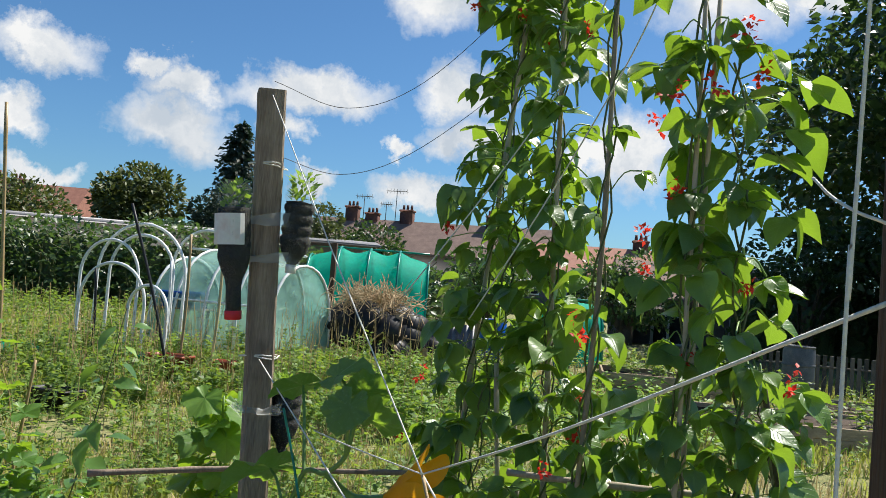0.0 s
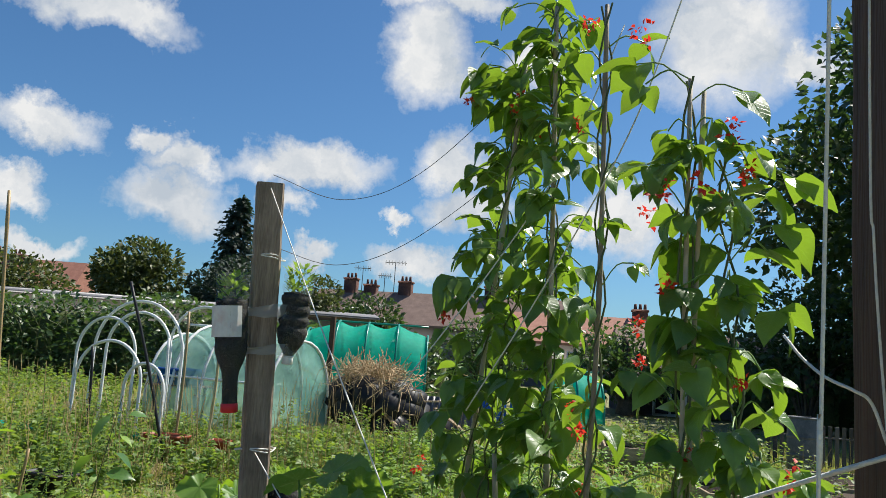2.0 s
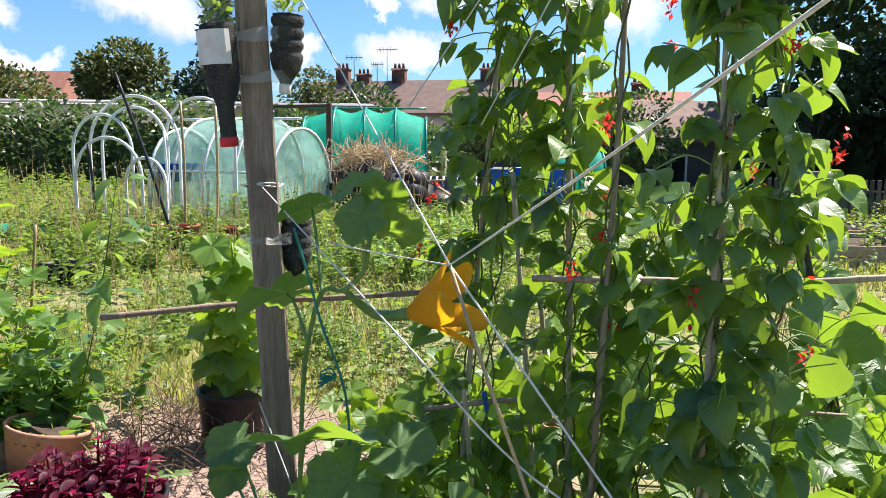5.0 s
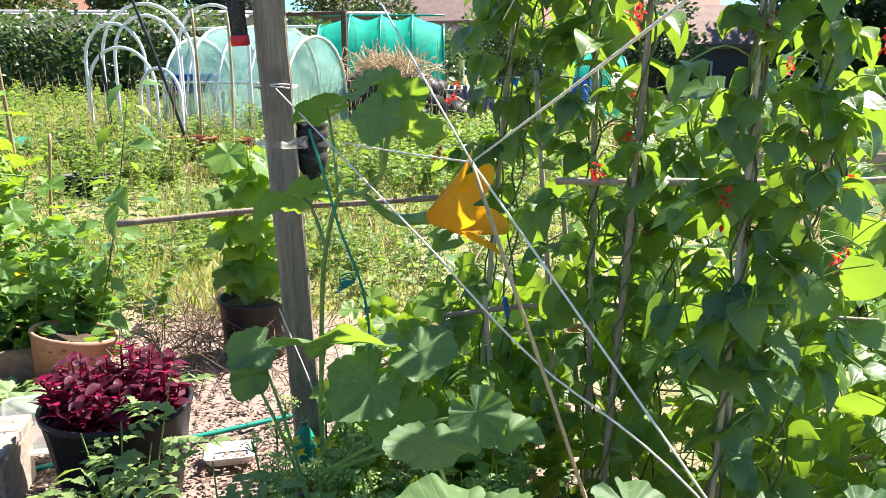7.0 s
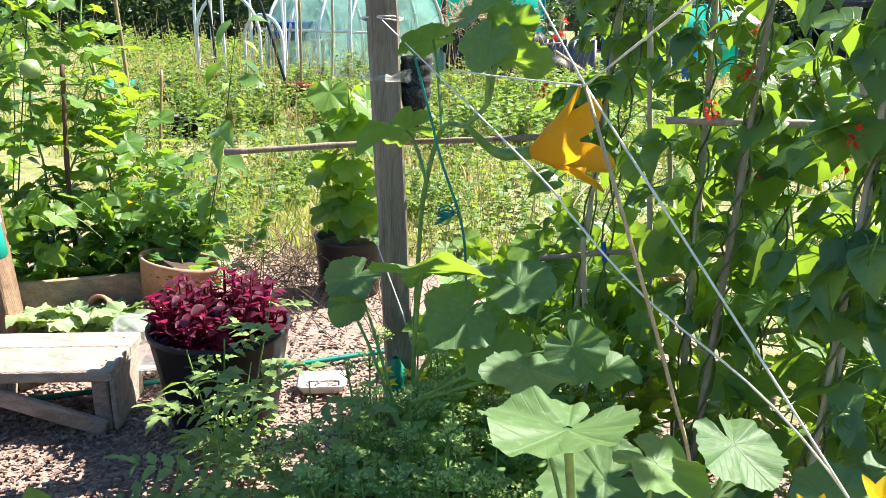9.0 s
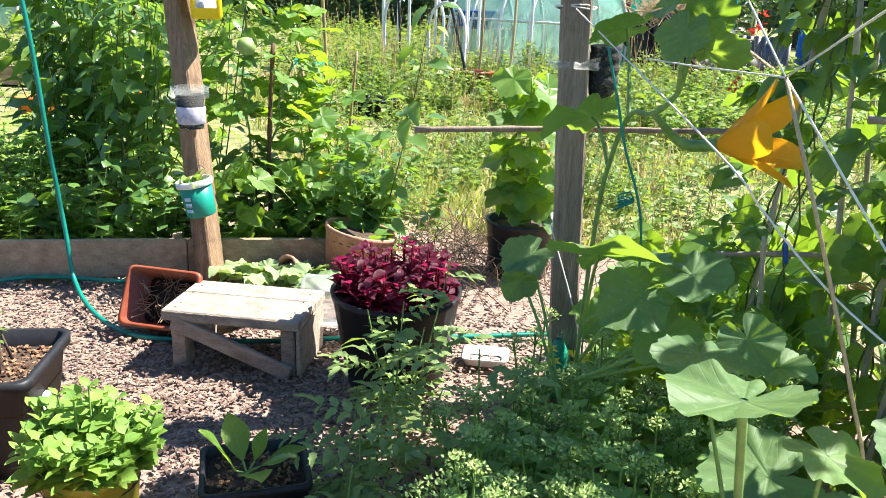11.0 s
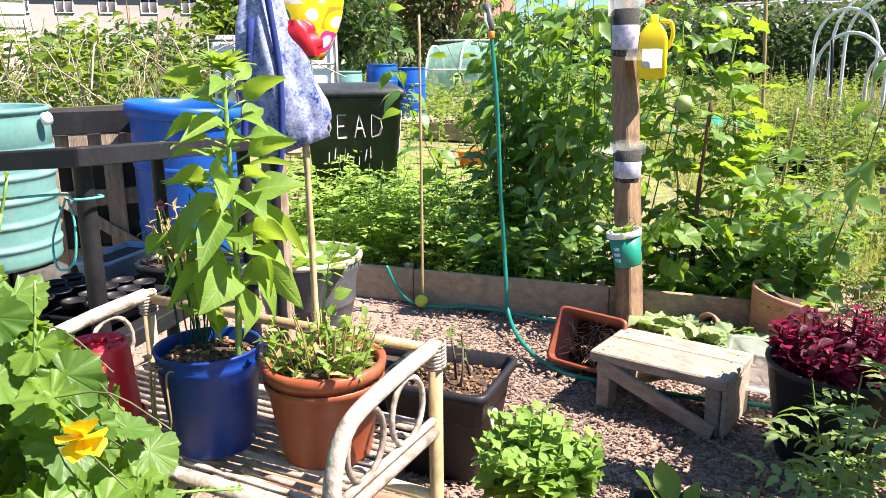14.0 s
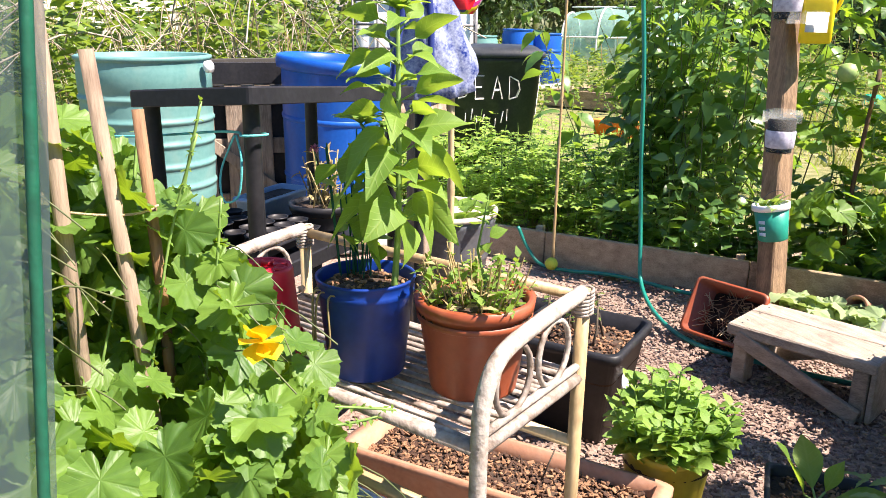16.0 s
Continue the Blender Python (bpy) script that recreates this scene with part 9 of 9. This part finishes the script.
            rc.v.append((b + Vector((.165 + .02 * f, .045 + .04 * f, 1.395 - .12 * f)) + Vector((.5 * w * math.cos(a) * fo + .4 * w * math.sin(a), .85 * w * math.cos(a) * fo - .35 * w * math.sin(a), 0))).to_tuple())
            rc.uv.append((0, 0))
    rc.f = [(i * 24 + j, i * 24 + (j + 1) % 24, (i + 1) * 24 + (j + 1) % 24, (i + 1) * 24 + j) for i in range(12) for j in range(24)]
    part("red_cloth", rc, M_RED, t2, "crumpled red cloth tied below")


def spotted():
    m = bpy.data.materials.new("spotted_plastic")
    N, L = links(m)
    out, bs, tc = N.new("ShaderNodeOutputMaterial"), N.new("ShaderNodeBsdfPrincipled"), N.new("ShaderNodeTexCoord")
    vo = N.new("ShaderNodeTexVoronoi")
    vo.voronoi_dimensions = "2D"
    vo.inputs["Scale"].default_value, vo.inputs["Randomness"].default_value = 1.6, 0.35
    L.new(tc.outputs["UV"], vo.inputs["Vector"])
    sep = N.new("ShaderNodeSeparateColor")
    L.new(vo.outputs["Color"], sep.inputs[0])
    col = None
    # ground, ring and white middle of each spot
    for k, (chan, limit, stops) in enumerate(((1, None, [(0.0, (.80, .62, .02)), (0.35, (.75, .76, .72)), (0.6, (.35, .60, .04)), (0.8, (.85, .30, .02))]),
                                             (0, 0.46, [(0.0, (.75, .03, .04)), (0.2, (.02, .05, .16)), (0.4, (.90, .70, .01)), (0.6, (.02, .16, .06)), (0.8, (.60, .04, .30))]),
                                             (2, 0.24, [(0.0, (.82, .80, .80)), (0.7, (.80, .55, .62))]))):
        pal = ramp_node(N, stops)
        pal.color_ramp.interpolation = "CONSTANT"
        L.new(sep.outputs[chan], pal.inputs[0])
        if limit is None:
            col = pal.outputs[0]
            continue
        lt = N.new("ShaderNodeMath")
        lt.operation = "LESS_THAN"
        L.new(vo.outputs["Distance"], lt.inputs[0])
        lt.inputs[1].default_value = limit
        mx = N.new("ShaderNodeMix")
        mx.data_type = "RGBA"
        L.new(lt.outputs[0], mx.inputs[0])
        L.new(col, mx.inputs[6])
        L.new(pal.outputs[0], mx.inputs[7])
        col = mx.outputs[2]
    L.new(col, bs.inputs["Base Color"])
    bs.inputs["Roughness"].default_value = 0.4
    L.new(bs.outputs[0], out.inputs[0])
    return m


bag_post()


# ---- beyond the yard ----
def wheelie_bin():
    c = Vector((-5.44, 3.96, 0))
    t = thing("wheelie_bin", c, "dark slate wheeled bin daubed with white paint", "bin")
    m = Matrix.Translation(c) @ pose(0, 0, 0, 0, 0, 62) @ Matrix.Diagonal((1.22, 1.12, 1.0, 1))
    part("body", Shape().squared([(.21, .25, .06), (.22, .26, .07), (.28, .33, .95), (.29, .34, .955), (.29, .34, .99), (.27, .32, .99)], 4, m, .12), M_BIN, t)
    part("lid", Shape().squared([(.30, .36, .985), (.305, .365, .99), (.305, .365, 1.02), (.26, .32, 1.055), (.001, .001, 1.07)], 4, m, .12), M_BIN, t)
    part("handle", Shape().tube([m @ Vector((-.26, .37, .98)), m @ Vector((-.24, .42, 1.0)), m @ Vector((.24, .42, 1.0)), m @ Vector((.26, .37, .98))], .016, 8), M_BIN, t)
    for x in (-.24, .24):
        w = part("wheel", Shape().lathe([(.03, -.025), (.10, -.025), (.10, .025), (.03, .025)], 18, m @ pose(x, .25, .10, 0, 90, 0)), M_BIN, t)
    # hand-painted capitals, then a row of worn strokes too faint to read
    r = random.Random(50)

    def stroke(x0, z0, x1, z1, w):
        q = [Vector((x, -(.25 + .08 * (z - .06) / .89) - .010, z)) for x, z in ((x0, z0), (x1, z1))]
        part("paint_stroke", Shape().beam(m @ q[0], m @ q[1], w, .004, 90, .001), M_LABEL, t, "stroke of white paint")

    letters = {"D": ((0, 0, 0, 1), (0, 1, .6, .8), (.6, .8, .7, .45), (.7, .45, .5, .1), (.5, .1, 0, 0)), "E": ((0, 0, 0, 1), (0, 1, .6, 1), (0, .5, .45, .52), (0, 0, .6, .02)),
               "A": ((0, 0, .32, 1), (.32, 1, .7, 0), (.12, .4, .55, .42))}
    for k, ch in enumerate("DEAD"):
        for x0, z0, x1, z1 in letters[ch]:
            stroke(-.19 + .098 * k + .085 * x0, .70 + .16 * z0, -.19 + .098 * k + .085 * x1, .70 + .16 * z1, r.uniform(.007, .014))
    for k in range(8):
        x, z = -.15 + .035 * k, .52 + r.uniform(-.03, .03)
        stroke(x, z, x + r.uniform(-.02, .02), z + r.uniform(.04, .09), r.uniform(.005, .009))
    part("white_patch", Shape().block(.003, .28, .30, m @ pose(.276, -.05, .72, 0, 4, 0), .001), M_LABEL, t, "large worn white patch")


wheelie_bin()


def ibc_tank():
    c = Vector((-7.75, 4.35, 0))
    t = thing("ibc_tank", c, "white water tank in a metal cage", "tank")
    m = Matrix.Translation(c) @ pose(0, 0, 0, 0, 0, 66)
    part("tank", Shape().squared([(.53, .45, .5), (.56, .48, .53), (.56, .48, 1.38), (.5, .42, 1.45), (.001, .001, 1.46)], 4, m, .15), M_WHITEP, t)
    part("pallet_base", Shape().block(1.2, 1.0, .14, m @ pose(0, 0, .40), .02), M_POST, t)
    for k in range(5):
        part("cage_hoop", Shape().tube([m @ Vector((sx * .585, sy * .5, .52 + .22 * k)) for sx, sy in ((-1, -1), (1, -1), (1, 1), (-1, 1), (-1, -1))], .012, 5), M_CORR, t)
    for k in range(6):
        x = -.58 + 1.16 * k / 5
        part("cage_bar", Shape().tube([m @ Vector((x, -.505, .45)), m @ Vector((x, -.505, 1.44))], .011, 5), M_CORR, t)
        part("cage_bar", Shape().tube([m @ Vector((.59, -.5 + 1.0 * k / 5, .45)), m @ Vector((.59, -.5 + 1.0 * k / 5, 1.44))], .011, 5), M_CORR, t)
    for sx in (-.5, .5):
        solid("support_block", Shape().block(.25, 1.0, .325, m @ pose(sx, 0, .165), .01), M_STONE, "grey block under the water tank", "block", base=m @ Vector((sx, 0, 0)))


ibc_tank()
d15 = drum("blue_drum", Vector((-13.1, 8.75, 0.15)), .29, .92, M_DRUM, "blue plastic drum with white painted strokes")
drum("blue_drum", Vector((-13.0, 9.3, 0.1)), .29, .90, M_DRUM, "blue plastic drum standing behind another")
drum("turquoise_drum", Vector((-13.3, 8.1, 0.0)), .30, .95, M_BUTT, "turquoise plastic drum beside the tank")
solid("drum_platform", Shape().block(.8, 1.4, .10, pose(-13.05, 9.02, .05, 0, 0, 8), .02), M_STONE, "low block platform under the drums", "platform", base=(-13.05, 9.02, 0))
for k, (dx, dz, hh) in enumerate(((-.05, .56, .26), (.03, .64, .09), (.06, .56, .07), (.03, .48, .08))):
    part("paint_stroke", Shape().block(.025, .006, hh, pose(-13.1 + .26 + dx * .4, 8.75 - .14 + dx * 1.6, .05 + dz, 0, 12 * (k % 2), 62), .001), M_WHITEP, d15, "white painted stroke")


def dead_brush():
    r = random.Random(133)
    t = thing("dead_brush", (-6.6, 2.2, 0), "pale dead brush and arching canes behind the water butts", "brush")
    s = Shape()
    for _ in range(130):
        p = Vector((r.uniform(-7.4, -5.7), r.uniform(1.2, 3.0), 0))
        d = Vector((r.gauss(0, .5), r.gauss(0, .5), 0))
        h = r.uniform(.7, 1.45)
        s.tube(curve_pts([p, p + d * .3 + Vector((0, 0, h * .7)), p + d * .8 + Vector((0, 0, h)), p + d * 1.4 + Vector((0, 0, h * .8))], 4), r.uniform(.003, .007), 4, False)
    part("twig_tangle", s, M_CANE_G, t, kind="stuff")
    part("dark_board", Shape().block(.03, 1.1, .18, pose(-5.25, 1.9, .90, 0, 0, 8), .004), M_FENCE, t, "dark stained board", smooth=False)
    for y in (1.45, 2.35):
        part("board_post", Shape().block(.05, .05, 1.0, pose(-5.28, y, .50), .004), M_FENCE, t, smooth=False)


dead_brush()


def far_left():
    # cream clad hut
    c = Vector((-15.5, 1.3, 0))
    t = thing("cream_hut", c, "cream weatherboarded hut behind the weeds", "hut")
    for k in range(14):
        part("clapboard", Shape().block(.03, 5.0, .21, pose(-14.3, .6, .2 + .2 * k, 0, -7, 0), .004), M_CREAM, t, smooth=False)
    part("wall", Shape().block(2.4, 4.9, 2.9, pose(-15.55, .6, 1.45), .02), M_CREAM, t)
    part("roof", Shape().block(3.0, 5.4, .12, pose(-15.5, .6, 2.98, 0, 4, 0), .02), M_CORR, t)
    r = random.Random(58)
    lf, st, dry = Shape(), Shape(), Shape()
    for _ in range(520):
        x, y = r.uniform(-13.0, -5.6), r.uniform(-2.5, 4.2)
        if x > -7.0 and y > 3.0:
            continue
        h = r.uniform(.6, 1.32) * (1 + .5 * noise.noise((x * .6, y * .6, 4))) * (1.0 + max(0, -x - 8) * .10)
        herb(lf, st, (x, y, 0), h, .45, 44, .060 + .006 * -x, OVAL, r=r, sr=.003)
        if noise.noise((x * .7, y * .7, 8)) > .05:
            p = Vector((x + r.uniform(-.3, .3), y + r.uniform(-.3, .3), 0))
            for _ in range(2):
                e = p + Vector((r.gauss(0, .55), r.gauss(0, .35), r.uniform(.5, 1.7)))
                dry.tube([p + ball_dir(r, 0) * .05, p.lerp(e, .6) + ball_dir(r) * .06, e], .0035, 3, False)
    t = thing("rough_growth", (-9, 1, 0), "high rough growth of weeds and dry stalks behind the water butts", "weeds")
    part("foliage", lf, M_WEED, t, kind="stuff")
    part("stalk_tangle", st, M_STEM, t, kind="stuff")
    part("dry_growth", dry, M_STRAW, t, kind="stuff")
    lf, st, dry = Shape(), Shape(), Shape()
    for _ in range(900):
        x = r.uniform(-24, -6.2)
        y = r.uniform(5.2, 24) if r.random() < .8 else r.uniform(4.6, 9)
        if y > 27 or (x > -8.2 and 4.2 < y < 6.4):
            continue
        h = r.uniform(.25, .8) * (1 + .5 * noise.noise((x * .3, y * .3, 4)))
        herb(lf, st, (x, y, 0), h, .35, 22, .06 + .004 * -x, r=r, sr=.005)
        if r.random() < .12:
            p = Vector((x + r.uniform(-.3, .3), y + r.uniform(-.3, .3), 0))
            dry.tube([p, p + Vector((r.gauss(0, .2), r.gauss(0, .2), r.uniform(.5, 1.3)))], .008, 3, False)
    t = thing("rough_growth", (-14, 12, 0), "weedy plots stretching away behind the bin", "weeds")
    part("foliage", lf, M_WEED, t, kind="stuff")
    part("stalk_tangle", st, M_STEM, t, kind="stuff")
    part("dry_growth", dry, M_STRAW, t, kind="stuff")
    net_tunnel("green_net_tunnel", (-20.5, 15.0, 0), (-18.0, 17.0, 0), 2.2, 1.6, M_NETPALE, "pale turquoise net cloche far off over the plots", 4)
    tree("plot_tree", Vector((-27, 20, 0)), 6, 3.5, M_TREE_O, "leafy tree at the far side of the plots", 5000, .3, seed=71, crown_from=.15)
    tree("plot_tree", Vector((-24, 13.5, 0)), 3.6, 2.4, M_HEDGE, "bushy green tree beyond the plots", 5000, .26, seed=72, crown_from=.1)
    tree("plot_tree", Vector((-17.5, 7.9, 0)), 3.0, 1.1, M_WEED, "bushy green tree behind the water tank", 4500, .22, seed=73, crown_from=.1)
    tree("plot_tree", Vector((-18, -3, 0)), 5.5, 2.6, M_HEDGE, "bushy green tree behind the cream hut", 4500, .24, seed=74, crown_from=.1)
    raised_bed(-9.6, 8.6, 2.2, 1.2, .25, 20, "board raised bed with orange edging among the weeds", 30)
    planter_tray("orange_crate", Vector((-7.3, 6.6, 0)), .5, .3, .18, 20, M_ORANGEP, "orange plastic crate lying among the weeds")
    planter_tray("orange_crate", Vector((-6.4, 6.9, 0)), .25, .25, .3, 20, M_ORANGEP, "small orange pot among the weeds")


far_left()


# ---- leafy vine at the shelter's edge ----
VINE = [blade_mesh("vine_leaf", lobed(3 + 2 * (k % 2), 0.16 + .03 * (k % 4), 52, 0.05 + .12 * (k % 3), 0.055, 40 + k, 0.5, 0.10, 0.012), M_VINE) for k in range(7)]


def edge_vine():
    jungle("squash_vine", "lush lobed vine leaves spilling beside the rattan stand", (-1.58, -1.08, 0.80, 1.36, .30, 1.10), 1250, (.035, .068), VINE, 91,
           dens=lambda x, y, z: z < 1.10 - max(0, y - 1.08) * 1.3 - max(0, x + 1.2) * .8 and not (x > -1.37 and .97 < y < 1.21 and z > .74) and not (x > -1.26 and 1.19 < y < 1.34 and z > .73), bias=(.3, 0), drop=(-1.3, .1), face=(.65, 0, .6), mat_stem=M_STEM_D, stalks=.12)
    jungle("squash_vine", "vine leaves climbing among the stakes", (-1.66, -1.39, 0.86, 1.24, .30, .98), 200, (.04, .07), VINE, 93, bias=(.3, 0), drop=(-1.3, .1), face=(.7, .1, .5), mat_stem=M_STEM_D, stalks=.3)
    t = thing("vine_shoot", (-1.25, 1.30, .6), "trailing vine shoots with bud spikes and a yellow flower", "vine")
    r = random.Random(92)
    for pts in ([(-1.30, 1.12, .72), (-1.25, 1.27, .69), (-1.27, 1.38, .655), (-1.24, 1.47, .645)], [(-1.25, 1.15, .62), (-1.22, 1.28, .67), (-1.22, 1.37, .65), (-1.20, 1.43, .66)], [(-1.43, 1.17, .7), (-1.45, 1.20, .95), (-1.44, 1.24, 1.12)], [(-1.34, 1.20, .7), (-1.37, 1.23, .84), (-1.38, 1.25, .98)], [(-1.40, 1.05, .7), (-1.42, 1.12, .95), (-1.45, 1.15, 1.10)], [(-1.36, 1.12, .7), (-1.38, 1.17, .92), (-1.37, 1.22, 1.08)]):
        c = curve_pts(pts, 6)
        part("shoot", Shape().tube(c, .0025, 5), M_STEM, t)
        s = Shape()
        for i, p in enumerate(c[len(c) // 3:]):
            for _ in range(3):
                fluff(s, p, ball_dir(r), r.uniform(.007, .013))
        part("bud_spike", s, M_SUNF, t, kind="stuff")
    fs = Shape()
    p = Vector((-1.172, 1.255, .828))
    for k in range(6):
        a = 1.047 * k
        d = blade(6, .56, .6, .2, -.2, .05, .6, 0, k)
        fs.add(d[0], d[1], leaf_pose(p, (.75 + .2 * math.cos(a), -.3 + .8 * math.cos(a + .3), .9 * math.sin(a)), .038), d[2])
    part("flower", fs, M_YELLOW, t, "bright yellow open flower")
    solid("cut_stake", Shape().tube([(-1.42, 1.04, 0), (-1.38, 1.03, .9), (-1.385, 1.03, 1.3)], [.0125, .012, .0105], 9), M_STAKE, "pale straight wooden stake by the shelter", "stake", base=(-1.42, 1.04, 0))
    solid("cut_stake", Shape().tube([(-1.35, 1.15, 0), (-1.37, 1.12, .69), (-1.385, 1.085, 1.2)], [.0125, .012, .0105], 9), M_STAKE, "leaning peeled wooden stake in the vine", "stake", base=(-1.35, 1.15, 0))
    solid("cut_stake", Shape().tube([(-1.385, 1.16, 0), (-1.40, 1.155, .84), (-1.40, 1.145, 1.115)], [.0095, .009, .0085], 8), M_STAKEB, "short brown wooden stake in the vine", "stake", base=(-1.385, 1.16, 0))
    line("tie_string", [(-1.40, 1.03, .975), (-1.38, 1.08, .97), (-1.37, 1.13, .97), (-1.39, 1.16, .975)], .002, M_TWINE, "string tying the stakes together")


edge_vine()


def flap_edge(z):
    return (-0.803, 1.001 + .088 * (z - .887), z)


def shelter_flap():
    t = thing("shelter_flap", (-0.80, 0.92, 0), "clear plastic shelter flap with dark green piping", "flap")
    s = Shape()
    n, k = 16, 14
    for i in range(k + 1):
        z = 2.3 * i / k
        for j in range(n + 1):
            f = j / n
            e = flap_edge(z)
            s.v.append((e[0] - .10 * f, e[1] - .5 * f + .012 * math.sin(9 * f + z), z))
            s.uv.append((0, 0))
    s.f = [(i * (n + 1) + j, i * (n + 1) + j + 1, (i + 1) * (n + 1) + j + 1, (i + 1) * (n + 1) + j) for i in range(k) for j in range(n)]
    part("sheet", s, clear_film("shelter_film", (0.13, 0.19, 0.20), 0.72, 0.1), t)
    part("piping", Shape().tube([flap_edge(2.3 * i / 12) for i in range(13)], .0048, 7), M_TAPEG, t, "dark green stitched piping")


shelter_flap()
